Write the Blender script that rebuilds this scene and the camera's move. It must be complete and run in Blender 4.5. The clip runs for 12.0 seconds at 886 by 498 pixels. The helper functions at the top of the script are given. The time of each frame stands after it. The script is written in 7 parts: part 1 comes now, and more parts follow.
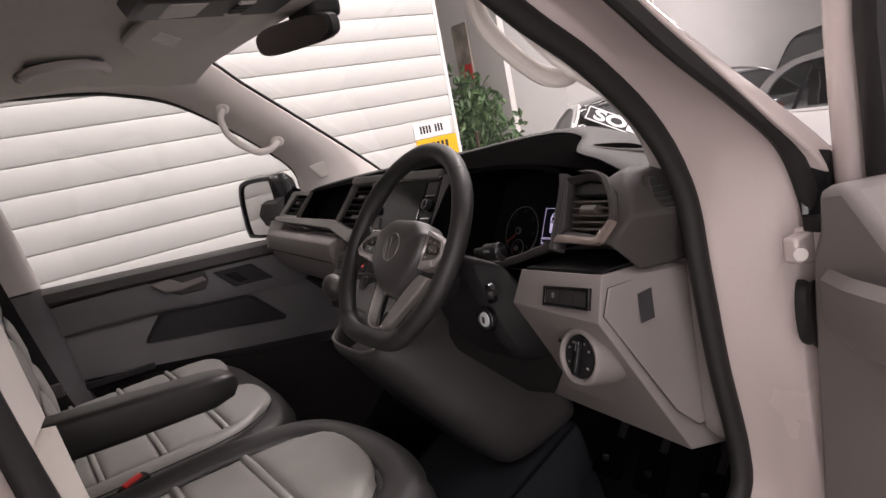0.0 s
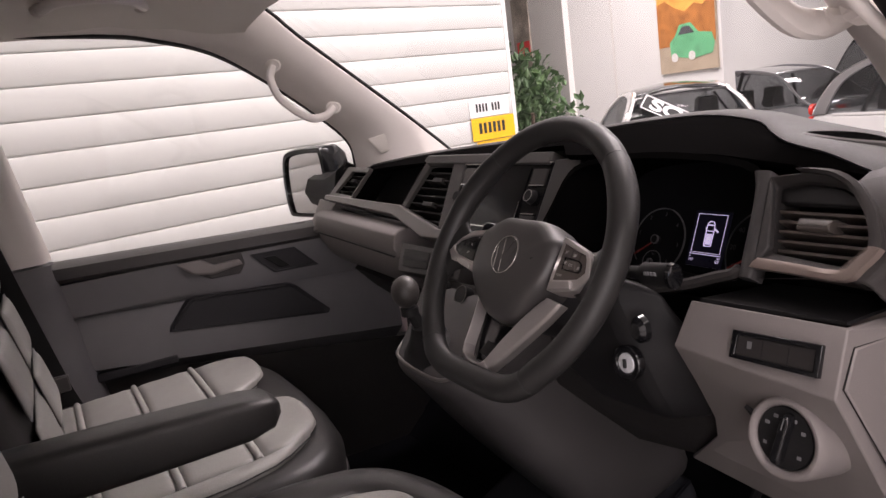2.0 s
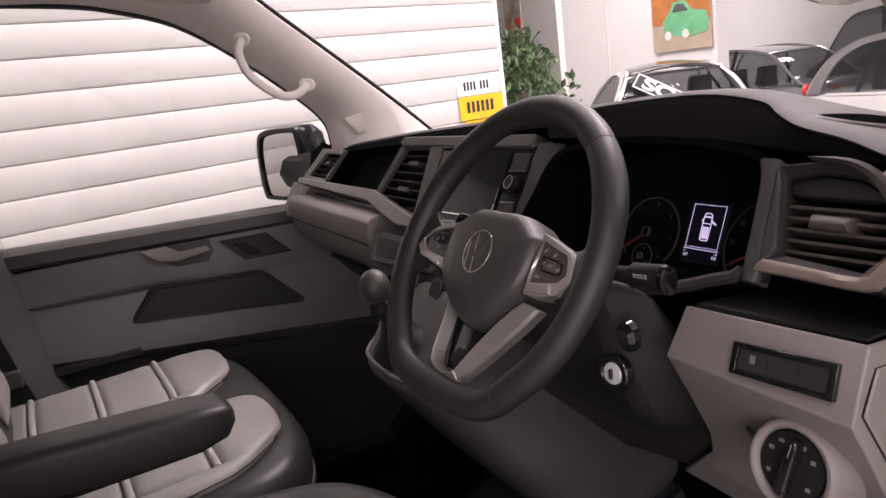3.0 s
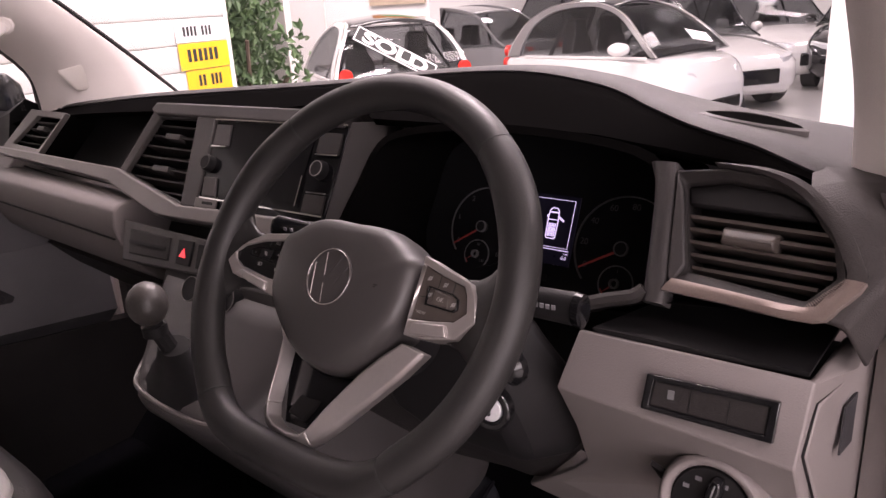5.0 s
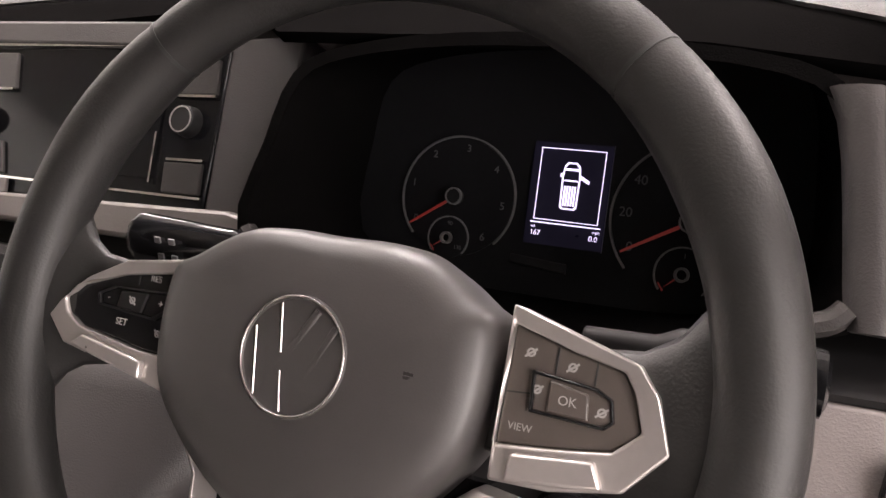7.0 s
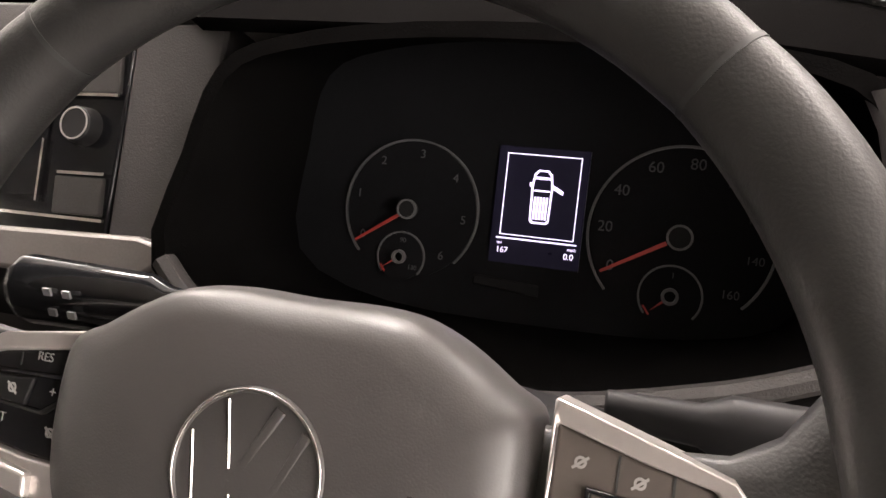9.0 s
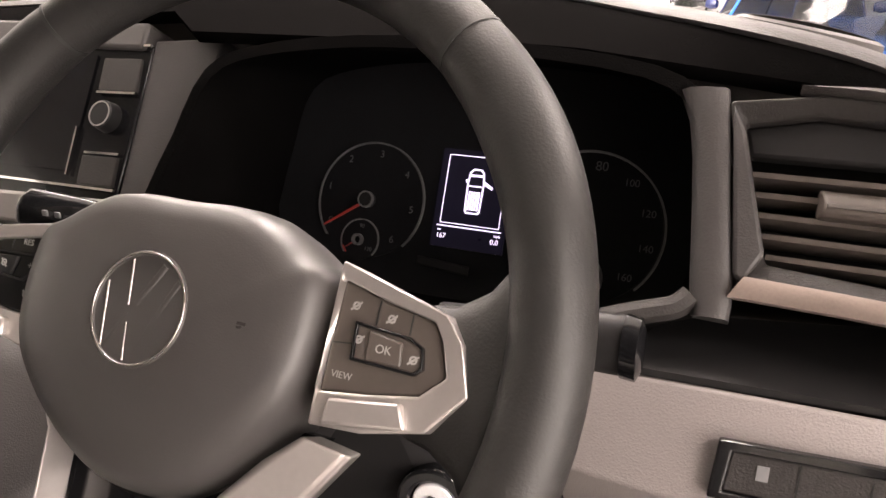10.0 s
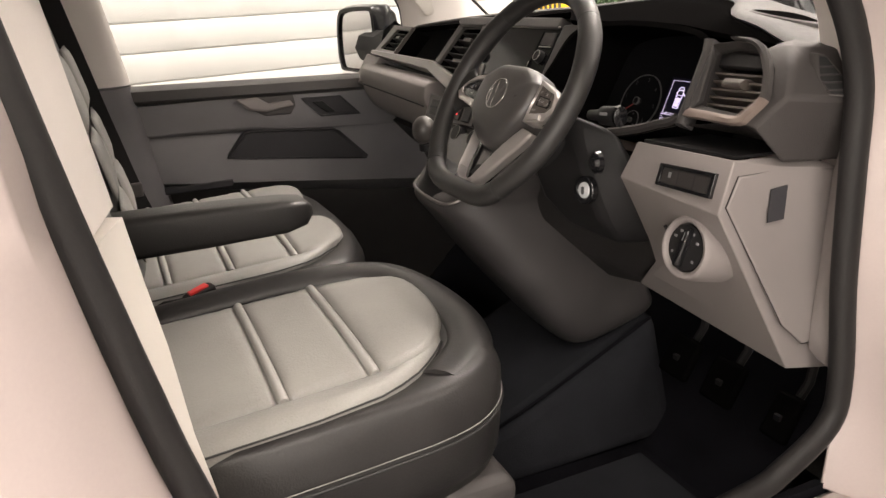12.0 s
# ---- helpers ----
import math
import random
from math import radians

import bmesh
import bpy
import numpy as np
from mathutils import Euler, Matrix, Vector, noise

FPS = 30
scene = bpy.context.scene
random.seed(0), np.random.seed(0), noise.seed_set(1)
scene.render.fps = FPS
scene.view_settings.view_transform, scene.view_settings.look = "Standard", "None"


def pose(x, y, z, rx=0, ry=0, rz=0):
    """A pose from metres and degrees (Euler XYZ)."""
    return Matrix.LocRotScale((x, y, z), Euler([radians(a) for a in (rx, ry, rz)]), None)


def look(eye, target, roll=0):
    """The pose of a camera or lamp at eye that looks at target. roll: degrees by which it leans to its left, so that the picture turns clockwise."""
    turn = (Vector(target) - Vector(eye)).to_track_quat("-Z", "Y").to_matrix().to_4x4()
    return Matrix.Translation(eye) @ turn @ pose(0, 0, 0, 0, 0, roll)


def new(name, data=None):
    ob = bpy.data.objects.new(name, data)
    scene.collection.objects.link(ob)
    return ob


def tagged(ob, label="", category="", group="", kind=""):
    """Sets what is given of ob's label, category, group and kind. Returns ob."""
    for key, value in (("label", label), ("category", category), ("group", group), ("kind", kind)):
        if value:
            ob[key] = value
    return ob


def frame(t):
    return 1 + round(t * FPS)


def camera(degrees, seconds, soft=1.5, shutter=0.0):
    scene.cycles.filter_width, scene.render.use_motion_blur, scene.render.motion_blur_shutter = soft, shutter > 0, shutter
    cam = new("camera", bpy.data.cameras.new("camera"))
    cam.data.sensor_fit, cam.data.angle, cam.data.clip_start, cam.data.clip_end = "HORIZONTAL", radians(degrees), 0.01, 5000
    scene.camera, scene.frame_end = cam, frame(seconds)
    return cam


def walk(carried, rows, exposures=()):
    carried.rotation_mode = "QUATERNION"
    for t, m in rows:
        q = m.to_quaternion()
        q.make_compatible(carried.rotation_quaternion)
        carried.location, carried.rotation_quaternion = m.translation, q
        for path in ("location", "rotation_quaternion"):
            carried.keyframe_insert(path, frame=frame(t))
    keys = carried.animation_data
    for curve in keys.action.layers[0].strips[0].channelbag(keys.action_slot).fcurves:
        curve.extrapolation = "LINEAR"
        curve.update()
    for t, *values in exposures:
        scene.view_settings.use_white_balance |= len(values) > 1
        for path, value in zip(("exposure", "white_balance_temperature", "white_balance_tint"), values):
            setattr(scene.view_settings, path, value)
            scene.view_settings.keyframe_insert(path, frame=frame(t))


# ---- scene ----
cam = camera(61.5, 12.0)
PATH = [
    (0, (1.433, -0.519, 1.47), (-0.268, 0.475, 1.128), -11.0),
    (0.5, (1.307, -0.535, 1.475), (-0.392, 0.467, 1.144), -10.0),
    (1, (1.224, -0.541, 1.468), (-0.482, 0.448, 1.132), -8.7),
    (1.5, (1.168, -0.522, 1.466), (-0.55, 0.437, 1.11), -8.0),
    (2, (1.107, -0.461, 1.466), (-0.625, 0.464, 1.087), -7.5),
    (2.5, (1.066, -0.41, 1.462), (-0.669, 0.498, 1.055), -7.3),
    (2.7, (1.058, -0.393, 1.459), (-0.677, 0.509, 1.041), -7.3),
    (4.3, (0.877, -0.387, 1.486), (-0.52, 0.924, 0.911), -5.4),
    (4.5, (0.861, -0.385, 1.487), (-0.479, 0.978, 0.898), -4.7),
    (5, (0.828, -0.377, 1.49), (-0.374, 1.092, 0.857), -3.4),
    (5.5, (0.777, -0.369, 1.484), (-0.271, 1.196, 0.809), -3.1),
    (6, (0.708, -0.318, 1.466), (-0.208, 1.298, 0.725), -2.9),
    (6.5, (0.628, -0.253, 1.448), (-0.217, 1.378, 0.657), -2.3),
    (7, (0.568, -0.201, 1.438), (-0.218, 1.445, 0.617), -2.8),
    (7.5, (0.534, -0.168, 1.433), (-0.176, 1.496, 0.579), -3.1),
    (7.7, (0.52, -0.158, 1.426), (-0.127, 1.53, 0.571), -2.3),
    (9.3, (0.514, -0.142, 1.431), (-0.053, 1.571, 0.569), -1.1),
    (9.5, (0.534, -0.148, 1.424), (-0.076, 1.575, 0.612), -1.5),
    (10, (0.628, -0.205, 1.417), (-0.123, 1.502, 0.695), -0.3),
    (10.2, (0.687, -0.258, 1.44), (-0.106, 1.389, 0.629), 0.2),
    (10.5, (0.803, -0.335, 1.426), (-0.168, 1.246, 0.68), 1.1),
    (11, (0.973, -0.385, 1.412), (-0.448, 0.809, 0.666), -0.4),
    (11.5, (1.151, -0.426, 1.423), (-0.528, 0.385, 0.699), -2.4),
    (12, (1.344, -0.507, 1.434), (-0.39, 0.239, 0.772), -2.9),
]
EXPOSE = [(0.0, 0.12, 6500, 13), (1.0, 0.15, 6500, 14), (2.5, 0.38, 6500, 18), (4.5, 0.58, 6650, 27), (5.0, 0.75, 6650, 26), (5.5, 1.08, 6650, 25), (6.0, 1.25, 6600, 22), (6.5, 1.4, 6600, 16), (7.0, 1.65, 6700, 12), (7.5, 1.9, 6750, 7), (9.5, 2.05, 6950, 9), (10.5, 1.55, 7150, 13), (11.2, 1.3, 6900, 4), (11.6, 1.3, 6850, 2), (12.0, 1.0, 7000, 6)]
walk(cam, [(t, look(eye, target, roll)) for t, eye, target, roll in PATH], EXPOSE)

# ---- world and light ----
world = bpy.data.worlds.new("world")
world.use_nodes = True
world.node_tree.nodes["Background"].inputs["Color"].default_value = (0.9, 0.92, 1.0, 1)
world.node_tree.nodes["Background"].inputs["Strength"].default_value = 0.05
scene.world = world


def ceiling_lamp(x, y, z, w, l, watts, colour):
    data = bpy.data.lights.new("ceiling_light_panel", "AREA")
    data.shape, data.size, data.size_y, data.energy, data.color = "RECTANGLE", w, l, watts, colour
    ob = new("ceiling_light_panel", data)
    ob.matrix_basis = pose(x, y, z)
    return ob


WARM = (1.0, 0.90, 0.885)
for lx, ly, watts in ((3.4, -1.5, 90), (3.4, 2.5, 90), (-0.5, 2.6, 188), (-0.2, 6.0, 62), (-3.6, 4.6, 105), (-6.0, 4.8, 122), (-1.55, 0.2, 40), (3.4, 6.0, 60), (-1.5, 10.0, 60), (-6.2, 12.0, 170), (-1.6, 15.0, 70)):
    ceiling_lamp(lx, ly, 4.35, 0.6, 2.4, watts, WARM)
# added unseen area lamp beside and behind the driver's door, to brighten the cabin
fill = bpy.data.lights.new("added_side_light", "AREA")
fill.shape, fill.size, fill.size_y, fill.energy, fill.color = "RECTANGLE", 8.0, 2.8, 262, (1.0, 0.93, 0.92)
ob = new("added_side_light", fill)
ob.matrix_basis = look((6.1, -2.0, 2.1), (0.3, 0.0, 1.2))


# ---- materials ----
def material(name, colour, rough=0.5, metal=0.0, vary=0.12, scale=30.0, bump=0.0, fine=300.0, coat=0.0, emit=0.0, spec=0.5):
    m = bpy.data.materials.new(name)
    m.use_nodes = True
    nt, b = m.node_tree, m.node_tree.nodes["Principled BSDF"]
    b.inputs["Roughness"].default_value, b.inputs["Metallic"].default_value = rough, metal
    b.inputs["Coat Weight"].default_value = coat
    b.inputs["Specular IOR Level"].default_value = spec
    co = nt.nodes.new("ShaderNodeTexCoord")
    n1, n2 = nt.nodes.new("ShaderNodeTexNoise"), nt.nodes.new("ShaderNodeTexNoise")
    n1.inputs["Scale"].default_value, n2.inputs["Scale"].default_value = scale, fine
    n1.inputs["Detail"].default_value, n2.inputs["Detail"].default_value = 4, 2
    for n in (n1, n2):
        nt.links.new(co.outputs["Object"], n.inputs["Vector"])
    mixn = nt.nodes.new("ShaderNodeMath")
    mixn.operation = "MULTIPLY_ADD"
    mixn.inputs[1].default_value, mixn.inputs[2].default_value = 0.35, 0.0
    nt.links.new(n2.outputs["Fac"], mixn.inputs[0])
    add = nt.nodes.new("ShaderNodeMath")
    add.operation = "MULTIPLY_ADD"
    add.inputs[1].default_value = 0.65
    nt.links.new(n1.outputs["Fac"], add.inputs[0])
    nt.links.new(mixn.outputs[0], add.inputs[2])
    ramp = nt.nodes.new("ShaderNodeValToRGB")
    lo, hi = [c * (1 - vary) for c in colour], [min(1, c * (1 + vary)) for c in colour]
    ramp.color_ramp.elements[0].position, ramp.color_ramp.elements[1].position = 0.32, 0.68
    ramp.color_ramp.elements[0].color, ramp.color_ramp.elements[1].color = (*lo, 1), (*hi, 1)
    nt.links.new(add.outputs[0], ramp.inputs["Fac"])
    nt.links.new(ramp.outputs["Color"], b.inputs["Base Color"])
    rr = nt.nodes.new("ShaderNodeMapRange")
    rr.inputs["To Min"].default_value, rr.inputs["To Max"].default_value = max(0.0, rough - 0.07), min(1.0, rough + 0.07)
    nt.links.new(n1.outputs["Fac"], rr.inputs["Value"])
    nt.links.new(rr.outputs["Result"], b.inputs["Roughness"])
    if bump:
        bp = nt.nodes.new("ShaderNodeBump")
        bp.inputs["Strength"].default_value, bp.inputs["Distance"].default_value = bump, 0.002
        nt.links.new(n2.outputs["Fac"], bp.inputs["Height"])
        nt.links.new(bp.outputs["Normal"], b.inputs["Normal"])
    if emit:
        nt.links.new(ramp.outputs["Color"], b.inputs["Emission Color"])
        b.inputs["Emission Strength"].default_value = emit
    return m


def glass_material(name, tint, gloss, mirror=0.5):
    m = bpy.data.materials.new(name)
    m.use_nodes = True
    nt = m.node_tree
    nt.nodes.remove(nt.nodes["Principled BSDF"])
    out = nt.nodes["Material Output"]
    tr, gl, mix, fr, pw = (nt.nodes.new(k) for k in ("ShaderNodeBsdfTransparent", "ShaderNodeBsdfGlossy", "ShaderNodeMixShader", "ShaderNodeLayerWeight", "ShaderNodeMath"))
    tr.inputs["Color"].default_value = (*tint, 1)
    gl.inputs["Roughness"].default_value = gloss
    fr.inputs["Blend"].default_value = 0.5
    pw.operation = "POWER"
    pw.inputs[1].default_value = 4.0
    nt.links.new(fr.outputs["Facing"], pw.inputs[0])
    sc = nt.nodes.new("ShaderNodeMath")
    sc.operation = "MULTIPLY_ADD"
    sc.inputs[1].default_value, sc.inputs[2].default_value = mirror, 0.03
    nt.links.new(pw.outputs[0], sc.inputs[0])
    nt.links.new(sc.outputs[0], mix.inputs[0])
    nt.links.new(tr.outputs[0], mix.inputs[1])
    nt.links.new(gl.outputs[0], mix.inputs[2])
    nt.links.new(mix.outputs[0], out.inputs["Surface"])
    return m


M_DASH = material("dark grey dash plastic", (0.030, 0.0275, 0.027), 0.52, bump=0.25, fine=900, scale=12, spec=0.15)
M_DASH2 = material("mid grey dash plastic", (0.054, 0.050, 0.049), 0.50, bump=0.2, fine=900, scale=12, spec=0.35)
M_POD = material("grained dark grey end moulding", (0.044, 0.040, 0.039), 0.55, bump=0.3, fine=900, scale=12, spec=0.16)
M_DASH3 = material("grey purple dash trim", (0.042, 0.039, 0.039), 0.45, bump=0.15, fine=900, scale=12, spec=0.3)
M_CONSOLE = material("smooth grey console plastic", (0.054, 0.050, 0.050), 0.46, bump=0.2, fine=900, scale=9, spec=0.35)
M_PADTOP = material("dark grained top pad", (0.036, 0.034, 0.034), 0.60, bump=0.3, fine=900, scale=14, spec=0.25)
# glossless near-black: the shade of recesses is put into this colour
M_SHADE = material("black grained plastic with shade", (0.0034, 0.0032, 0.0032), 0.95, bump=0.2, fine=900, scale=20, spec=0.0)
M_BLACK = material("matt black plastic", (0.014, 0.0135, 0.0140), 0.5, scale=20, spec=0.15)
M_GLOSS = material("gloss black plastic", (0.008, 0.008, 0.009), 0.12, scale=8, vary=0.05)
M_TRIM = material("warm grey satin trim", (0.14, 0.128, 0.122), 0.33, metal=0.35, scale=15, bump=0.08, fine=700)
M_BRONZE = material("satin bronze trim", (0.25, 0.20, 0.178), 0.34, metal=0.4, scale=15, bump=0.05, fine=700)
M_BROWN = material("brown grey satin keys", (0.076, 0.064, 0.057), 0.38, scale=15, vary=0.08)
M_MARK = material("pale key print", (0.30, 0.29, 0.28), 0.5)
M_BADGE = material("worn chrome badge", (0.72, 0.70, 0.68), 0.22, metal=1.0, vary=0.04)
M_LIGHT = material("pale taupe lower dash plastic", (0.196, 0.176, 0.171), 0.55, bump=0.25, fine=900, scale=10, vary=0.06)
M_DOORC = material("charcoal door card plastic", (0.145, 0.140, 0.145), 0.5, bump=0.25, fine=800, scale=8)
# dark plastic that also paints the shade inside pocket, recess and slot
M_DOORD = material("dark plastic, also pocket shade", (0.030, 0.029, 0.032), 0.6, scale=8, spec=0.3)
M_HEAD = material("grey headliner cloth", (0.66, 0.625, 0.575), 0.9, bump=0.4, fine=1200, scale=5, vary=0.06)
M_PILLAR = material("pale grey pillar trim", (0.73, 0.685, 0.65), 0.6, bump=0.15, fine=900, scale=8, vary=0.05)
M_PAINT = material("pale van paint", (0.49, 0.425, 0.408), 0.25, coat=0.6, scale=4, vary=0.03)
M_RUBBER = material("black rubber seal", (0.015, 0.014, 0.014), 0.55, scale=25, bump=0.1, spec=0.3)
M_LEATHER = material("black leather", (0.023, 0.0218, 0.0215), 0.40, scale=9, vary=0.2, bump=0.2, fine=420, spec=0.4)
M_LEATHG = material("grey leather insert", (0.245, 0.238, 0.224), 0.42, scale=9, vary=0.12, bump=0.35, fine=420)
M_LEATHL = material("pale grey leather piping", (0.31, 0.303, 0.285), 0.42, scale=12, vary=0.1, bump=0.2, fine=420)
M_WHEEL = material("black wheel leather", (0.0185, 0.0178, 0.0175), 0.46, scale=16, vary=0.12, bump=0.10, fine=900, spec=0.36)
M_AIRBAG = material("airbag cover plastic", (0.050, 0.0465, 0.0458), 0.40, scale=12, bump=0.06, fine=1500, vary=0.06)
M_SILVER = material("satin silver plastic", (0.52, 0.488, 0.472), 0.30, metal=0.7, scale=20, vary=0.06)
M_CHROME = material("chrome", (0.85, 0.84, 0.82), 0.08, metal=1.0, scale=20, vary=0.03)
M_CARPET = material("black carpet", (0.0075, 0.0075, 0.0095), 0.95, spec=0.05, bump=0.8, fine=600, scale=12, vary=0.3)
M_CARPETG = material("dark grey floor mat", (0.021, 0.022, 0.0255), 0.9, spec=0.05, bump=0.6, fine=500, scale=10, vary=0.2)
M_GATE = material("white painted gate steel", (0.57, 0.563, 0.542), 0.48, scale=1.3, vary=0.035, bump=0.05, fine=60)
M_WALL = material("white painted wall", (0.70, 0.69, 0.675), 0.75, scale=2, vary=0.03, bump=0.08, fine=80)
M_COLUMN = material("grey painted column", (0.66, 0.635, 0.61), 0.7, scale=2, vary=0.05)
M_FLOOR = material("pale grey showroom tile", (0.50, 0.49, 0.48), 0.18, scale=1.2, vary=0.08)
M_CEIL = material("white ceiling board", (0.78, 0.78, 0.77), 0.85, scale=2, vary=0.03)
M_MIRROR = material("mirror glass", (0.92, 0.92, 0.92), 0.02, metal=1.0, vary=0.01)
M_NEEDLE = material("red needle", (0.30, 0.032, 0.026), 0.5, emit=0.03)
M_DIAL = material("dial face", (0.010, 0.010, 0.011), 0.5, scale=20, spec=0.05)
M_PRINT = material("grey print", (0.15, 0.15, 0.155), 0.5)
M_NUM = material("dim dial numerals", (0.085, 0.085, 0.09), 0.5)
M_RING = material("dial ring", (0.15, 0.15, 0.15), 0.35, metal=0.3)
M_LCD = material("lit display lines", (0.76, 0.66, 1.0), 0.5, emit=0.6, vary=0.05)
M_LCDBACK = material("display ground", (0.008, 0.007, 0.015), 0.3, emit=0.16, spec=0.2)
M_RED = material("red plastic", (0.60, 0.03, 0.03), 0.35, vary=0.1)
M_HAZ = material("lit hazard triangle", (0.9, 0.05, 0.06), 0.4, emit=0.8)
M_SCREEN = material("radio screen glass", (0.006, 0.006, 0.007), 0.16, vary=0.05, spec=0.22)
M_KNOB = material("worn grey knob plastic", (0.048, 0.044, 0.041), 0.42, scale=40, vary=0.25, bump=0.1, fine=300)
M_YELLOW = material("yellow reflective sheet", (0.84, 0.47, 0.012), 0.45, scale=14, vary=0.05)
M_WHITE = material("white reflective sheet", (0.80, 0.80, 0.80), 0.45, scale=14, vary=0.04)
M_INK = material("black ink", (0.02, 0.02, 0.02), 0.6)
M_LEAF = material("green leaf", (0.055, 0.105, 0.040), 0.5, scale=6, vary=0.5)
M_LEAF2 = material("pale green leaf", (0.10, 0.17, 0.07), 0.5, scale=6, vary=0.4)
M_BARK = material("brown bark", (0.10, 0.07, 0.05), 0.85, scale=20, bump=0.4)
M_POT = material("dark planter", (0.05, 0.05, 0.05), 0.5)
M_CARW = material("white car paint", (0.62, 0.61, 0.60), 0.15, coat=0.8, vary=0.03, scale=3)
M_CARS = material("silver car paint", (0.36, 0.36, 0.37), 0.2, metal=0.5, coat=0.8, vary=0.04, scale=3)
M_CARG = material("dark grey car paint", (0.10, 0.10, 0.11), 0.18, metal=0.4, coat=0.8, vary=0.05, scale=3)
M_CARK = material("black car paint", (0.012, 0.012, 0.014), 0.1, coat=0.8, vary=0.05, scale=3)
M_CARB = material("blue car paint", (0.03, 0.16, 0.55), 0.2, coat=0.8, vary=0.08, scale=3)
M_CARN = material("navy car paint", (0.03, 0.045, 0.16), 0.2, coat=0.8, vary=0.08, scale=3)
M_ARCH = material("dull grey arch paint", (0.17, 0.165, 0.165), 0.3, metal=0.3, coat=0.5, vary=0.05, scale=3)
M_TYRE = material("tyre rubber", (0.025, 0.025, 0.025), 0.8, scale=30, bump=0.2)
M_LAMPR = material("red tail lamp", (0.60, 0.03, 0.02), 0.15, vary=0.1)
M_LAMPW = material("clear head lamp", (0.75, 0.76, 0.78), 0.08, metal=0.4)
M_SKY = material("painted orange sky", (0.75, 0.38, 0.08), 0.7, scale=5, vary=0.25)
M_ROCK = material("painted red rock", (0.42, 0.16, 0.04), 0.7, scale=9, vary=0.35)
M_SAND = material("painted sand road", (0.42, 0.34, 0.25), 0.7, scale=7, vary=0.15)
M_GREEN = material("painted green car", (0.13, 0.42, 0.21), 0.5, scale=8, vary=0.25)
M_POSTER = material("dark poster print", (0.28, 0.24, 0.20), 0.5, scale=9, vary=0.7)
M_LABEL = material("white paper label", (0.75, 0.73, 0.70), 0.7)
M_GLASS = glass_material("window glass", (0.97, 0.985, 0.98), 0.0)
M_CGLASS = glass_material("car window glass", (0.46, 0.47, 0.48), 0.0, 0.3)


# ---- mesh helpers ----
BASE = {}


def thing(name, label, category, base=(0, 0, 0), group="", kind=""):
    ob = new(name)
    ob.empty_display_size = 0.05
    ob.location = base
    BASE[ob.name] = Vector(base)
    return tagged(ob, label, category, group, kind)


def link(name, bm, mat, parent=None, label="", smooth=True, bevel=0.0, solid=0.0, angle=35, segs=2):
    bmesh.ops.recalc_face_normals(bm, faces=bm.faces[:])
    me = bpy.data.meshes.new(name)
    bm.to_mesh(me)
    bm.free()
    for m in (mat if isinstance(mat, (list, tuple)) else [mat]):
        me.materials.append(m)
    if smooth:
        me.polygons.foreach_set("use_smooth", [True] * len(me.polygons))
        me.set_sharp_from_angle(angle=radians(angle))
    ob = new(name, me)
    if parent is not None:
        ob.parent = parent
        ob.matrix_parent_inverse = Matrix.Translation(-BASE.get(parent.name, Vector((0, 0, 0))))
    if solid:
        mo = ob.modifiers.new("thick", "SOLIDIFY")
        mo.thickness, mo.offset = solid, -1
    if bevel:
        mo = ob.modifiers.new("edge", "BEVEL")
        mo.width, mo.segments, mo.limit_method, mo.angle_limit = bevel, segs, "ANGLE", radians(35)
    if label:
        ob["label"] = label
    return ob


def part(name, bm, mat, parent, label="", **kw):
    return link(name, bm, mat, parent, label, **kw)


def structure(name, bm, mat, label, category, **kw):
    return tagged(link(name, bm, mat, None, **kw), label, category, "", "structure")


def box(x0, x1, y0, y1, z0, z1, bm=None):
    bm = bm or bmesh.new()
    vs = [bm.verts.new((x, y, z)) for x in (x0, x1) for y in (y0, y1) for z in (z0, z1)]
    for f in ((0, 1, 3, 2), (4, 6, 7, 5), (0, 4, 5, 1), (2, 3, 7, 6), (0, 2, 6, 4), (1, 5, 7, 3)):
        bm.faces.new([vs[i] for i in f])
    return bm


def loft(rings, bm=None, closed=True, caps=True):
    bm = bm or bmesh.new()
    rows = [[bm.verts.new(p) for p in r] for r in rings]
    n = len(rows[0])
    for a, b in zip(rows, rows[1:]):
        for i in range(n if closed else n - 1):
            j = (i + 1) % n
            bm.faces.new((a[i], a[j], b[j], b[i]))
    if caps and closed:
        bm.faces.new(rows[0][::-1])
        bm.faces.new(rows[-1])
    return bm


def prism(points, push, bm=None):
    """A polygon and its copy moved by push, closed."""
    return loft([points, [tuple(Vector(p) + Vector(push)) for p in points]], bm)


def rim(outer, inner, push, bm=None):
    """A flat frame between two loops of as many points, pushed into depth."""
    bm = bm or bmesh.new()
    deep = lambda loop: [tuple(Vector(p) + Vector(push)) for p in loop]
    rows = [[bm.verts.new(p) for p in r] for r in (outer, inner, deep(inner), deep(outer))]
    n = len(outer)
    for a, b in zip(rows, rows[1:] + rows[:1]):
        for i in range(n):
            j = (i + 1) % n
            bm.faces.new((a[i], a[j], b[j], b[i]))
    return bm


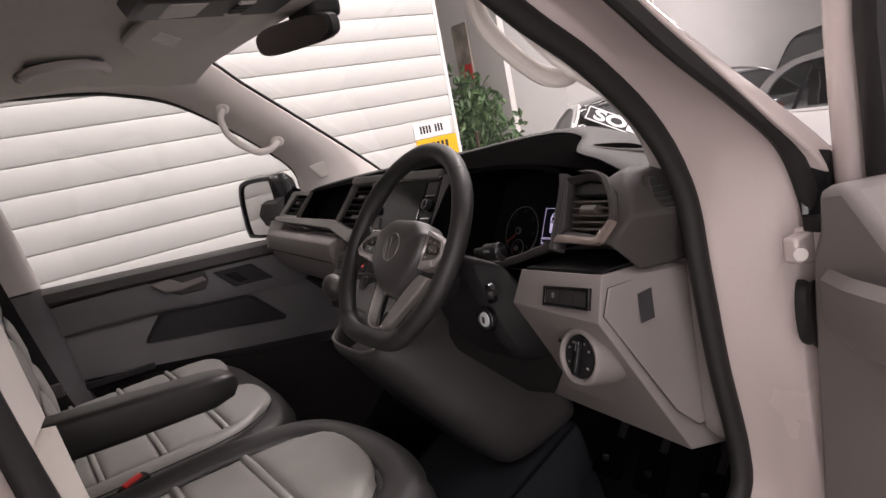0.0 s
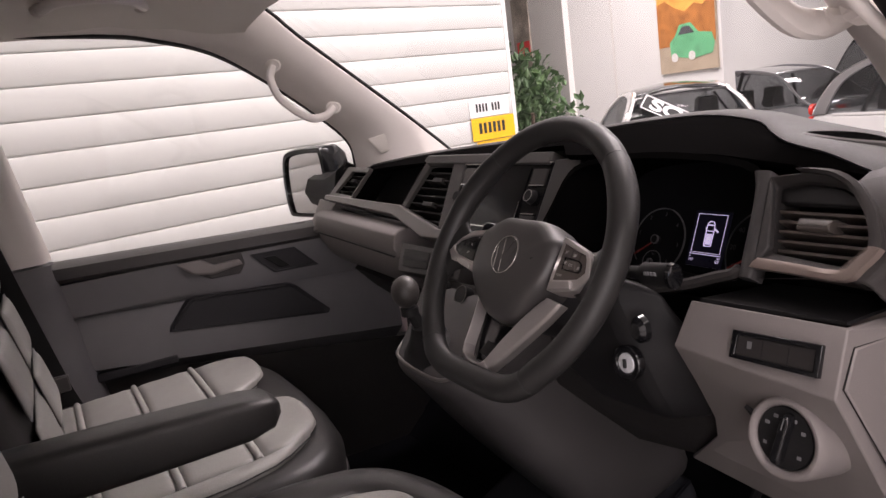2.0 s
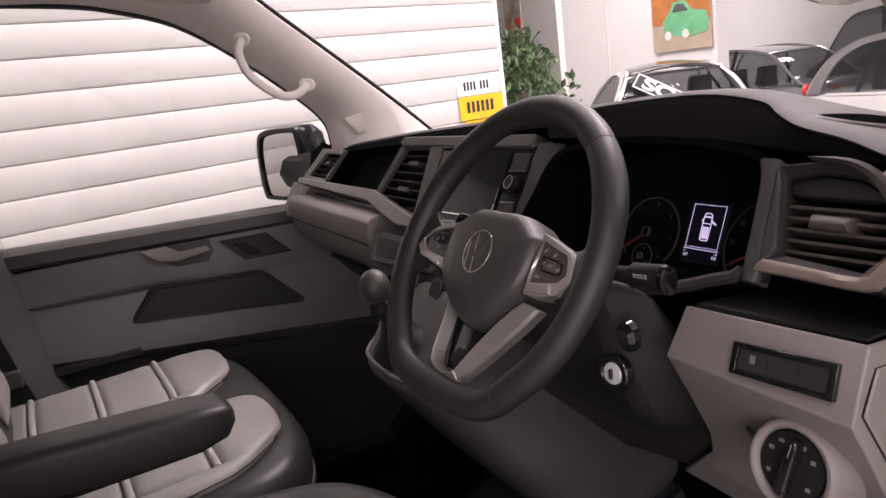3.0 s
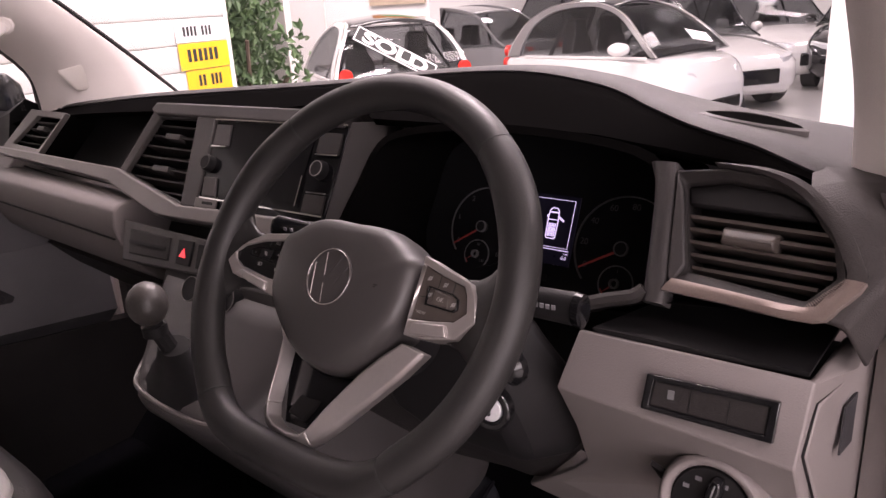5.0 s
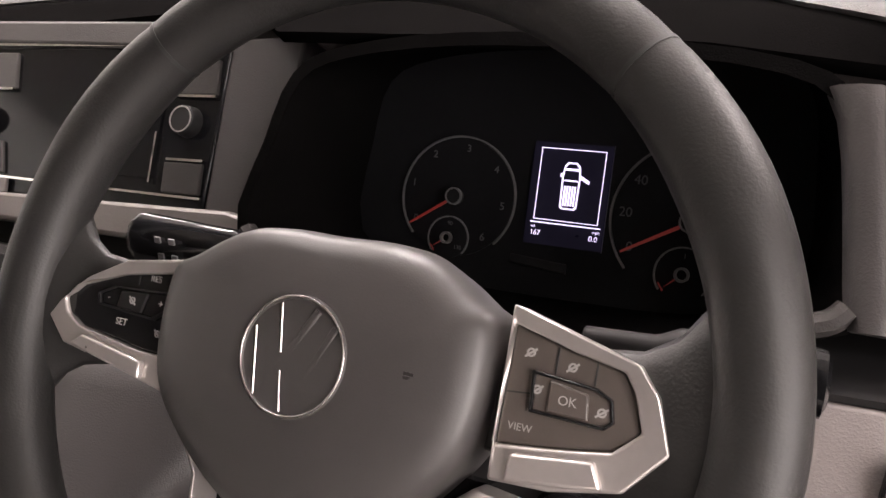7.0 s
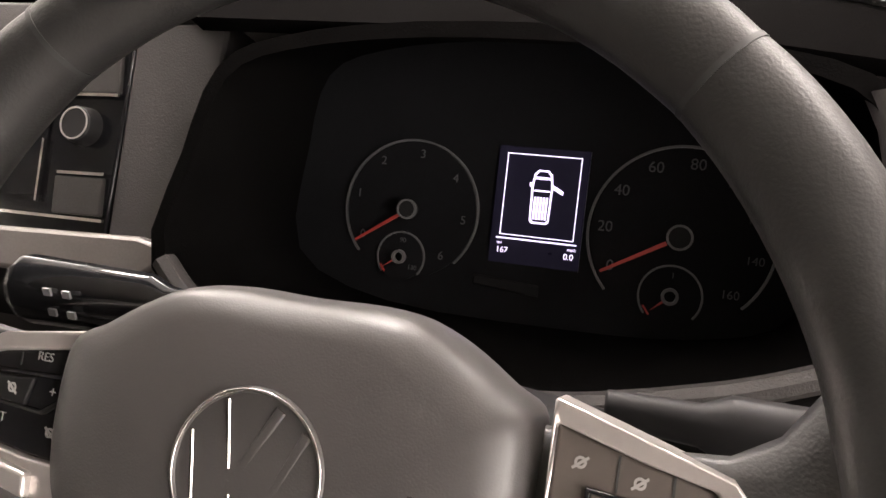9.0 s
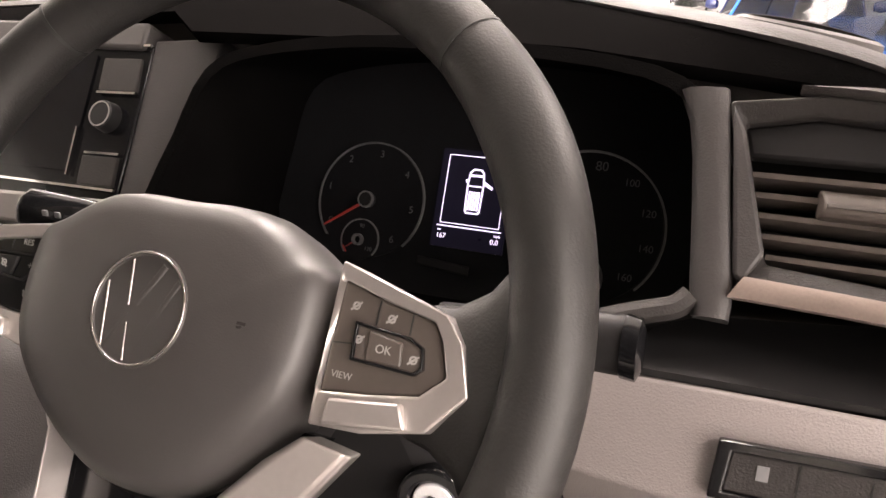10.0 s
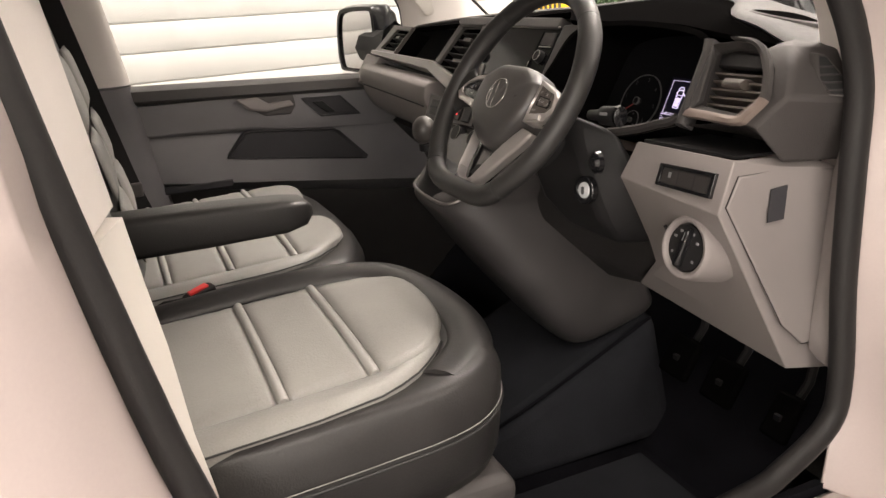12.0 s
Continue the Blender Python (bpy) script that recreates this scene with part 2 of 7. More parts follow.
def smooth_path(points, steps=6, closed=False):
    """Catmull-Rom through the points."""
    p = [Vector(q) for q in points]
    n, out = len(p), []
    for i in range(n if closed else n - 1):
        a, b, c, d = (p[(i + k) % n] if closed else p[min(max(i + k, 0), n - 1)] for k in (-1, 0, 1, 2))
        for s in range(steps):
            t = s / steps
            out.append(0.5 * ((2 * b) + (c - a) * t + (2 * a - 5 * b + 4 * c - d) * t * t + (3 * b - a - 3 * c + d) * t ** 3))
    if not closed:
        out.append(p[-1])
    return out


def sweep(points, ra, rb=None, side=(0, 0, 1), n=10, closed=False, bm=None, power=1.0):
    """A tube of half-width ra (across side) and half-height rb along the points."""
    rb = rb or ra
    pts, rings = [Vector(p) for p in points], []
    for i, p in enumerate(pts):
        if closed:
            d = pts[(i + 1) % len(pts)] - pts[i - 1]
        else:
            d = pts[min(i + 1, len(pts) - 1)] - pts[max(i - 1, 0)]
        d.normalize()
        s = Vector(side)
        a = d.cross(s)
        a.normalize()
        b = a.cross(d)
        ring = []
        for k in range(n):
            w = 2 * math.pi * k / n
            cs, sn = math.cos(w), math.sin(w)
            cs, sn = math.copysign(abs(cs) ** power, cs), math.copysign(abs(sn) ** power, sn)
            ring.append(tuple(p + a * (ra * cs) + b * (rb * sn)))
        rings.append(ring)
    if closed:
        rings.append(rings[0])
    bm = loft(rings, bm, caps=not closed)
    if closed:
        bmesh.ops.remove_doubles(bm, verts=bm.verts[:], dist=1e-6)
    return bm


def disc(centre, normal, radius, depth, n=28, bm=None, r2=None):
    """A round plug: its front face at centre, pushed back by depth along -normal."""
    c, w = Vector(centre), Vector(normal).normalized()
    u = w.orthogonal().normalized()
    v = w.cross(u)
    ring = lambda r, o: [tuple(c + w * o + u * (r * math.cos(2 * math.pi * k / n)) + v * (r * math.sin(2 * math.pi * k / n))) for k in range(n)]
    return loft([ring(radius, 0), ring(r2 or radius, -depth)], bm)


def annulus(centre, normal, r0, r1, depth, n=40, bm=None, a0=0.0, a1=360.0, up=None):
    c, w = Vector(centre), Vector(normal).normalized()
    v = (Vector(up) - w * w.dot(Vector(up))).normalized() if up else w.orthogonal().normalized()
    u = v.cross(w)
    full = abs(a1 - a0) >= 359.9
    m = n if full else n + 1
    rows = []
    for k in range(m):
        t = radians(a0 + (a1 - a0) * k / n)
        d = u * math.cos(t) + v * math.sin(t)
        rows.append([tuple(c + d * r1), tuple(c + d * r0), tuple(c + d * r0 - w * depth), tuple(c + d * r1 - w * depth)])
    if full:
        rows.append(rows[0])
    bm = loft(rows, bm, caps=not full)
    bmesh.ops.remove_doubles(bm, verts=bm.verts[:], dist=1e-6)
    return bm


def letters(text, size, m, mat, parent, name="lettering", thick=0.0003, align="CENTER", bold=0.0):
    cu = bpy.data.curves.new("text", "FONT")
    cu.body, cu.size, cu.extrude, cu.align_x, cu.align_y = text, size, thick, align, "CENTER"
    cu.offset = bold
    tmp = bpy.data.objects.new("text", cu)
    scene.collection.objects.link(tmp)
    me = bpy.data.meshes.new_from_object(tmp.evaluated_get(bpy.context.evaluated_depsgraph_get()))
    bpy.data.objects.remove(tmp)
    me.transform(m)
    me.materials.clear()
    me.materials.append(mat)
    me.name = name
    ob = new(name, me)
    ob.parent = parent
    ob.matrix_parent_inverse = Matrix.Translation(-BASE.get(parent.name, Vector((0, 0, 0))))
    return ob


def axes(origin, right, up):
    """The pose whose x runs along right and whose y runs along up."""
    r, u = Vector(right).normalized(), Vector(up).normalized()
    u = (u - r * r.dot(u)).normalized()
    w = r.cross(u)
    m = Matrix((r, u, w)).transposed().to_4x4()
    m.translation = origin
    return m


def pillow(corners, bulge, mat, parent, name, label="", n=10, power=6, sink=0.006, round_front=0.0):
    """A padded panel over four corners a b c d (a-b front, d-c back)."""
    a, b, c, d = (Vector(p) for p in corners)
    up = (b - a).cross(d - a).normalized()
    if up.z < 0 and abs(up.z) > 0.3:
        up = -up
    bm, rows = bmesh.new(), []
    for i in range(n + 1):
        u, row = i / n, []
        for j in range(n + 1):
            v = j / n
            w = v + round_front * (1 - v) * abs(2 * u - 1) ** 4
            p = (a * (1 - u) + b * u) * (1 - w) + (d * (1 - u) + c * u) * w
            h = bulge * (1 - abs(2 * u - 1) ** power) * (1 - abs(2 * v - 1) ** power)
            row.append(bm.verts.new(p + up * (h - sink)))
        rows.append(row)
    for i in range(n):
        for j in range(n):
            bm.faces.new((rows[i][j], rows[i + 1][j], rows[i + 1][j + 1], rows[i][j + 1]))
    return link(name, bm, mat, parent, label, angle=80, solid=0.004)


# ---- showroom: floor, walls, ceiling ----
GROUND = -0.12  # the showroom floor
structure("floor", box(-9.0, 6.5, -5.0, 18.0, -0.22, GROUND), M_FLOOR, "pale grey polished showroom floor tiles", "floor", smooth=False)
structure("ceiling", box(-9.0, 6.5, -5.0, 18.0, 4.5, 4.6), M_CEIL, "white showroom ceiling boards", "ceiling", smooth=False)
structure("wall_far", box(-9.0, 6.5, 18.0, 18.2, GROUND, 4.5), M_WALL, "white painted far wall behind the cars", "wall", smooth=False)
structure("wall_north", box(-9.0, -5.2, 7.0, 7.2, GROUND, 4.5), M_WALL, "white painted showroom end wall", "wall", smooth=False)
structure("wall_east", box(6.5, 6.7, -5.0, 18.0, GROUND, 4.5), M_WALL, "white painted showroom side wall", "wall", smooth=False)
structure("wall_south", box(-9.0, 6.5, -5.2, -5.0, GROUND, 4.5), M_WALL, "white painted showroom rear wall", "wall", smooth=False)
structure("wall_west", box(-9.2, -9.0, -5.0, 18.0, GROUND, 4.5), M_WALL, "white painted showroom far side wall", "wall", smooth=False)
structure("wall_joint", box(-7.06, -7.03, 6.985, 7.0, GROUND, 4.5), M_COLUMN, "thin grey vertical joint in the white wall", "trim", smooth=False)

# the ribbed white gate beside the van
GX, GY = -2.27, 1.915
PITCH0 = 0.0795  # height of the lowest joint
SKEW = pose(GX, 1.6, 0, 0, 0, 10) @ pose(-GX, -1.6, 0)  # the gate runs ten degrees off the van
gate = thing("gate_wall", "ribbed white roller gate of horizontal steel slats", "gate", (GX, 0, 0), kind="structure")
part("gate_backing", box(GX - 0.09, GX - 0.035, -5.0, GY - 0.004, GROUND, 4.5), M_GATE, gate, smooth=False)


def slat_mesh():
    pr = [(-0.034, 0.0), (-0.006, 0.0), (-0.002, 0.003), (0.0, 0.008), (0.0014, 0.056), (0.0, 0.1082), (-0.002, 0.1125), (-0.006, 0.1149), (-0.034, 0.1149)]
    bm = loft([[(GX + a, y, b) for a, b in pr] for y in (-5.0, GY)])
    return bm


first = part("slat", slat_mesh(), M_GATE, gate)
first.location.z = PITCH0
for k in range(1, 38):
    s = new("slat", first.data)
    s.parent, s.matrix_parent_inverse = gate, first.matrix_parent_inverse
    s.location.z = PITCH0 + 0.1165 * k
part("edge_post", box(GX - 0.10, GX + 0.004, GY + 0.001, GY + 0.03, GROUND, 4.5), M_WALL, gate, smooth=False, bevel=0.003)
gate.matrix_basis = SKEW @ gate.matrix_basis


def sign_plate(y0, y1, z0, z1, lift, mat, label, bars):
    ob = thing("registration_plate", label, "plate", (GX, (y0 + y1) / 2, z0), "plates on the gate")
    x = GX + lift
    part("sheet", box(x, x + 0.002, y0, y1, z0, z1), mat, ob, bevel=0.002)
    w, y = (y1 - y0), y0 + 0.16 * (y1 - y0)
    cw = 0.64 * w / len(bars)
    for k, on in enumerate(bars):
        if on:
            part("bar", box(x + 0.0022, x + 0.003, y + k * cw, y + k * cw + cw * 0.62, z0 + 0.30 * (z1 - z0), z0 + 0.78 * (z1 - z0)), M_INK, ob, smooth=False)
    ob.matrix_basis = SKEW @ ob.matrix_basis
    return ob


sign_plate(1.60, 1.885, 1.372, 1.462, 0.004, M_WHITE, "white plate with dark bars fixed on the gate", (1, 1, 1, 1, 0, 1, 1, 1))
sign_plate(1.60, 1.912, 1.250, 1.368, 0.009, M_YELLOW, "yellow plate with dark bars fixed on the gate", (1, 1, 1, 1, 1, 1))
sign_plate(1.63, 1.912, 1.140, 1.246, 0.004, M_YELLOW, "lower yellow plate with dark bars on the gate", (0, 1, 1, 0, 1, 1, 1))

# column and poster behind the gate's end
structure("column_1", box(-4.75, -3.10, 2.95, 3.0, GROUND, 4.5), M_COLUMN, "grey painted pier behind the gate", "column", smooth=False)
po = thing("wall_poster", "dark vertical car poster on the grey pier", "poster", (-3.45, 2.85, 1.7))
part("sheet", box(-3.56, -3.36, 2.848, 2.858, 1.62, 2.14), M_POSTER, po, smooth=False)
part("picture_shape", box(-3.52, -3.37, 2.844, 2.8475, 1.70, 1.83), M_RED, po, smooth=False)

# green car picture on the end wall
pic = thing("wall_picture", "canvas picture of a green car in an orange desert", "picture", (-5.7, 6.99, 1.47))
PX0, PX1, PZ0, PZ1, PY = -6.16, -5.24, 1.47, 2.47, 6.96
part("canvas", box(PX0, PX1, PY, 6.998, PZ0, PZ1), M_SAND, pic, smooth=False, bevel=0.004)
part("painted_sky", box(PX0 + 0.003, PX1 - 0.003, PY - 0.003, PY - 0.001, 2.10, PZ1 - 0.003), M_SKY, pic, smooth=False)
hill = [(PX0 + 0.003, 2.33), (PX0 + 0.14, 2.37), (PX0 + 0.30, 2.26), (-5.70, 2.20), (-5.55, 2.28), (-5.42, 2.24), (PX1 - 0.003, 2.36), (PX1 - 0.003, 1.80), (PX0 + 0.003, 1.80)]
part("painted_hills", prism([(x, PY - 0.004, z) for x, z in hill], (0, 0.0008, 0)), M_ROCK, pic, smooth=False)
gcar = [(-5.96, 1.68), (-5.97, 1.85), (-5.88, 1.92), (-5.80, 2.05), (-5.62, 2.06), (-5.50, 1.93), (-5.30, 1.90), (-5.26, 1.78), (-5.30, 1.66), (-5.60, 1.62)]
part("painted_car", prism([(x, PY - 0.006, z) for x, z in gcar], (0, 0.0008, 0)), M_GREEN, pic, smooth=False)
part("painted_window", prism([(x, PY - 0.008, z) for x, z in ((-5.82, 1.93), (-5.76, 2.02), (-5.64, 2.02), (-5.56, 1.93))], (0, 0.0008, 0)), M_CARG, pic, smooth=False)
for wx in (-5.90, -5.62):
    part("painted_wheel", disc((wx, PY - 0.008, 1.66), (0, -1, 0), 0.055, 0.001, 16), M_COLUMN, pic, smooth=False)

# red and yellow notices on the far wall
nt = thing("red_wall_notice", "small red and white notice on the far wall", "sign", (-8.6, 17.99, 2.4))
part("sheet", box(-8.75, -8.45, 17.985, 17.998, 2.2, 2.75), M_RED, nt, smooth=False)
part("bar", box(-8.71, -8.49, 17.981, 17.984, 2.45, 2.56), M_WHITE, nt, smooth=False)
nt2 = thing("yellow_wall_banner", "yellow and grey banner on the far wall", "banner", (-7.2, 17.99, 2.6))
part("sheet", box(-7.45, -6.85, 17.985, 17.998, 2.7, 4.3), M_YELLOW, nt2, smooth=False)
part("bar", box(-7.40, -7.10, 17.981, 17.984, 2.60, 3.1), M_CARG, nt2, smooth=False)
structure("column_2", disc((-0.335, 5.9, 4.5), (0, 0, 1), 0.155, 4.62, 32), M_WALL, "round white showroom column", "column")


# ---- plant behind the gate ----
def plant(x, y):
    ob = thing("potted_bush", "leafy green potted bush in a dark planter", "plant", (x, y, 0))
    part("planter", loft([[(x + r * math.cos(a * math.pi / 10), y + r * math.sin(a * math.pi / 10), z) for a in range(20)] for r, z in ((0.17, GROUND), (0.24, 0.45), (0.25, 0.47), (0.22, 0.47), (0.21, 0.42))]), M_POT, ob)
    rnd = random.Random(4)
    tr = bmesh.new()
    for k in range(7):
        a = rnd.uniform(0, 6.28)
        top = (x + 0.28 * math.cos(a), y + 0.28 * math.sin(a), rnd.uniform(0.9, 1.45))
        pts = smooth_path([(x, y, 0.42), (x + 0.06 * math.cos(a), y + 0.06 * math.sin(a), 0.75), top], 4)
        sweep(pts, 0.012, n=6, bm=tr, side=(1, 0.2, 0))
    part("stem", tr, M_BARK, ob)
    for nm, mat, cnt in (("foliage", M_LEAF, 1500), ("young_foliage", M_LEAF2, 700)):
        verts, faces = [], []
        for k in range(cnt):
            r, a, e = rnd.random() ** 0.45, rnd.uniform(0, 6.28), rnd.uniform(-1.3, 1.57)
            rad = 0.37 * (1 + 0.25 * math.sin(3 * a + 2 * e) + 0.12 * math.sin(7 * a))
            c = Vector((x + rad * r * math.cos(a) * math.cos(e), y + rad * r * math.sin(a) * math.cos(e), 1.05 + 0.62 * r * math.sin(e) * (1 + 0.15 * math.sin(5 * a))))
            d = Vector((rnd.gauss(0, 1), rnd.gauss(0, 1), rnd.gauss(0.5, 0.8))).normalized()
            sd = d.orthogonal().normalized() * 0.018
            ln = d * rnd.uniform(0.05, 0.09)
            up = d.cross(sd).normalized() * 0.010
            i = len(verts)
            verts += [tuple(c), tuple(c + ln * 0.5 + sd + up), tuple(c + ln), tuple(c + ln * 0.5 - sd + up)]
            faces += [(i, i + 1, i + 2), (i, i + 2, i + 3)]
        me = bpy.data.meshes.new(nm)
        me.from_pydata(verts, [], faces)
        me.materials.append(mat)
        o = new(nm, me)
        o.parent, o.matrix_parent_inverse = ob, Matrix.Translation((-x, -y, 0))
        tagged(o, "", "", "", "stuff")
    return ob


plant(-2.93, 2.45)


# ---- parked cars ----
def car(paint, label, roof_paint, height=1.40, length=4.1, width=1.76):
    """Nose towards -y, standing on z = 0, centred on the origin."""
    ob = thing("car", label, "car", (0, 0, 0), "parked showroom cars")
    h, L, w = height, length, width / 2
    # length stations: y, half width, sill, shoulder height, deck height
    st = [(-0.5, 0.62, 0.30, 0.52, 0.56), (-0.47, 0.80, 0.22, 0.60, 0.68), (-0.38, 0.96, 0.20, 0.70, 0.80), (-0.22, 1.0, 0.20, 0.80, 0.92), (0.0, 1.0, 0.20, 0.86, 0.93), (0.25, 1.0, 0.20, 0.90, 0.95), (0.40, 0.97, 0.22, 0.90, 0.98), (0.48, 0.86, 0.28, 0.82, 0.95), (0.5, 0.70, 0.34, 0.72, 0.80)]
    rings = []
    for f, ww, sill, sh, dk in st:
        y, a = f * L, ww * w
        half = [(0.0, sill), (0.80 * a, sill), (0.97 * a, sill + 0.10), (a, 0.5 * (sill + sh)), (0.985 * a, sh), (0.90 * a, sh + 0.6 * (dk - sh)), (0.55 * a, dk), (0.0, dk + 0.015)]
        ring = [(x, y, z) for x, z in half] + [(-x, y, z) for x, z in half[-2:0:-1]]
        rings.append(ring)
    sm = []
    for i in range(len(rings[0])):
        sm.append(smooth_path([r[i] for r in rings], 4))
    part("body", loft([[tuple(c[k]) for c in sm] for k in range(len(sm[0]))]), paint, ob, angle=50)
    # glasshouse: side outline as an arch from the scuttle to the tail
    arch = [(-0.235, 0.90), (-0.16, 1.08), (-0.07, 0.96 * h), (0.04, h), (0.16, 0.985 * h), (0.28, 0.91 * h), (0.38, 1.05), (0.43, 0.94)]
    line = smooth_path([(0, f * L, z) for f, z in arch], 5)
    half = lambda z: w * (0.95 - 0.40 * max(0.0, (z - 0.9)) / (h - 0.9) * 0.62)
    roofbm, n = bmesh.new(), len(line)
    top = [k for k, p in enumerate(line) if p.z > 0.93 * h]
    rows = []
    for k in top:
        p, b = line[k], half(line[k].z)
        rows.append([roofbm.verts.new((b * u, p.y, p.z + 0.02 * (1 - u * u) - 0.02)) for u in (-1, -0.85, -0.5, 0, 0.5, 0.85, 1)])
    for a, b in zip(rows, rows[1:]):
        for i in range(6):
            roofbm.faces.new((a[i], a[i + 1], b[i + 1], b[i]))
    part("roof", roofbm, roof_paint, ob, solid=0.03)
    for nm, ks in (("windscreen", range(0, top[0] + 1)), ("rear_window", range(top[-1], n))):
        bm, rows = bmesh.new(), []
        for k in ks:
            p, b = line[k], half(line[k].z) * 0.98
            rows.append([bm.verts.new((b * u, p.y + (0.06 if nm == "rear_window" else -0.06) * (1 - u * u), p.z)) for u in (-1, -0.6, 0, 0.6, 1)])
        for a, b in zip(rows, rows[1:]):
            for i in range(4):
                bm.faces.new((a[i], a[i + 1], b[i + 1], b[i]))
        g = part(nm, bm, M_CGLASS, ob)
        g.visible_shadow = False
    for sgn in (-1, 1):
        bm = bmesh.new()
        lo = [bm.verts.new((sgn * half(0.9) * 0.985, p.y, 0.90)) for p in line]
        hi = [bm.verts.new((sgn * half(p.z) * 0.985, p.y, max(p.z - 0.02, 0.9005))) for p in line]
        for i in range(n - 1):
            bm.faces.new((lo[i], lo[i + 1], hi[i + 1], hi[i]))
        g = part("side_window", bm, M_CGLASS, ob)
        g.visible_shadow = False
        part("roof_rail", sweep([(sgn * half(p.z), p.y, p.z - 0.012) for p in line], 0.018, 0.014, side=(sgn, 0, 0), n=8), roof_paint, ob)
        part("door_pillar", sweep([(sgn * half(0.9), 0.10 * L, 0.88), (sgn * half(h) * 1.0, 0.12 * L, h * 0.985)], 0.03, 0.015, side=(1, 0, 0), n=8), M_BLACK, ob)
        part("door_mirror", loft([[(sgn * (w + 0.02 + 0.17 * u), -0.17 * L + 0.05 * u + r * math.cos(a * 0.628), 1.0 + r * 0.9 * math.sin(a * 0.628)) for a in range(10)] for u, r in ((0.0, 0.03), (0.15, 0.07), (0.6, 0.085), (0.95, 0.06), (1.0, 0.02))]), paint, ob)
        part("front_lamp", loft([[(sgn * (0.50 * w + 0.34 * w * u), -0.49 * L + 0.22 * u * u + dy, 0.62 + 0.04 * u + dz) for dy, dz in ((0, -0.05), (0.02, 0.05), (0.14, 0.07), (0.12, -0.04))] for u in (0, 0.35, 0.7, 1.0)]), M_LAMPW, ob)
        part("tail_lamp", loft([[(sgn * (0.52 * w + 0.36 * w * u), 0.50 * L - 0.22 * u * u + dy, 0.82 + dz) for dy, dz in ((0.0, -0.08), (0.0, 0.08), (-0.14, 0.09), (-0.14, -0.07))] for u in (0, 0.35, 0.7, 1.0)]), M_LAMPR, ob)
        for f in (-0.31, 0.30):
            cx, cy = sgn * (w - 0.09), f * L
            wh = part("wheel", annulus((cx + sgn * 0.10, cy, 0.32), (sgn, 0, 0), 0.21, 0.32, 0.2, 28), M_TYRE, ob)
            part("rim", disc((cx + sgn * 0.085, cy, 0.32), (sgn, 0, 0), 0.21, 0.03, 20), M_SILVER, wh)
        seat = loft([[(sgn * 0.36 + a * q, 0.06 * L + b * 0.10 + 0.10 * (z - 0.6), z) for a, b in ((-1, -1), (1, -1), (1, 1), (-1, 1))] for z, q in ((0.55, 0.22), (0.90, 0.21), (1.02, 0.13), (1.17, 0.12), (1.20, 0.09))])
        part("front_seat", seat, M_LEATHER, ob, bevel=0.03)
    part("grille", box(-0.42 * w, 0.42 * w, -0.505 * L, -0.47 * L, 0.36, 0.55), M_GLOSS, ob, bevel=0.02)
    part("cabin_tub", box(-0.80 * w, 0.80 * w, -0.20 * L, 0.36 * L, 0.52, 0.70), M_BLACK, ob, smooth=False)
    return ob


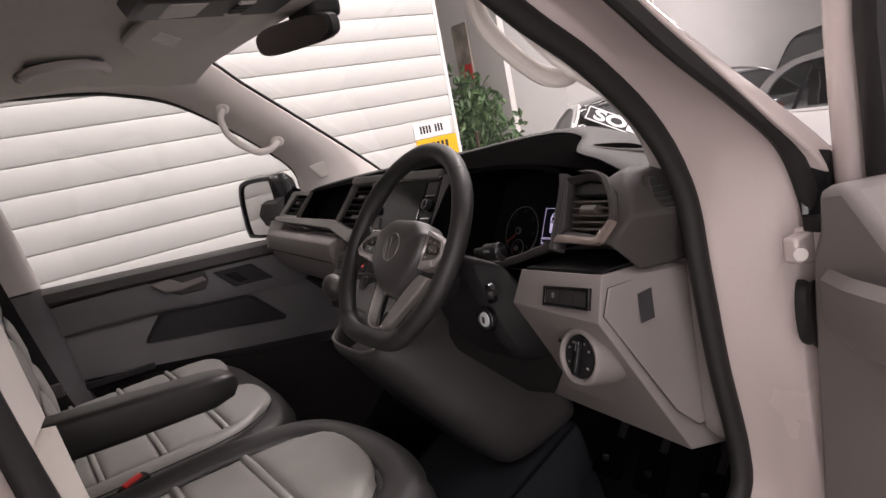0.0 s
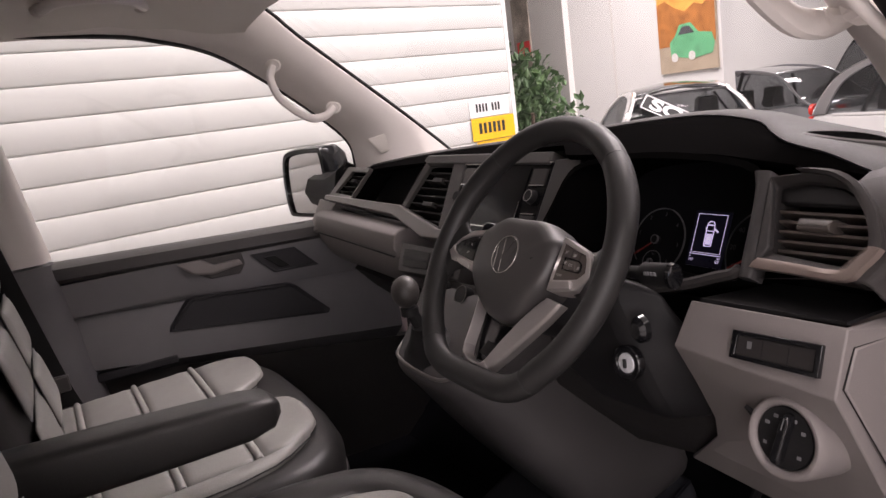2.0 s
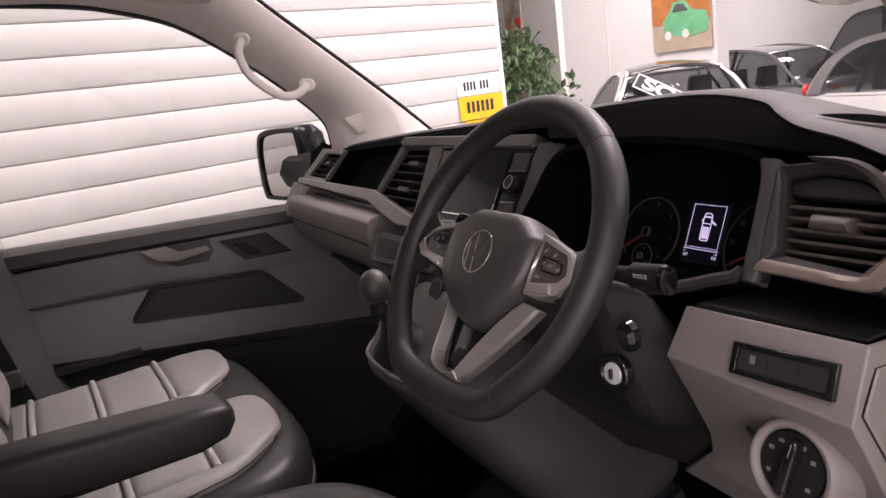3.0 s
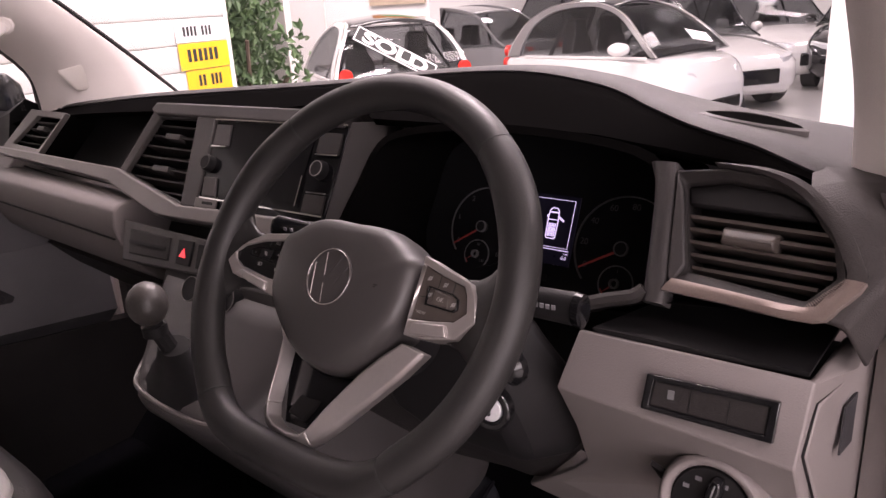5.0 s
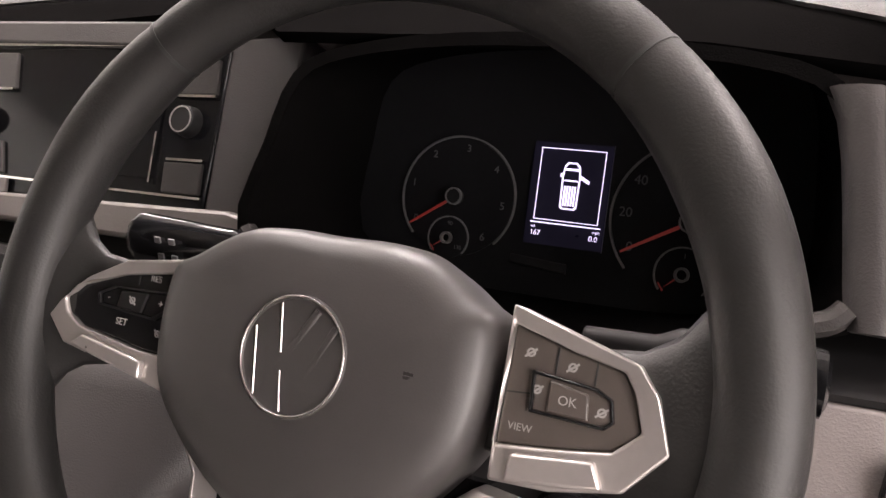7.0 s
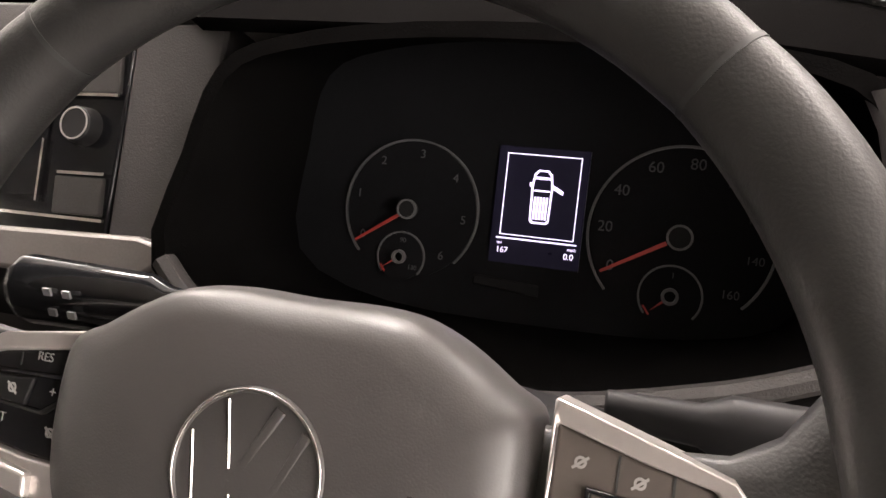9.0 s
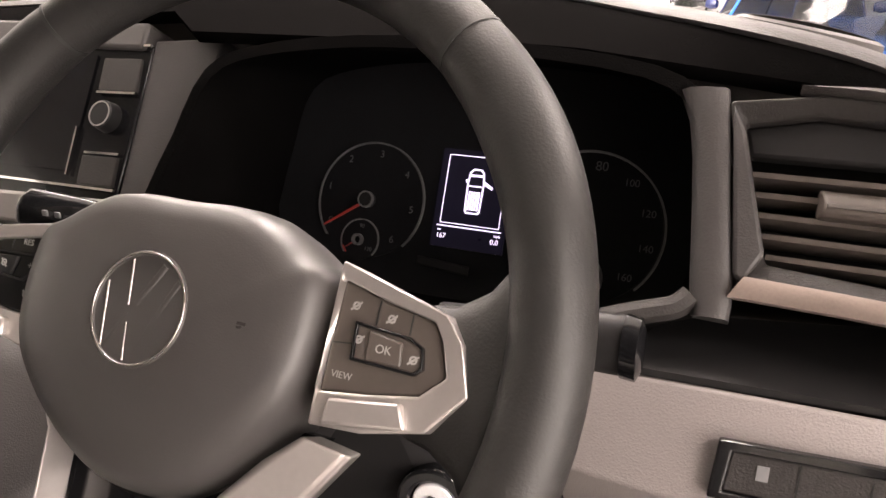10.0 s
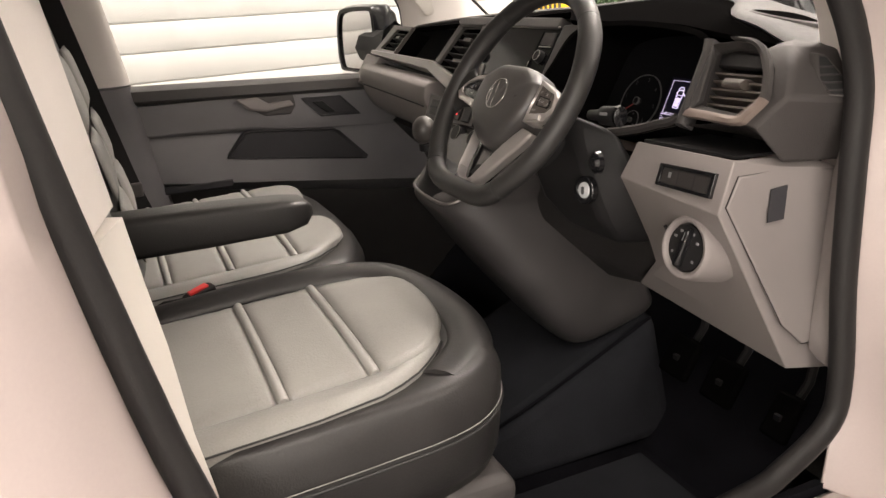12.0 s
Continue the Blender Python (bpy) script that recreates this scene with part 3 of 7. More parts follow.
def city_car(body_paint, cell_paint, label, length=2.5, width=1.52, height=1.50):
    """A short two-seater with a bold arch on either side; nose towards -y, centred on the origin."""
    ob = thing("city_car", label, "car", (0, 0, 0), "parked showroom cars")
    L, w, h = length, width / 2, height
    st = [(-0.5, 0.58, 0.30, 0.52, 0.60), (-0.465, 0.80, 0.22, 0.64, 0.74), (-0.39, 0.95, 0.20, 0.78, 0.89), (-0.22, 1.0, 0.20, 0.88, 0.94), (0.15, 1.0, 0.20, 0.90, 0.95), (0.38, 1.0, 0.20, 0.90, 0.95), (0.46, 0.95, 0.24, 0.88, 0.94), (0.5, 0.84, 0.30, 0.80, 0.88)]
    rings = []
    for f, ww, sill, sh, dk in st:
        y, a = f * L, ww * w
        half = [(0.0, sill), (0.80 * a, sill), (0.97 * a, sill + 0.10), (a, 0.5 * (sill + sh)), (0.985 * a, sh), (0.93 * a, sh + 0.6 * (dk - sh)), (0.75 * a, dk), (0.0, dk + 0.012)]
        rings.append([(x, y, z) for x, z in half] + [(-x, y, z) for x, z in half[-2:0:-1]])
    sm = [smooth_path([r[i] for r in rings], 4) for i in range(len(rings[0]))]
    part("body", loft([[tuple(c[k]) for c in sm] for k in range(len(sm[0]))]), body_paint, ob, angle=50)
    arch = [(0.452, 0.62), (0.420, 0.74), (0.368, 0.88), (0.264, 0.975), (0.12, 1.0), (-0.02, 0.985), (-0.152, 0.91), (-0.264, 0.775), (-0.365, 0.625)]
    line = smooth_path([(0, f * L, z * h) for f, z in arch], 5)
    n = len(line)
    half = lambda z: w * (0.945 - 0.36 * (max(0.0, z - 0.62 * h) / (0.38 * h)) ** 1.6)
    mid = Vector((0, 0.02 * L, 0.62 * h))
    inner = [p + (mid - p) * (0.17 - 0.10 * min(1.0, k / (0.6 * n))) for k, p in enumerate(line)]
    # roof and both end windows between the arches
    ends = [k for k, p in enumerate(line) if p.z > 0.955 * h]
    for nm, ks, mat, bow in (("rear_window", range(0, ends[0] + 1), M_CGLASS, 0.05), ("roof", range(ends[0], ends[-1] + 1), M_CARK, 0.0), ("windscreen", range(ends[-1], n), M_CGLASS, -0.06)):
        bm, rows = bmesh.new(), []
        for k in ks:
            p, b = line[k], half(line[k].z) * 0.985
            rows.append([bm.verts.new((b * u, p.y + bow * (1 - u * u), p.z - 0.006 + 0.055 * (1 - u * u) * (bow == 0.0))) for u in (-1, -0.8, -0.4, 0, 0.4, 0.8, 1)])
        for a, b in zip(rows, rows[1:]):
            for i in range(6):
                bm.faces.new((a[i], a[i + 1], b[i + 1], b[i]))
        g = part(nm, bm, mat, ob, solid=0.02 if mat is M_CARK else 0.0)
        g.visible_shadow = mat is M_CARK
    part("rear_frame", rim([(u * half(line[k].z) * 0.985, line[k].y + 0.012 + 0.05 * (1 - u * u), line[k].z) for k, u in ((0, -1), (0, 1), (ends[0], 1), (ends[0], -1))], [(u * half(line[k].z) * 0.90, line[k].y + 0.012 + 0.05 * (1 - u * u), line[k].z) for k, u in ((1, -1), (1, 1), (ends[0] - 1, 1), (ends[0] - 1, -1))], (0, -0.010, 0)), M_CARK, ob)
    for sgn in (-1, 1):
        part("side_arch", loft([[(sgn * (half(p.z) + 0.012), p.y, p.z), (sgn * (half(q.z) + 0.020), q.y, q.z), (sgn * (half(q.z) - 0.025), q.y, q.z), (sgn * (half(p.z) - 0.030), p.y, p.z)] for p, q in zip(line, inner)]), cell_paint, ob, bevel=0.006, angle=50)
        part("arch_line", sweep([(sgn * (half(p.z) + 0.010), p.y, p.z + 0.002) for p in line], 0.006, n=6, side=(sgn, 0, 0)), M_CHROME, ob)
        bm = bmesh.new()
        lo = [bm.verts.new((sgn * half(0.9), p.y, 0.93)) for p in inner]
        hi = [bm.verts.new((sgn * half(p.z) * 0.99, p.y, max(p.z, 0.932))) for p in inner]
        for i in range(n - 1):
            bm.faces.new((lo[i], lo[i + 1], hi[i + 1], hi[i]))
        g = part("side_window", bm, M_CGLASS, ob)
        g.visible_shadow = False
        part("window_strip", box(min(sgn * w * 0.955, sgn * w * 0.985), max(sgn * w * 0.955, sgn * w * 0.985), -0.32 * L, 0.34 * L, 0.915, 0.945), body_paint, ob, bevel=0.005)
        part("door_pillar", sweep([(sgn * half(0.93) * 0.985, 0.20 * L, 0.93), (sgn * half(h) * 0.985, 0.17 * L, h * 0.93)], 0.03, 0.012, side=(1, 0, 0), n=8), M_BLACK, ob)
        part("door_mirror", loft([[(sgn * (w + 0.01 + 0.19 * u), -0.235 * L + 0.05 * u + r * math.cos(a * 0.524), 1.03 + r * 0.72 * math.sin(a * 0.524)) for a in range(12)] for u, r in ((0.0, 0.03), (0.12, 0.06), (0.3, 0.09), (0.65, 0.10), (0.9, 0.075), (1.0, 0.03))]), M_CARW, ob, "white door mirror", angle=70)
        part("tail_lamp", disc((sgn * 0.83 * w, 0.497 * L, 0.985), (sgn * 0.25, 1, 0.1), 0.066, 0.05, 24), M_LAMPR, ob, bevel=0.008)
        part("tail_lamp", disc((sgn * 0.85 * w, 0.500 * L, 0.845), (sgn * 0.25, 1, 0), 0.066, 0.05, 24), M_LAMPR, ob, bevel=0.008)
        part("front_lamp", disc((sgn * 0.62 * w, -0.468 * L, 0.70), (sgn * 0.3, -1, 0.35), 0.085, 0.05, 24), M_LAMPW, ob, bevel=0.012)
        for f in (-0.33, 0.34):
            cx, cy = sgn * (w - 0.08), f * L
            wh = part("wheel", annulus((cx + sgn * 0.09, cy, 0.29), (sgn, 0, 0), 0.19, 0.29, 0.18, 28), M_TYRE, ob)
            part("rim", disc((cx + sgn * 0.075, cy, 0.29), (sgn, 0, 0), 0.19, 0.03, 20), M_SILVER, wh)
        part("seat", loft([[(sgn * 0.33 + a * q, 0.14 * L + b * 0.08 + 0.12 * (z - 0.6), z) for a, b in ((-1, -1), (1, -1), (1, 1), (-1, 1))] for z, q in ((0.55, 0.20), (0.95, 0.20), (1.08, 0.16), (1.15, 0.11), (1.30, 0.10), (1.32, 0.08))]), M_LEATHER, ob, "dark grey seat with head rest", bevel=0.03)
    part("steering_wheel", sweep([(-0.33 + 0.17 * math.cos(a * 0.2618), -0.17 * L + 0.06 * math.sin(a * 0.2618), 0.97 + 0.16 * math.sin(a * 0.2618)) for a in range(24)], 0.014, n=6, closed=True, side=(0, 1, 0)), M_BLACK, ob)
    part("dashboard", loft([[(-0.82 * w, y, z0), (0.82 * w, y, z0), (0.80 * w, y, z1), (-0.80 * w, y, z1)] for y, z0, z1 in ((-0.33 * L, 0.7, 0.955), (-0.25 * L, 0.7, 0.985), (-0.21 * L, 0.7, 0.95))]), M_DASH, ob, bevel=0.02)
    part("grille", box(-0.5 * w, 0.5 * w, -0.505 * L, -0.47 * L, 0.34, 0.48), M_GLOSS, ob, bevel=0.02)
    part("badge", disc((0, -0.462 * L, 0.735), (0, -1, 0.5), 0.045, 0.02, 24), M_CHROME, ob)
    part("cabin_tub", box(-0.85 * w, 0.85 * w, -0.20 * L, 0.40 * L, 0.52, 0.70), M_BLACK, ob, smooth=False)
    return ob


def parked(ob, x, y, turn, low=1.0):
    ob.matrix_basis = pose(x, y, GROUND, 0, 0, turn) @ Matrix.Diagonal((1, 1, low, 1))
    return ob


parked(city_car(M_CARW, M_CARW, "small white city car with black roof and sold sign", 2.34, 1.44, 1.46), -4.95, 5.75, 237)
parked(city_car(M_CARW, M_ARCH, "small city car with grey arch and white mirrors"), -3.05, 7.85, 80)
parked(car(M_CARW, "white hatchback with wide dark windscreen", M_CARK, 1.62, 4.2, 1.80), -3.75, 10.9, 52)
parked(car(M_CARS, "silver grey saloon with dark side windows", M_CARS, 1.50, 3.8, 1.65), -7.0, 9.55, -88)
parked(car(M_CARW, "white saloon with pale bonnet", M_CARK, 1.50, 4.0, 1.72), -3.3, 13.7, 45)
parked(car(M_CARK, "black coupe with shiny nose", M_CARK, 1.45, 4.2, 1.75), -1.35, 13.9, 2)
parked(car(M_CARK, "tall black estate car near the far wall", M_CARK, 1.95, 4.3, 1.75), -6.75, 14.6, 88)
parked(car(M_CARB, "bright blue small hatchback", M_CARB, 1.65, 4.0, 1.76), 1.12, 7.0, -14)
parked(car(M_CARN, "navy blue car behind the round column", M_CARN, 1.70, 3.8, 1.70), 0.75, 11.0, -4)
# sold sign slanted across the city car's rear window
sg = thing("sold_sign", "black sold sign with white letters on the rear window", "sign", (-4.14, 5.13, 0.9))
sr = Vector((0.572, 0.477, -0.426))
su = Vector((0.745, -0.484, 0.459)).cross(sr).normalized()
HL, HH = sr.length / 2, 0.085
sgm = axes((-4.135, 5.146, 1.038), tuple(sr.normalized()), tuple(su))
quad = ((-1, -1), (1, -1), (1, 1), (-1, 1))
back_ = tuple(sgm.to_3x3() @ Vector((0, 0, -0.003)))
part("board", prism([tuple(sgm @ Vector((a * HL, b * HH, -0.002))) for a, b in quad], back_), M_INK, sg, smooth=False)
part("border", rim([tuple(sgm @ Vector((a * (HL - 0.010), b * (HH - 0.008), 0.002))) for a, b in quad], [tuple(sgm @ Vector((a * (HL - 0.022), b * (HH - 0.019), 0.002))) for a, b in quad], back_), M_WHITE, sg, smooth=False)
letters("SOLD", 0.160, sgm @ Matrix.Translation((0.0, 0, 0.002)) @ Matrix.Diagonal((1.7, 1, 1, 1)), M_WHITE, sg, bold=0.006)

# ---- van shell ----
van = thing("van_body", "pale painted van body with its driver's door open", "van", (0, -1.0, 0))


# outer roof, floor pan, rear sides and bulkhead close the cabin
part("roof_skin", loft([[(-0.78, y, 1.80 + d), (-0.55, y, 1.86 + d), (0.0, y, 1.88 + d), (0.55, y, 1.86 + d), (0.78, y, 1.80 + d), (0.78, y, 1.79 + d), (0.0, y, 1.83 + d), (-0.78, y, 1.79 + d)] for y, d in ((-3.4, 0.0), (-0.2, 0.0), (0.02, -0.03))]), M_PAINT, van)
part("floor_pan", box(-0.86, 0.80, -3.4, 0.62, 0.46, 0.50), M_BLACK, van, smooth=False)
part("rear_bulkhead", box(-0.86, 0.86, -3.44, -3.4, 0.46, 1.80), M_PAINT, van, smooth=False)
for sx in (-1, 1):
    part("rear_side", box(min(sx * 0.84, sx * 0.90), max(sx * 0.84, sx * 0.90), -3.4, -0.62, 0.35, 1.80), M_PAINT, van, smooth=False)
part("firewall", box(-0.86, 0.86, 0.66, 0.70, 0.46, 1.30), M_BLACK, van, smooth=False)
part("bonnet", loft([[(x, y, z - 0.10 * (abs(x) / 0.85) ** 2) for x in (-0.85, -0.45, 0.0, 0.45, 0.85)] + [(x, y, z - 0.16) for x in (0.85, 0.0, -0.85)] for y, z in ((0.62, 1.20), (0.95, 1.12), (1.2, 0.98), (1.28, 0.75))]), M_PAINT, van)
part("left_flank", box(-0.93, -0.86, -0.02, 1.2, 0.35, 1.08), M_PAINT, van, smooth=False)
part("right_flank", box(0.88, 0.93, 0.45, 1.2, 0.35, 1.08), M_PAINT, van, smooth=False)

for sx in (-1, 1):
    for wy in (0.78, -2.35):
        wh = part("wheel", annulus((sx * 0.90, wy, GROUND + 0.335), (sx, 0, 0), 0.21, 0.335, 0.21, 32), M_TYRE, van, "black tyre on a steel wheel")
        part("rim", disc((sx * 0.87, wy, GROUND + 0.335), (sx, 0, 0), 0.212, 0.10, 24), M_SILVER, wh)

# driver's door aperture: A pillar as bands from the inner seal to the outer skin
SEAL1 = [(0.81, -0.62, 1.74), (0.81, -0.30, 1.735), (0.81, -0.14, 1.66), (0.80, -0.003, 1.559), (0.80, 0.075, 1.503), (0.80, 0.158, 1.421), (0.80, 0.206, 1.329), (0.80, 0.217, 1.217), (0.80, 0.227, 1.092), (0.80, 0.245, 0.965), (0.80, 0.235, 0.900), (0.80, 0.165, 0.855), (0.80, 0.106, 0.838), (0.80, -0.10, 0.82), (0.79, -0.38, 0.83), (0.78, -0.462, 0.92), (0.78, -0.505, 1.060), (0.78, -0.527, 1.160), (0.78, -0.539, 1.220), (0.78, -0.556, 1.310), (0.78, -0.588, 1.50), (0.785, -0.615, 1.66)]
part("door_seal", sweep(smooth_path(SEAL1, 6, True), 0.0155, 0.014, side=(1, 0, 0), n=12, closed=True), M_RUBBER, van, "black rubber door seal")
A_IN = [(0.80, -0.14, 1.70), (0.82, 0.03, 1.562), (0.82, 0.113, 1.489), (0.82, 0.182, 1.409), (0.82, 0.220, 1.312), (0.82, 0.235, 1.214), (0.82, 0.241, 1.091), (0.82, 0.259, 0.965), (0.82, 0.262, 0.885), (0.82, 0.25, 0.80)]
A_MID = [(0.86, -0.13, 1.70), (0.865, 0.035, 1.555), (0.865, 0.115, 1.485), (0.862, 0.190, 1.412), (0.860, 0.236, 1.325), (0.858, 0.252, 1.22), (0.856, 0.252, 1.10), (0.856, 0.262, 0.97), (0.856, 0.268, 0.89), (0.856, 0.26, 0.78)]
A_OUT = [(0.895, -0.12, 1.68), (0.90, 0.004, 1.560), (0.90, 0.101, 1.485), (0.90, 0.173, 1.432), (0.90, 0.245, 1.361), (0.90, 0.272, 1.269), (0.90, 0.262, 1.133), (0.90, 0.262, 1.001), (0.90, 0.272, 0.92), (0.90, 0.27, 0.76)]
A_EDGE = [(0.93, -0.10, 1.66), (0.935, 0.02, 1.552), (0.935, 0.12, 1.470), (0.935, 0.19, 1.412), (0.94, 0.275, 1.340), (0.94, 0.33, 1.262), (0.94, 0.33, 1.133), (0.94, 0.33, 1.001), (0.94, 0.33, 0.92), (0.94, 0.33, 0.76)]
A_OUTER = [(0.915, -0.07, 1.665), (0.92, 0.035, 1.560), (0.922, 0.140, 1.480), (0.924, 0.213, 1.430), (0.928, 0.303, 1.363), (0.935, 0.40, 1.27), (0.94, 0.50, 1.10), (0.94, 0.50, 0.98), (0.94, 0.50, 0.90), (0.94, 0.50, 0.74)]
A_BACK = [(0.80, -0.06, 1.69), (0.81, 0.045, 1.575), (0.82, 0.150, 1.490), (0.83, 0.225, 1.438), (0.84, 0.32, 1.37), (0.80, 0.46, 1.26), (0.80, 0.56, 1.10), (0.80, 0.56, 0.98), (0.80, 0.56, 0.90), (0.80, 0.56, 0.74)]
A_FLANGE = [(0.795, -0.13, 1.655), (0.795, 0.0, 1.555), (0.795, 0.080, 1.500), (0.795, 0.163, 1.418), (0.795, 0.212, 1.327), (0.795, 0.224, 1.217), (0.795, 0.234, 1.092), (0.795, 0.250, 0.965), (0.795, 0.245, 0.885), (0.795, 0.24, 0.80)]
cols = [smooth_path(c, 4) for c in (A_FLANGE, A_IN, A_MID, A_OUT, A_EDGE, A_OUTER, A_BACK)]
part("front_pillar", loft([[tuple(c[k]) for c in cols] for k in range(len(cols[0]))]), M_PAINT, van, "pale painted door pillar", angle=60, bevel=0.004)
SEAL2 = [(0.915, -0.10, 1.645), (0.917, 0.016, 1.553), (0.917, 0.084, 1.497), (0.917, 0.172, 1.433), (0.917, 0.244, 1.373), (0.917, 0.276, 1.308), (0.917, 0.284, 1.268)]
part("outer_seal", sweep(smooth_path(SEAL2, 6), 0.013, 0.012, side=(1, 0, 0), n=10), M_RUBBER, van, "black outer rubber seal")
# rear (B) pillar of the driver's opening
B_IN = [(0.78, -0.625, 1.76), (0.782, -0.596, 1.55), (0.782, -0.566, 1.37), (0.782, -0.558, 1.28), (0.782, -0.525, 1.09), (0.785, -0.475, 0.90), (0.79, -0.44, 0.74)]
B_MID = [(0.84, -0.635, 1.74), (0.845, -0.606, 1.55), (0.845, -0.576, 1.37), (0.845, -0.566, 1.28), (0.845, -0.533, 1.09), (0.848, -0.485, 0.90), (0.85, -0.45, 0.74)]
B_OUT = [(0.88, -0.69, 1.73), (0.90, -0.66, 1.55), (0.905, -0.635, 1.37), (0.91, -0.625, 1.28), (0.91, -0.59, 1.09), (0.915, -0.54, 0.90), (0.92, -0.50, 0.74)]
B_BK = [(0.88, -0.90, 1.75), (0.90, -0.90, 1.55), (0.90, -0.90, 1.37), (0.90, -0.90, 1.28), (0.90, -0.90, 1.09), (0.90, -0.90, 0.90), (0.90, -0.90, 0.74)]
B_BI = [(0.80, -0.90, 1.75), (0.81, -0.90, 1.55), (0.81, -0.90, 1.37), (0.81, -0.90, 1.28), (0.81, -0.90, 1.09), (0.81, -0.90, 0.90), (0.81, -0.90, 0.74)]
bc = [smooth_path(c, 4) for c in (B_IN, B_MID, B_OUT, B_BK, B_BI)]
part("rear_pillar", loft([[tuple(c[k]) for c in bc] for k in range(len(bc[0]))]), M_PAINT, van, "pale painted rear door pillar", angle=60, bevel=0.004)
part("roof_rail", sweep(smooth_path([(0.86, -0.95, 1.755), (0.86, -0.45, 1.752), (0.86, -0.22, 1.725), (0.86, -0.08, 1.665)], 5), 0.05, 0.03, side=(1, 0, 0), n=12), M_PAINT, van)
part("sill", loft([[(0.80, y, 0.80), (0.86, y, 0.81), (0.93, y, 0.72), (0.94, y, 0.36), (0.80, y, 0.36)] for y in (-0.62, 0.0, 0.42)]), M_PAINT, van, bevel=0.012)
part("sill_step", loft([[(0.55, y, 0.50), (0.55, y, 0.52), (0.78, y, 0.80), (0.80, y, 0.81), (0.80, y, 0.50)] for y in (-0.45, 0.25)]), M_CARPET, van)

# hinge bracket, wiring bellows and screws on the pillar
hg = part("door_hinge", loft([[(0.905, y, z) for y, z in ((0.235, 1.232), (0.235, 1.262), (0.300, 1.266), (0.300, 1.218))], [(0.925, y, z) for y, z in ((0.235, 1.232), (0.235, 1.262), (0.300, 1.266), (0.300, 1.218))]]), M_PAINT, van, "painted door hinge", bevel=0.004)
part("bolt", disc((0.927, 0.237, 1.243), (0.6, -0.8, 0), 0.008, 0.012, 12), M_SILVER, hg)
part("hinge_arm", loft([[(0.905 + 0.10 * u, 0.27 + 0.05 * u + d, z) for d, z in ((-0.012, 1.225), (0.012, 1.225), (0.012, 1.268), (-0.012, 1.268))] for u in (0.0, 0.5, 1.0)]), M_PAINT, hg, bevel=0.004)
rings = []
for k in range(17):
    u = k / 16
    r = 0.030 - 0.006 * u + (0.0035 if k % 2 else -0.0035) * (1 if k > 2 else 0.2)
    c = Vector((0.902 + 0.10 * u, 0.262 + 0.020 * u, 1.165 - 0.020 * u))
    rings.append([tuple(c + Vector((0.25 * r * math.cos(a * 0.393), -0.75 * r * math.cos(a * 0.393), 1.35 * r * math.sin(a * 0.393)))) for a in range(16)])
part("wiring_bellows", loft(rings), M_RUBBER, van, "ribbed black rubber wiring bellows", angle=40)
part("mirror_corner", loft([[(0.918, 0.262, 1.362), (0.922, 0.300, 1.322), (0.922, 0.285, 1.275), (0.914, 0.262, 1.280), (0.912, 0.268, 1.320)], [(0.945, 0.285, 1.355), (0.955, 0.325, 1.31), (0.95, 0.30, 1.275), (0.94, 0.28, 1.28), (0.935, 0.285, 1.32)]]), M_GLOSS, van, bevel=0.003)
part("corner_rubber", box(0.915, 0.94, 0.262, 0.285, 1.262, 1.282), M_RUBBER, van, bevel=0.004)

# ---- open driver's door ----
door = thing("driver_door", "open pale van door with pale inner card", "door", (0.95, 0.29, 0.4))
DM = pose(0.945, 0.285, 0, 0, 0, -24)  # x along the open door, y forward


def dpts(pts):
    return [tuple(DM @ Vector(p)) for p in pts]


card = [(0.010, 1.18), (0.018, 1.245), (0.034, 1.275), (0.040, 1.322), (0.085, 1.330), (0.16, 1.26), (1.0, 1.22), (1.0, 0.50), (-0.02, 0.50), (-0.015, 0.9)]
part("door_card", loft([dpts([(x, -0.05, z) for x, z in card]), dpts([(x, 0.03, z) for x, z in card])]), M_LIGHT, door, "pale inner door card", bevel=0.012)
part("outer_skin", loft([dpts([(x, 0.03, z) for x, z in ((-0.02, 0.42), (1.03, 0.42), (1.03, 1.22), (-0.02, 1.27))]), dpts([(x, 0.10, z) for x, z in ((-0.02, 0.42), (1.03, 0.42), (1.03, 1.22), (-0.02, 1.27))])]), M_PAINT, door, bevel=0.01)
part("arm_rest", loft([dpts([(0.05 + 0.3 * u, -0.05 - 0.03 * math.sin(3.1 * u) - d, 1.205 + e + 0.02 * u) for d, e in ((0, 0.03), (0.012, 0.02), (0.012, -0.03), (0, -0.05))]) for u in (0, 0.2, 0.5, 1)]), M_LIGHT, door)
part("window_frame", sweep([tuple(DM @ Vector(p)) for p in ((0.012, 0.02, 1.27), (0.012, 0.02, 1.33), (0.016, 0.02, 1.48), (0.03, 0.02, 1.62), (0.06, 0.02, 1.70), (0.2, 0.02, 1.74), (0.95, 0.02, 1.72), (1.0, 0.02, 1.22))], 0.024, 0.022, side=tuple(DM.to_3x3() @ Vector((0, 1, 0))), n=12), M_PAINT, door, "painted window frame")
part("run_channel", sweep([tuple(DM @ Vector(p)) for p in ((0.060, 0.02, 1.28), (0.060, 0.02, 1.36), (0.060, 0.02, 1.48), (0.074, 0.02, 1.60), (0.10, 0.02, 1.66), (0.22, 0.02, 1.70), (0.93, 0.02, 1.68))], 0.022, 0.020, side=tuple(DM.to_3x3() @ Vector((0, 1, 0))), n=10), M_RUBBER, door, "black window channel")
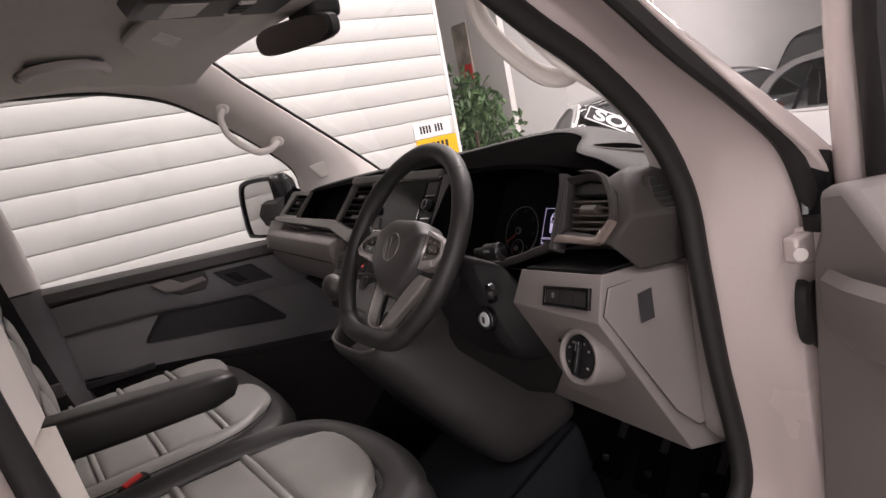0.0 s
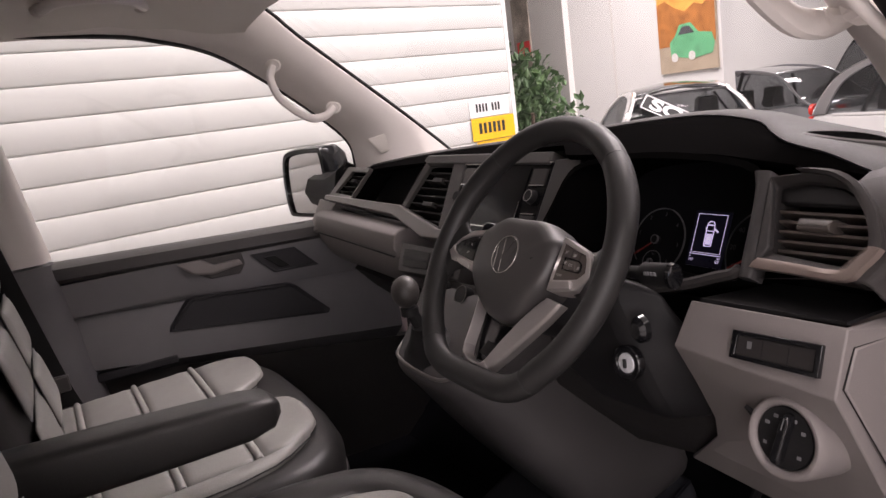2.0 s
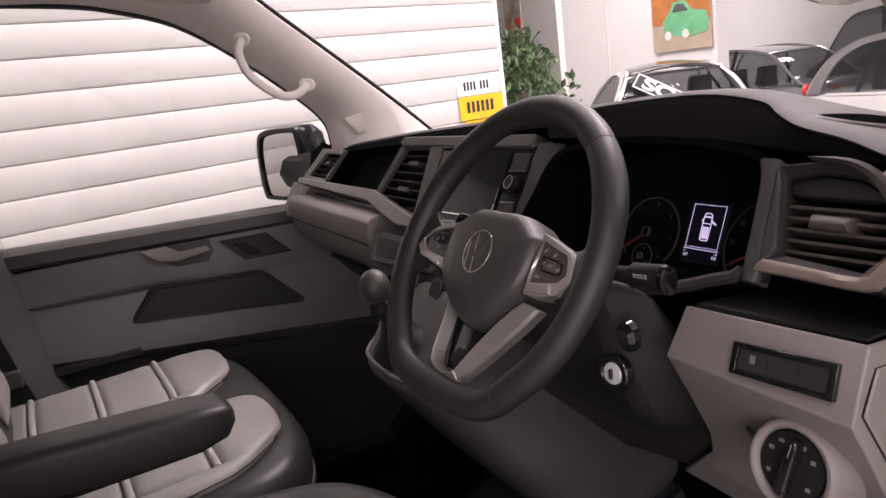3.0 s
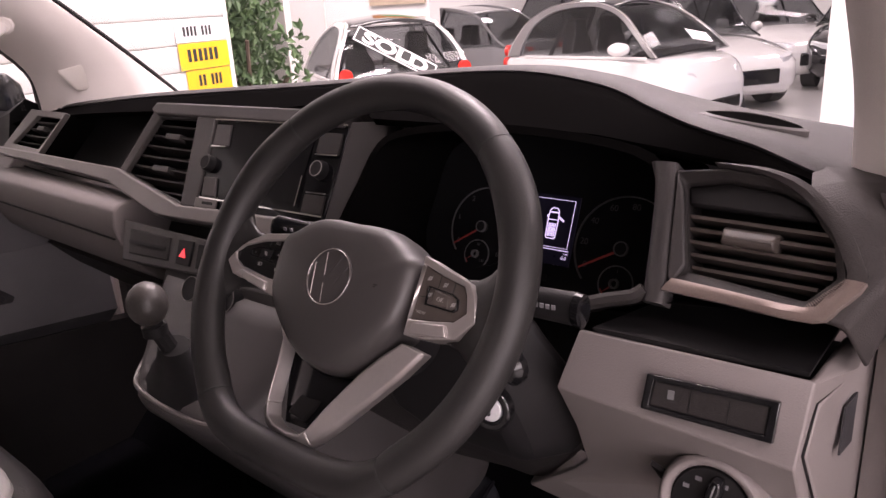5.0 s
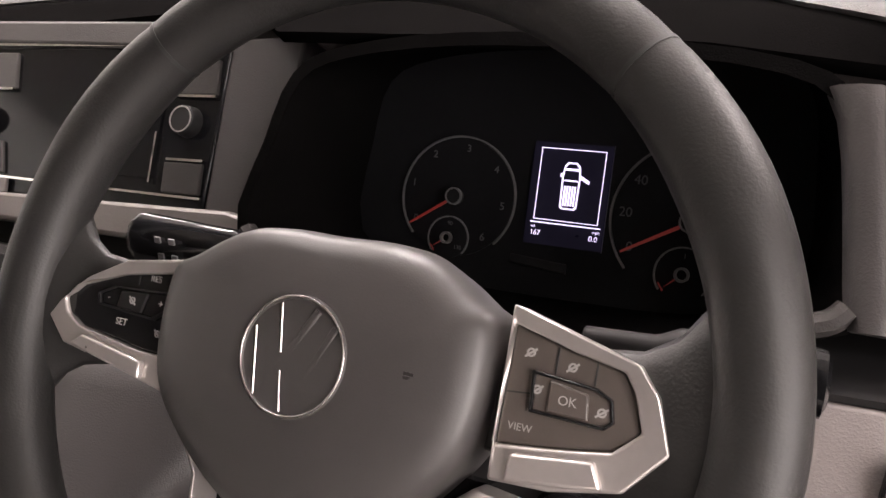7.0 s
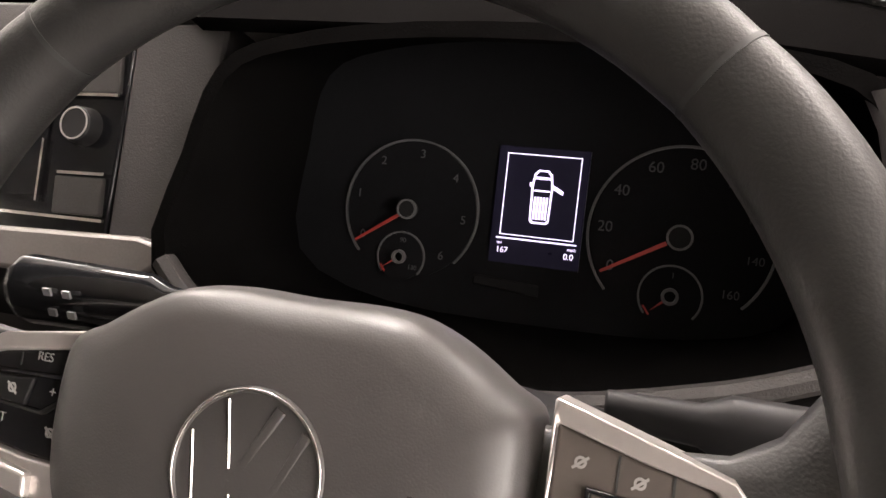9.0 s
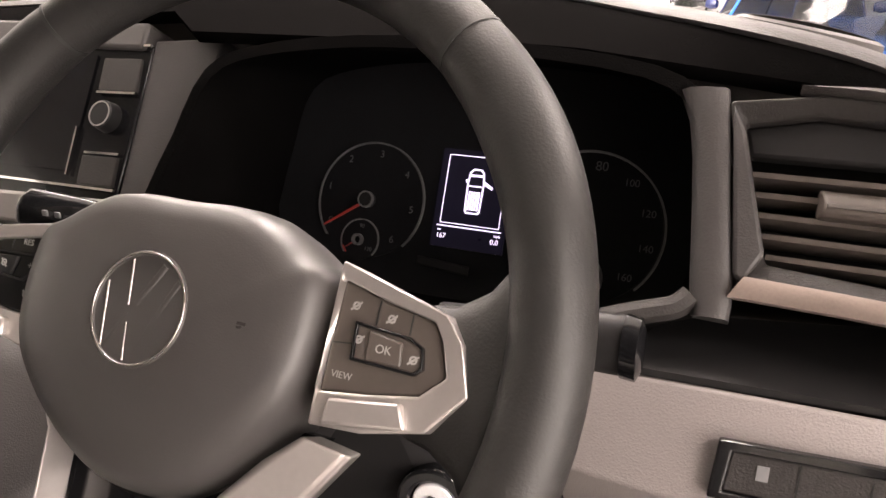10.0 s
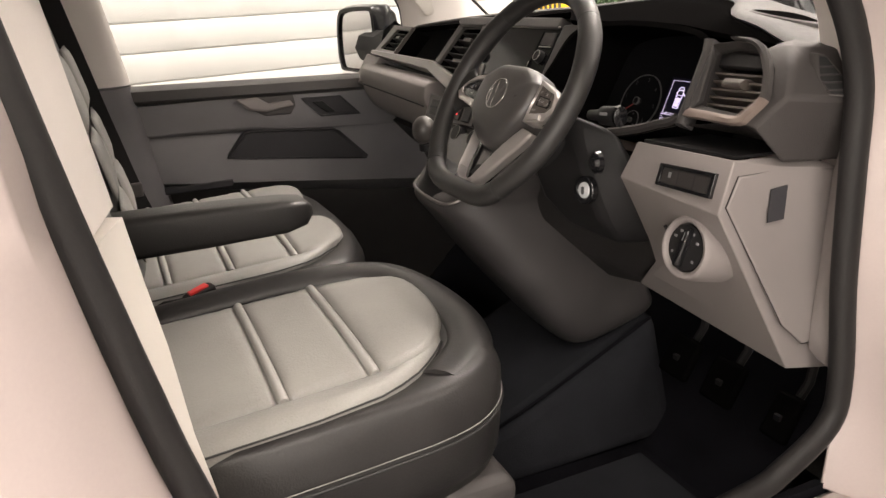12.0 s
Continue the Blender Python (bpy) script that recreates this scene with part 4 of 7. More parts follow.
g = part("pane", loft([dpts([(x, 0.018, z) for x, z in ((0.11, 1.28), (0.09, 1.66), (0.9, 1.68), (0.96, 1.24))]), dpts([(x, 0.022, z) for x, z in ((0.11, 1.28), (0.09, 1.66), (0.9, 1.68), (0.96, 1.24))])]), M_GLASS, door)
g.visible_shadow = False

# ---- inner trim: headliner, pillar trims, passenger door ----
rows = []
for k in range(13):
    y = -1.6 + k * (1.63 / 12)
    zc = 1.795 - 0.06 * max(0, (y + 0.35) / 0.38) ** 2 if y > -0.35 else 1.795
    rows.append([(x, y + 0.05 * (1 - (x / 0.7) ** 2) * (k / 12) ** 4, zc - 0.075 * (abs(x) / 0.72) ** 6) for x in (-0.72, -0.69, -0.62, -0.5, -0.25, 0, 0.25, 0.5, 0.62, 0.69, 0.72)])
tagged(link("headliner", loft(rows, closed=False), M_HEAD, None, solid=0.015, angle=80), "soft grey cloth roof lining of the van", "headliner", "", "structure")

WIN = [(-0.705, -1.0, 1.735), (-0.705, -0.48, 1.728), (-0.705, -0.25, 1.716), (-0.705, -0.147, 1.698), (-0.705, -0.034, 1.662), (-0.705, 0.079, 1.590), (-0.705, 0.199, 1.492), (-0.705, 0.272, 1.416), (-0.705, 0.288, 1.350), (-0.705, 0.288, 1.25)]
MIDL = [(-0.66, -1.0, 1.765), (-0.66, -0.48, 1.762), (-0.66, -0.25, 1.752), (-0.66, -0.147, 1.738), (-0.66, -0.02, 1.705), (-0.65, 0.10, 1.632), (-0.64, 0.225, 1.532), (-0.64, 0.33, 1.440), (-0.64, 0.36, 1.36), (-0.64, 0.36, 1.25)]
INN = [(-0.60, -1.0, 1.785), (-0.60, -0.48, 1.783), (-0.60, -0.25, 1.778), (-0.60, -0.12, 1.768), (-0.60, 0.04, 1.748), (-0.60, 0.145, 1.660), (-0.60, 0.24, 1.580), (-0.60, 0.387, 1.455), (-0.60, 0.495, 1.357), (-0.60, 0.56, 1.29)]
ca = [smooth_path(c, 4) for c in (WIN, MIDL, INN)]
pt = link("pillar_trim", loft([[tuple(c[k]) for c in ca] for k in range(len(ca[0]))], closed=False), M_PILLAR, None, solid=0.012, angle=60)
tagged(pt, "pale grey windscreen pillar trim on the passenger side", "trim", "", "structure")
OUTD = [(0.79, -1.0, 1.735), (0.79, -0.48, 1.735), (0.79, -0.25, 1.715), (0.785, -0.14, 1.665), (0.785, -0.02, 1.580), (0.787, 0.050, 1.510), (0.787, 0.125, 1.460), (0.787, 0.184, 1.417), (0.787, 0.216, 1.368), (0.787, 0.230, 1.295)]
MIDD = [(0.735, -1.0, 1.765), (0.735, -0.48, 1.762), (0.735, -0.25, 1.745), (0.73, -0.12, 1.70), (0.728, 0.0, 1.615), (0.745, 0.085, 1.530), (0.758, 0.152, 1.474), (0.758, 0.203, 1.424), (0.758, 0.231, 1.372), (0.758, 0.246, 1.295)]
IND = [(0.66, -1.0, 1.785), (0.66, -0.48, 1.783), (0.66, -0.25, 1.778), (0.66, -0.12, 1.768), (0.715, 0.030, 1.640), (0.727, 0.108, 1.524), (0.727, 0.170, 1.468), (0.727, 0.216, 1.418), (0.727, 0.240, 1.372), (0.727, 0.256, 1.295)]
cr = [smooth_path(c, 4) for c in (OUTD, MIDD, IND)]
pt = link("pillar_trim", loft([[tuple(c[k]) for c in cr] for k in range(len(cr[0]))], closed=False), M_PILLAR, None, solid=0.010, angle=60)
tagged(pt, "pale windscreen pillar trim by the steering wheel", "trim", "", "structure")
tri_ = [(-0.645, 0.30, 1.40), (-0.632, 0.345, 1.408), (-0.618, 0.415, 1.372), (-0.64, 0.33, 1.362)]
tagged(link("speaker_cover", prism(tri_, (0.004, 0, 0.006)), M_HEAD, None, bevel=0.002), "grey triangular tweeter cover in the pillar trim", "cover")

# outer pillar and rail beyond the passenger's trim
part("left_front_pillar", loft([[tuple(a + Vector((-0.015, 0.012, 0.006))), tuple(a + Vector((-0.10, 0.03, 0.02))), tuple(c + Vector((-0.10, 0.005, 0.004))), tuple(c + Vector((-0.04, -0.005, -0.002)))] for a, c in zip(ca[0][::2], ca[2][::2])]), M_BLACK, van)

part("screen_edge", sweep([Vector((p.x, p.y + 0.003, p.z + 0.002)) for p in ca[2] if p.y > 0.0], 0.0045, 0.0045, side=(1, 0, 0), n=8), M_RUBBER, van)
# window rubber round the passenger window
part("window_seal", sweep([Vector((p.x - 0.008, p.y + 0.006, p.z - 0.008)) for p in ca[0]], 0.010, 0.012, side=(1, 0, 0), n=8), M_RUBBER, van)

pd = thing("passenger_door", "charcoal passenger door card with pockets and window", "door", (-0.78, -0.1, 0.5))
X0 = -0.70


def zdrop(y):
    return 1.222 - 0.03 * (y + 0.155)


part("sill_pad", loft([[(X0 - 0.08, y, zdrop(y)), (X0 - 0.01, y, zdrop(y) + 0.004), (X0 + 0.012, y, zdrop(y) - 0.006), (X0 + 0.016, y, zdrop(y) - 0.030), (X0, y, zdrop(y) - 0.040), (X0 - 0.08, y, zdrop(y) - 0.045)] for y in (-0.50, -0.2, 0.1, 0.225)]), M_DASH2, pd, "dark grey window sill pad")
part("sill_slot", box(-0.735, -0.712, 0.045, 0.125, zdrop(0.08) - 0.002, zdrop(0.08) + 0.004), M_BLACK, pd, smooth=False)
# card with stepped relief
part("upper_card", loft([[(X0 - 0.06, y, 1.19), (X0, y, 1.185), (X0 + 0.004, y, 1.11), (X0 - 0.004, y, 1.095 - 0.06 * (y + 0.2)), (X0 - 0.06, y, 1.09 - 0.06 * (y + 0.2))] for y in (-0.50, -0.2, 0.05, 0.30)]), M_DOORC, pd)
part("lower_card", loft([[(X0 - 0.06, y, 1.10 - 0.06 * (y + 0.2)), (X0 - 0.014, y, 1.096 - 0.06 * (y + 0.2)), (X0 + 0.012, y, 1.02 - 0.08 * (y + 0.2)), (X0 + 0.018, y, 0.96 - 0.12 * (y + 0.2)), (X0 - 0.03, y, 0.93 - 0.14 * (y + 0.2)), (X0 - 0.06, y, 0.92 - 0.14 * (y + 0.2))] for y in (-0.50, -0.2, 0.05, 0.34)]), M_DOORC, pd)
# darker copy of the card plastic: the footwell's shade put into colour
part("door_foot", loft([[(X0 - 0.06, y, 0.93 - 0.14 * (y + 0.2)), (X0 - 0.031, y, 0.928 - 0.14 * (y + 0.2)), (X0 - 0.045, y, 0.62), (X0 - 0.050, y, 0.50), (X0 - 0.08, y, 0.50)] for y in (-0.50, -0.2, 0.05, 0.40)]), M_DASH3, pd, "foot of the door card, darkened as in shade")
pk = [(-0.247, 1.030), (-0.242, 1.042), (-0.195, 1.092), (-0.180, 1.097), (0.05, 1.078), (0.068, 1.070), (0.146, 0.990), (0.140, 0.980)]
pin = [(-0.235, 1.033), (-0.232, 1.042), (-0.190, 1.086), (-0.178, 1.090), (0.048, 1.071), (0.060, 1.064), (0.130, 0.993), (0.125, 0.987)]
pocket = part("door_pocket", rim([(X0 + 0.019, y, z) for y, z in pk], [(X0 + 0.015, y, z) for y, z in pin], (-0.03, 0, 0)), M_DOORD, pd, "moulded door pocket with shade in its colour", bevel=0.002)
# nearly flush dark sheet, painted shade in place of the pocket's depth
part("pocket_shade", prism([(X0 + 0.0155, y, z) for y, z in pin], (-0.004, 0, 0)), M_DOORD, pocket)
# latch handle in its scoop
scoop = [(-0.20, 1.182), (-0.05, 1.180), (-0.045, 1.150), (-0.06, 1.128), (-0.13, 1.130), (-0.165, 1.150)]
hd = part("door_handle", prism([(X0 + 0.006, y, z) for y, z in scoop], (-0.006, 0, 0)), M_DASH2, pd, "grey latch handle in a scoop", bevel=0.003)
paddle = [(-0.203, 1.181), (-0.150, 1.183), (-0.118, 1.163), (-0.060, 1.166), (-0.052, 1.152), (-0.125, 1.141), (-0.172, 1.150)]
part("lever", loft([[(X0 + o, y, z) for y, z in paddle] for o in (0.004, 0.014)] + [[(X0 + 0.018, -0.125 + (y + 0.125) * 0.9, 1.160 + (z - 1.160) * 0.7) for y, z in paddle]]), M_LIGHT, hd, "pale grey latch paddle", bevel=0.002)
rec = [(-0.030, 1.168), (0.082, 1.166), (0.138, 1.108), (0.022, 1.112)]
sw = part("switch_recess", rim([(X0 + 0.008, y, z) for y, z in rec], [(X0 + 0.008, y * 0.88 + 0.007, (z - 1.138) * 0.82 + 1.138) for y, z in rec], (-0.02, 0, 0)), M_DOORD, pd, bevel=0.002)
# shallow dark sheet that paints the shade of the switch recess
part("recess_shade", prism([(X0 + 0.0045, y * 0.9 + 0.006, (z - 1.138) * 0.85 + 1.138) for y, z in rec], (-0.004, 0, 0)), M_DOORD, sw)
part("window_switch", prism([(X0 + 0.010, y, z) for y, z in ((0.0, 1.155), (0.03, 1.155), (0.065, 1.122), (0.038, 1.122))], (-0.006, 0, 0)), M_BLACK, sw, bevel=0.002)
# dark raised strip painted as the shade in a slot
part("slot_shade", box(X0 + 0.0, X0 + 0.020, -0.42, -0.24, 0.955, 0.975), M_DOORD, pd, bevel=0.004)
pane = [(-0.52, 1.215), (-0.52, 1.75), (-0.2, 1.73), (-0.03, 1.675), (0.10, 1.585), (0.22, 1.485), (0.30, 1.40), (0.30, 1.205)]
g = part("pane", prism([(-0.742, y, z) for y, z in pane], (-0.004, 0, 0)), M_GLASS, pd)
g.visible_shadow = False
part("kick_panel", loft([[(-0.79, y, 0.45), (-0.765, y, 0.45), (-0.735, y, 0.80), (-0.722, y, 1.17), (-0.76, y, 1.17)] for y in (0.395, 0.48, 0.64)]), M_DASH3, pd, "dark grey kick panel", bevel=0.004)
part("outer_panel", box(-0.93, -0.78, -0.55, 0.40, 0.42, 1.17), M_PAINT, pd, bevel=0.02)

# passenger rear pillar trims and the driver's one, pale above and dark below
def lerp(pairs, z):
    for (za, va), (zb, vb) in zip(pairs, pairs[1:]):
        if za <= z <= zb:
            return va + (vb - va) * (z - za) / (zb - za)
    return pairs[0][1] if z < pairs[0][0] else pairs[-1][1]


p = thing("belt_pillar", "passenger belt pillar trim, pale above and charcoal below", "pillar trim", (-0.685, -0.55, 0.6))
yf = lambda z: -0.462 - 0.17 * (z - 1.24) if z > 1.24 else -0.465 + 0.16 * (1.24 - z)
part("upper_trim", loft([[(-0.735, yf(z) + 0.012, z), (-0.685, yf(z), z), (-0.673, yf(z) - 0.025, z), (-0.665, yf(z) - 0.10, z), (-0.675, -0.85, z), (-0.765, -0.85, z)] for z in (1.243, 1.30, 1.45, 1.60, 1.75)]), M_PILLAR, p, "pale grey upper trim", angle=60)
part("lower_trim", loft([[(-0.735, yf(z) + 0.016, z), (-0.681, yf(z) + 0.006, z), (-0.663, yf(z) - 0.03, z), (-0.655, yf(z) - 0.12, z), (-0.675, -0.85, z), (-0.765, -0.85, z)] for z in (0.62, 0.8, 0.95, 1.10, 1.20, 1.238)]), M_DOORC, p, "charcoal lower trim", angle=60)
p = thing("belt_pillar", "driver's belt pillar trim, pale above and grey below", "pillar trim", (0.70, -0.6, 0.6))
SR = [(0.6, -0.43), (1.02, -0.498), (1.075, -0.510), (1.174, -0.522), (1.27, -0.536)]
SL = [(0.6, -0.42), (1.0, -0.486), (1.12, -0.497), (1.19, -0.507), (1.27, -0.517)]
part("upper_trim", loft([[(0.76, -0.556 - 0.14 * (z - 1.25), z), (0.705, -0.537 - 0.14 * (z - 1.25), z), (0.610, -0.520 - 0.135 * (z - 1.25), z), (0.595, -0.545 - 0.135 * (z - 1.25), z), (0.60, -0.85, z), (0.78, -0.85, z)] for z in (1.258, 1.40, 1.55, 1.75)]), M_PILLAR, p, "pale upper trim", angle=50)
part("lower_trim", loft([[(0.765, lerp(SR, z) - 0.004, z), (0.705, lerp(SR, z), z), (0.640, lerp(SL, z), z), (0.625, lerp(SL, z) - 0.03, z), (0.63, -0.85, z), (0.78, -0.85, z)] for z in (0.62, 0.85, 1.02, 1.12, 1.19, 1.254)]), M_HEAD, p, "grey lower trim", angle=50)

# glass
rows = []
for k in range(9):
    y0 = -0.02 + 0.60 * k / 8
    rows.append([(x, y0 + 0.13 * (1 - (x / 0.70) ** 2), 1.79 - 0.858 * (y0 + 0.01)) for x in (-0.70, -0.6, -0.4, -0.2, 0, 0.2, 0.4, 0.6, 0.70)])
g = tagged(link("windscreen", loft(rows, closed=False), M_GLASS, None, angle=80), "clear raked van windscreen", "windscreen", "", "structure")
g.visible_shadow = False

# door mirror outside the passenger window
mr = thing("door_mirror", "black door mirror with clear glass", "mirror", (-1.02, 0.24, 1.2))
MM = pose(-1.008, 0.246, 1.284, 0, 0, 22)
def mloop(s, y, dx=0.0, tall=1.0):
    o = [(-0.088, -0.075), (-0.094, 0.0), (-0.084, 0.075), (-0.05, 0.100), (0.06, 0.104), (0.085, 0.09), (0.09, 0.0), (0.08, -0.075), (0.06, -0.09), (-0.06, -0.09)]
    return [tuple(MM @ Vector((x * s + dx, y, z * s * tall))) for x, z in smooth2(o)]


def smooth2(o):
    return [(p.x, p.y) for p in smooth_path([(x, z, 0) for x, z in o], 3, True)]


part("housing", loft([mloop(0.855, 0.004), mloop(0.90, -0.008), mloop(1.02, -0.006), mloop(1.08, 0.012), mloop(1.06, 0.06), mloop(0.8, 0.11), mloop(0.4, 0.13)]), M_GLOSS, mr)
part("glass", loft([mloop(0.79, -0.0095, 0.013, 1.13), mloop(0.79, 0.003, 0.013, 1.13)]), M_MIRROR, mr)
part("arm", loft([[tuple(Vector(c) + Vector((0, 0.05 * math.cos(a * 0.785), r * math.sin(a * 0.785)))) for a in range(8)] for c, r in (((-0.96, 0.27, 1.27), 0.05), ((-0.88, 0.29, 1.26), 0.06), ((-0.78, 0.29, 1.27), 0.08))]), M_BLACK, mr)

# grab handles
def grab(points, label, mat, r=0.012):
    ob = thing("grab_handle", label, "handle", points[0])
    part("bar", sweep(smooth_path(points, 6), r, r * 0.85, side=(1, 0.3, 0), n=10), mat, ob)
    for p in (points[0], points[-1]):
        part("foot", loft([[(p[0] + s * math.cos(a * 0.628) * 0.6, p[1] + s * math.cos(a * 0.628), p[2] + s * math.sin(a * 0.628)) for a in range(10)] for s in (0.017, 0.014)][:1] + [[(p[0] + 0.004 + 0.012 * math.cos(a * 0.628) * 0.6, p[1] + 0.012 * math.cos(a * 0.628), p[2] + 0.012 * math.sin(a * 0.628)) for a in range(10)]]), mat, ob)
    return ob


grab([(-0.650, 0.092, 1.605), (-0.648, 0.080, 1.575), (-0.640, 0.095, 1.525), (-0.635, 0.150, 1.477), (-0.640, 0.195, 1.474), (-0.648, 0.225, 1.492)], "pale grey grab handle on the pillar trim", M_PILLAR, 0.0100)
grab([(0.712, -0.010, 1.652), (0.700, 0.010, 1.615), (0.695, 0.030, 1.560), (0.705, 0.085, 1.502), (0.720, 0.115, 1.490), (0.748, 0.125, 1.500)], "pale grab handle on the driver's pillar trim", M_PILLAR, 0.0125)
rh = grab([(-0.590, -0.375, 1.748), (-0.560, -0.372, 1.742), (-0.515, -0.345, 1.747), (-0.500, -0.280, 1.749), (-0.520, -0.215, 1.747), (-0.570, -0.185, 1.742), (-0.600, -0.182, 1.748)], "grey roof grab handle over the passenger", M_PILLAR, 0.012)
# dark sheet on the lining that paints the shadow behind the bar
part("bar_shadow", loft([[(-0.545 + 0.045 * s * math.cos(a * 0.2618), -0.279 + 0.088 * s * math.copysign(abs(math.sin(a * 0.2618)) ** 0.6, math.sin(a * 0.2618)), z - 0.09 * (0.045 * s * math.cos(a * 0.2618))) for a in range(24)] for s, z in ((0.96, 1.7505), (1.0, 1.753), (1.0, 1.762))]), M_DOORC, rh, "dark grey sheet as shadow behind the bar")

# visor, overhead console, interior mirror
vz = thing("sun_visor", "folded grey sun visor with white label", "visor", (-0.42, 0.02, 1.74))
vis = [(-0.58, -0.05), (-0.615, 0.02), (-0.58, 0.055), (-0.30, 0.065), (-0.03, 0.06), (-0.02, -0.19), (-0.28, -0.195), (-0.44, -0.145)]
part("pad", loft([[(x, y, 1.735 + 0.10 * (0.05 - y) * 0.3 + dz) for x, y in vis] for dz in (0.0, 0.018)]), M_HEAD, vz, bevel=0.008, segs=3)
part("label", prism([(x, y, 1.7335 + 0.03 * (0.05 - y)) for x, y in ((-0.225, -0.145), (-0.150, -0.142), (-0.245, -0.080), (-0.345, -0.074))], (0, 0, 0.003)), M_LABEL, vz, smooth=False)
vd = thing("sun_visor", "folded grey sun visor above the wheel", "visor", (0.42, 0.02, 1.74))
part("pad", loft([[(0.06 - x, y, 1.735 + 0.10 * (0.05 - y) * 0.3 + dz) for x, y in vis] for dz in (0.0, 0.018)]), M_HEAD, vd, bevel=0.008, segs=3)
oc = thing("overhead_console", "grey overhead console with lamp and slots", "console", (0, -0.1, 1.76))
part("housing", loft([[(-0.015, -0.24, 1.775), (0.15, -0.24, 1.775), (0.15, 0.06, 1.755), (-0.015, 0.06, 1.755)], [(-0.005, -0.225, 1.738), (0.14, -0.225, 1.738), (0.14, 0.05, 1.728), (-0.005, 0.05, 1.728)]]), M_DASH2, oc, bevel=0.008)
for k in range(5):
    part("button", box(0.012 + 0.024 * k, 0.030 + 0.024 * k, -0.06, -0.03, 1.7275, 1.7385), M_PILLAR if k in (0, 4) else M_DASH, oc, bevel=0.003)
part("lamp_lens", box(0.015, 0.125, -0.18, -0.11, 1.7335, 1.748), M_PILLAR, oc, bevel=0.004)
im = thing("rear_view_mirror", "black interior mirror on the windscreen", "mirror", (0.05, 0.1, 1.7))
IM = pose(0.02, 0.075, 1.682, 8, 0, 22)
part("housing", loft([[tuple(IM @ Vector((s * 0.108 * math.copysign(abs(math.cos(a * 0.3142)) ** 0.55, math.cos(a * 0.3142)), y, s * 0.029 * math.copysign(abs(math.sin(a * 0.3142)) ** 0.6, math.sin(a * 0.3142))))) for a in range(20)] for s, y in ((0.94, -0.018), (1.0, -0.012), (0.97, 0.012), (0.6, 0.03))]), M_BLACK, im)
part("mirror_glass", loft([[tuple(IM @ Vector((0.101 * math.copysign(abs(math.cos(a * 0.3142)) ** 0.55, math.cos(a * 0.3142)), y, 0.0265 * math.copysign(abs(math.sin(a * 0.3142)) ** 0.6, math.sin(a * 0.3142))))) for a in range(20)] for y in (-0.0195, -0.0175)]), M_MIRROR, im)
part("stalk", sweep(smooth_path([(0.02, 0.09, 1.69), (0.03, 0.115, 1.715), (0.03, 0.13, 1.74)], 4), 0.013, side=(1, 0, 0), n=8), M_BLACK, im)
part("sensor_pod", box(-0.02, 0.10, 0.075, 0.145, 1.695, 1.75), M_BLACK, im, bevel=0.014)

# ---- dashboard ----
dash = thing("dashboard", "dark grey van dashboard with pale lower panels", "dashboard", (0.0, 0.3, 0.95))
FN = Vector((0, -0.857, 0.515))


def fp(x, z, off=0.0):
    """A point on the raked facia."""
    return tuple(Vector((x, 0.13 + 0.6 * (z - 1.19), z)) + FN * off)


def fb(x, z, off=0.0):
    """The same for the driver's end, which swings out towards the door."""
    k = 0.049 * max(0.0, (x - 0.632) / 0.107)
    y = 0.142 + 0.6 * (z - 1.279)
    return tuple(Vector((x + (0.79 - x) * k, y - (y + 0.35) * k, z + (1.455 - z) * k)) + FN * off)


def panel(pts, off, depth, at=fp):
    return prism([at(x, z, off) for x, z in pts], -FN * depth)


CREST = [(-0.72, 1.330), (-0.66, 1.340), (-0.45, 1.360), (-0.25, 1.373), (0.0, 1.386), (0.15, 1.398), (0.30, 1.404), (0.45, 1.399), (0.55, 1.393), (0.61, 1.388), (0.66, 1.378), (0.70, 1.365), (0.735, 1.352), (0.755, 1.346)]
# how far back the lighter top starts, behind the hood's shade-black face
LEAD = [(-0.72, 0.30), (-0.66, 0.31), (-0.45, 0.335), (-0.25, 0.355), (0.0, 0.41), (0.15, 0.45), (0.30, 0.445), (0.45, 0.37), (0.55, 0.270), (0.61, 0.216), (0.66, 0.206), (0.70, 0.199), (0.735, 0.200), (0.755, 0.206)]
crest = smooth_path([(x, l, z) for (x, z), (_, l) in zip(CREST, LEAD)], 4)
rings, hood_rows = [], []
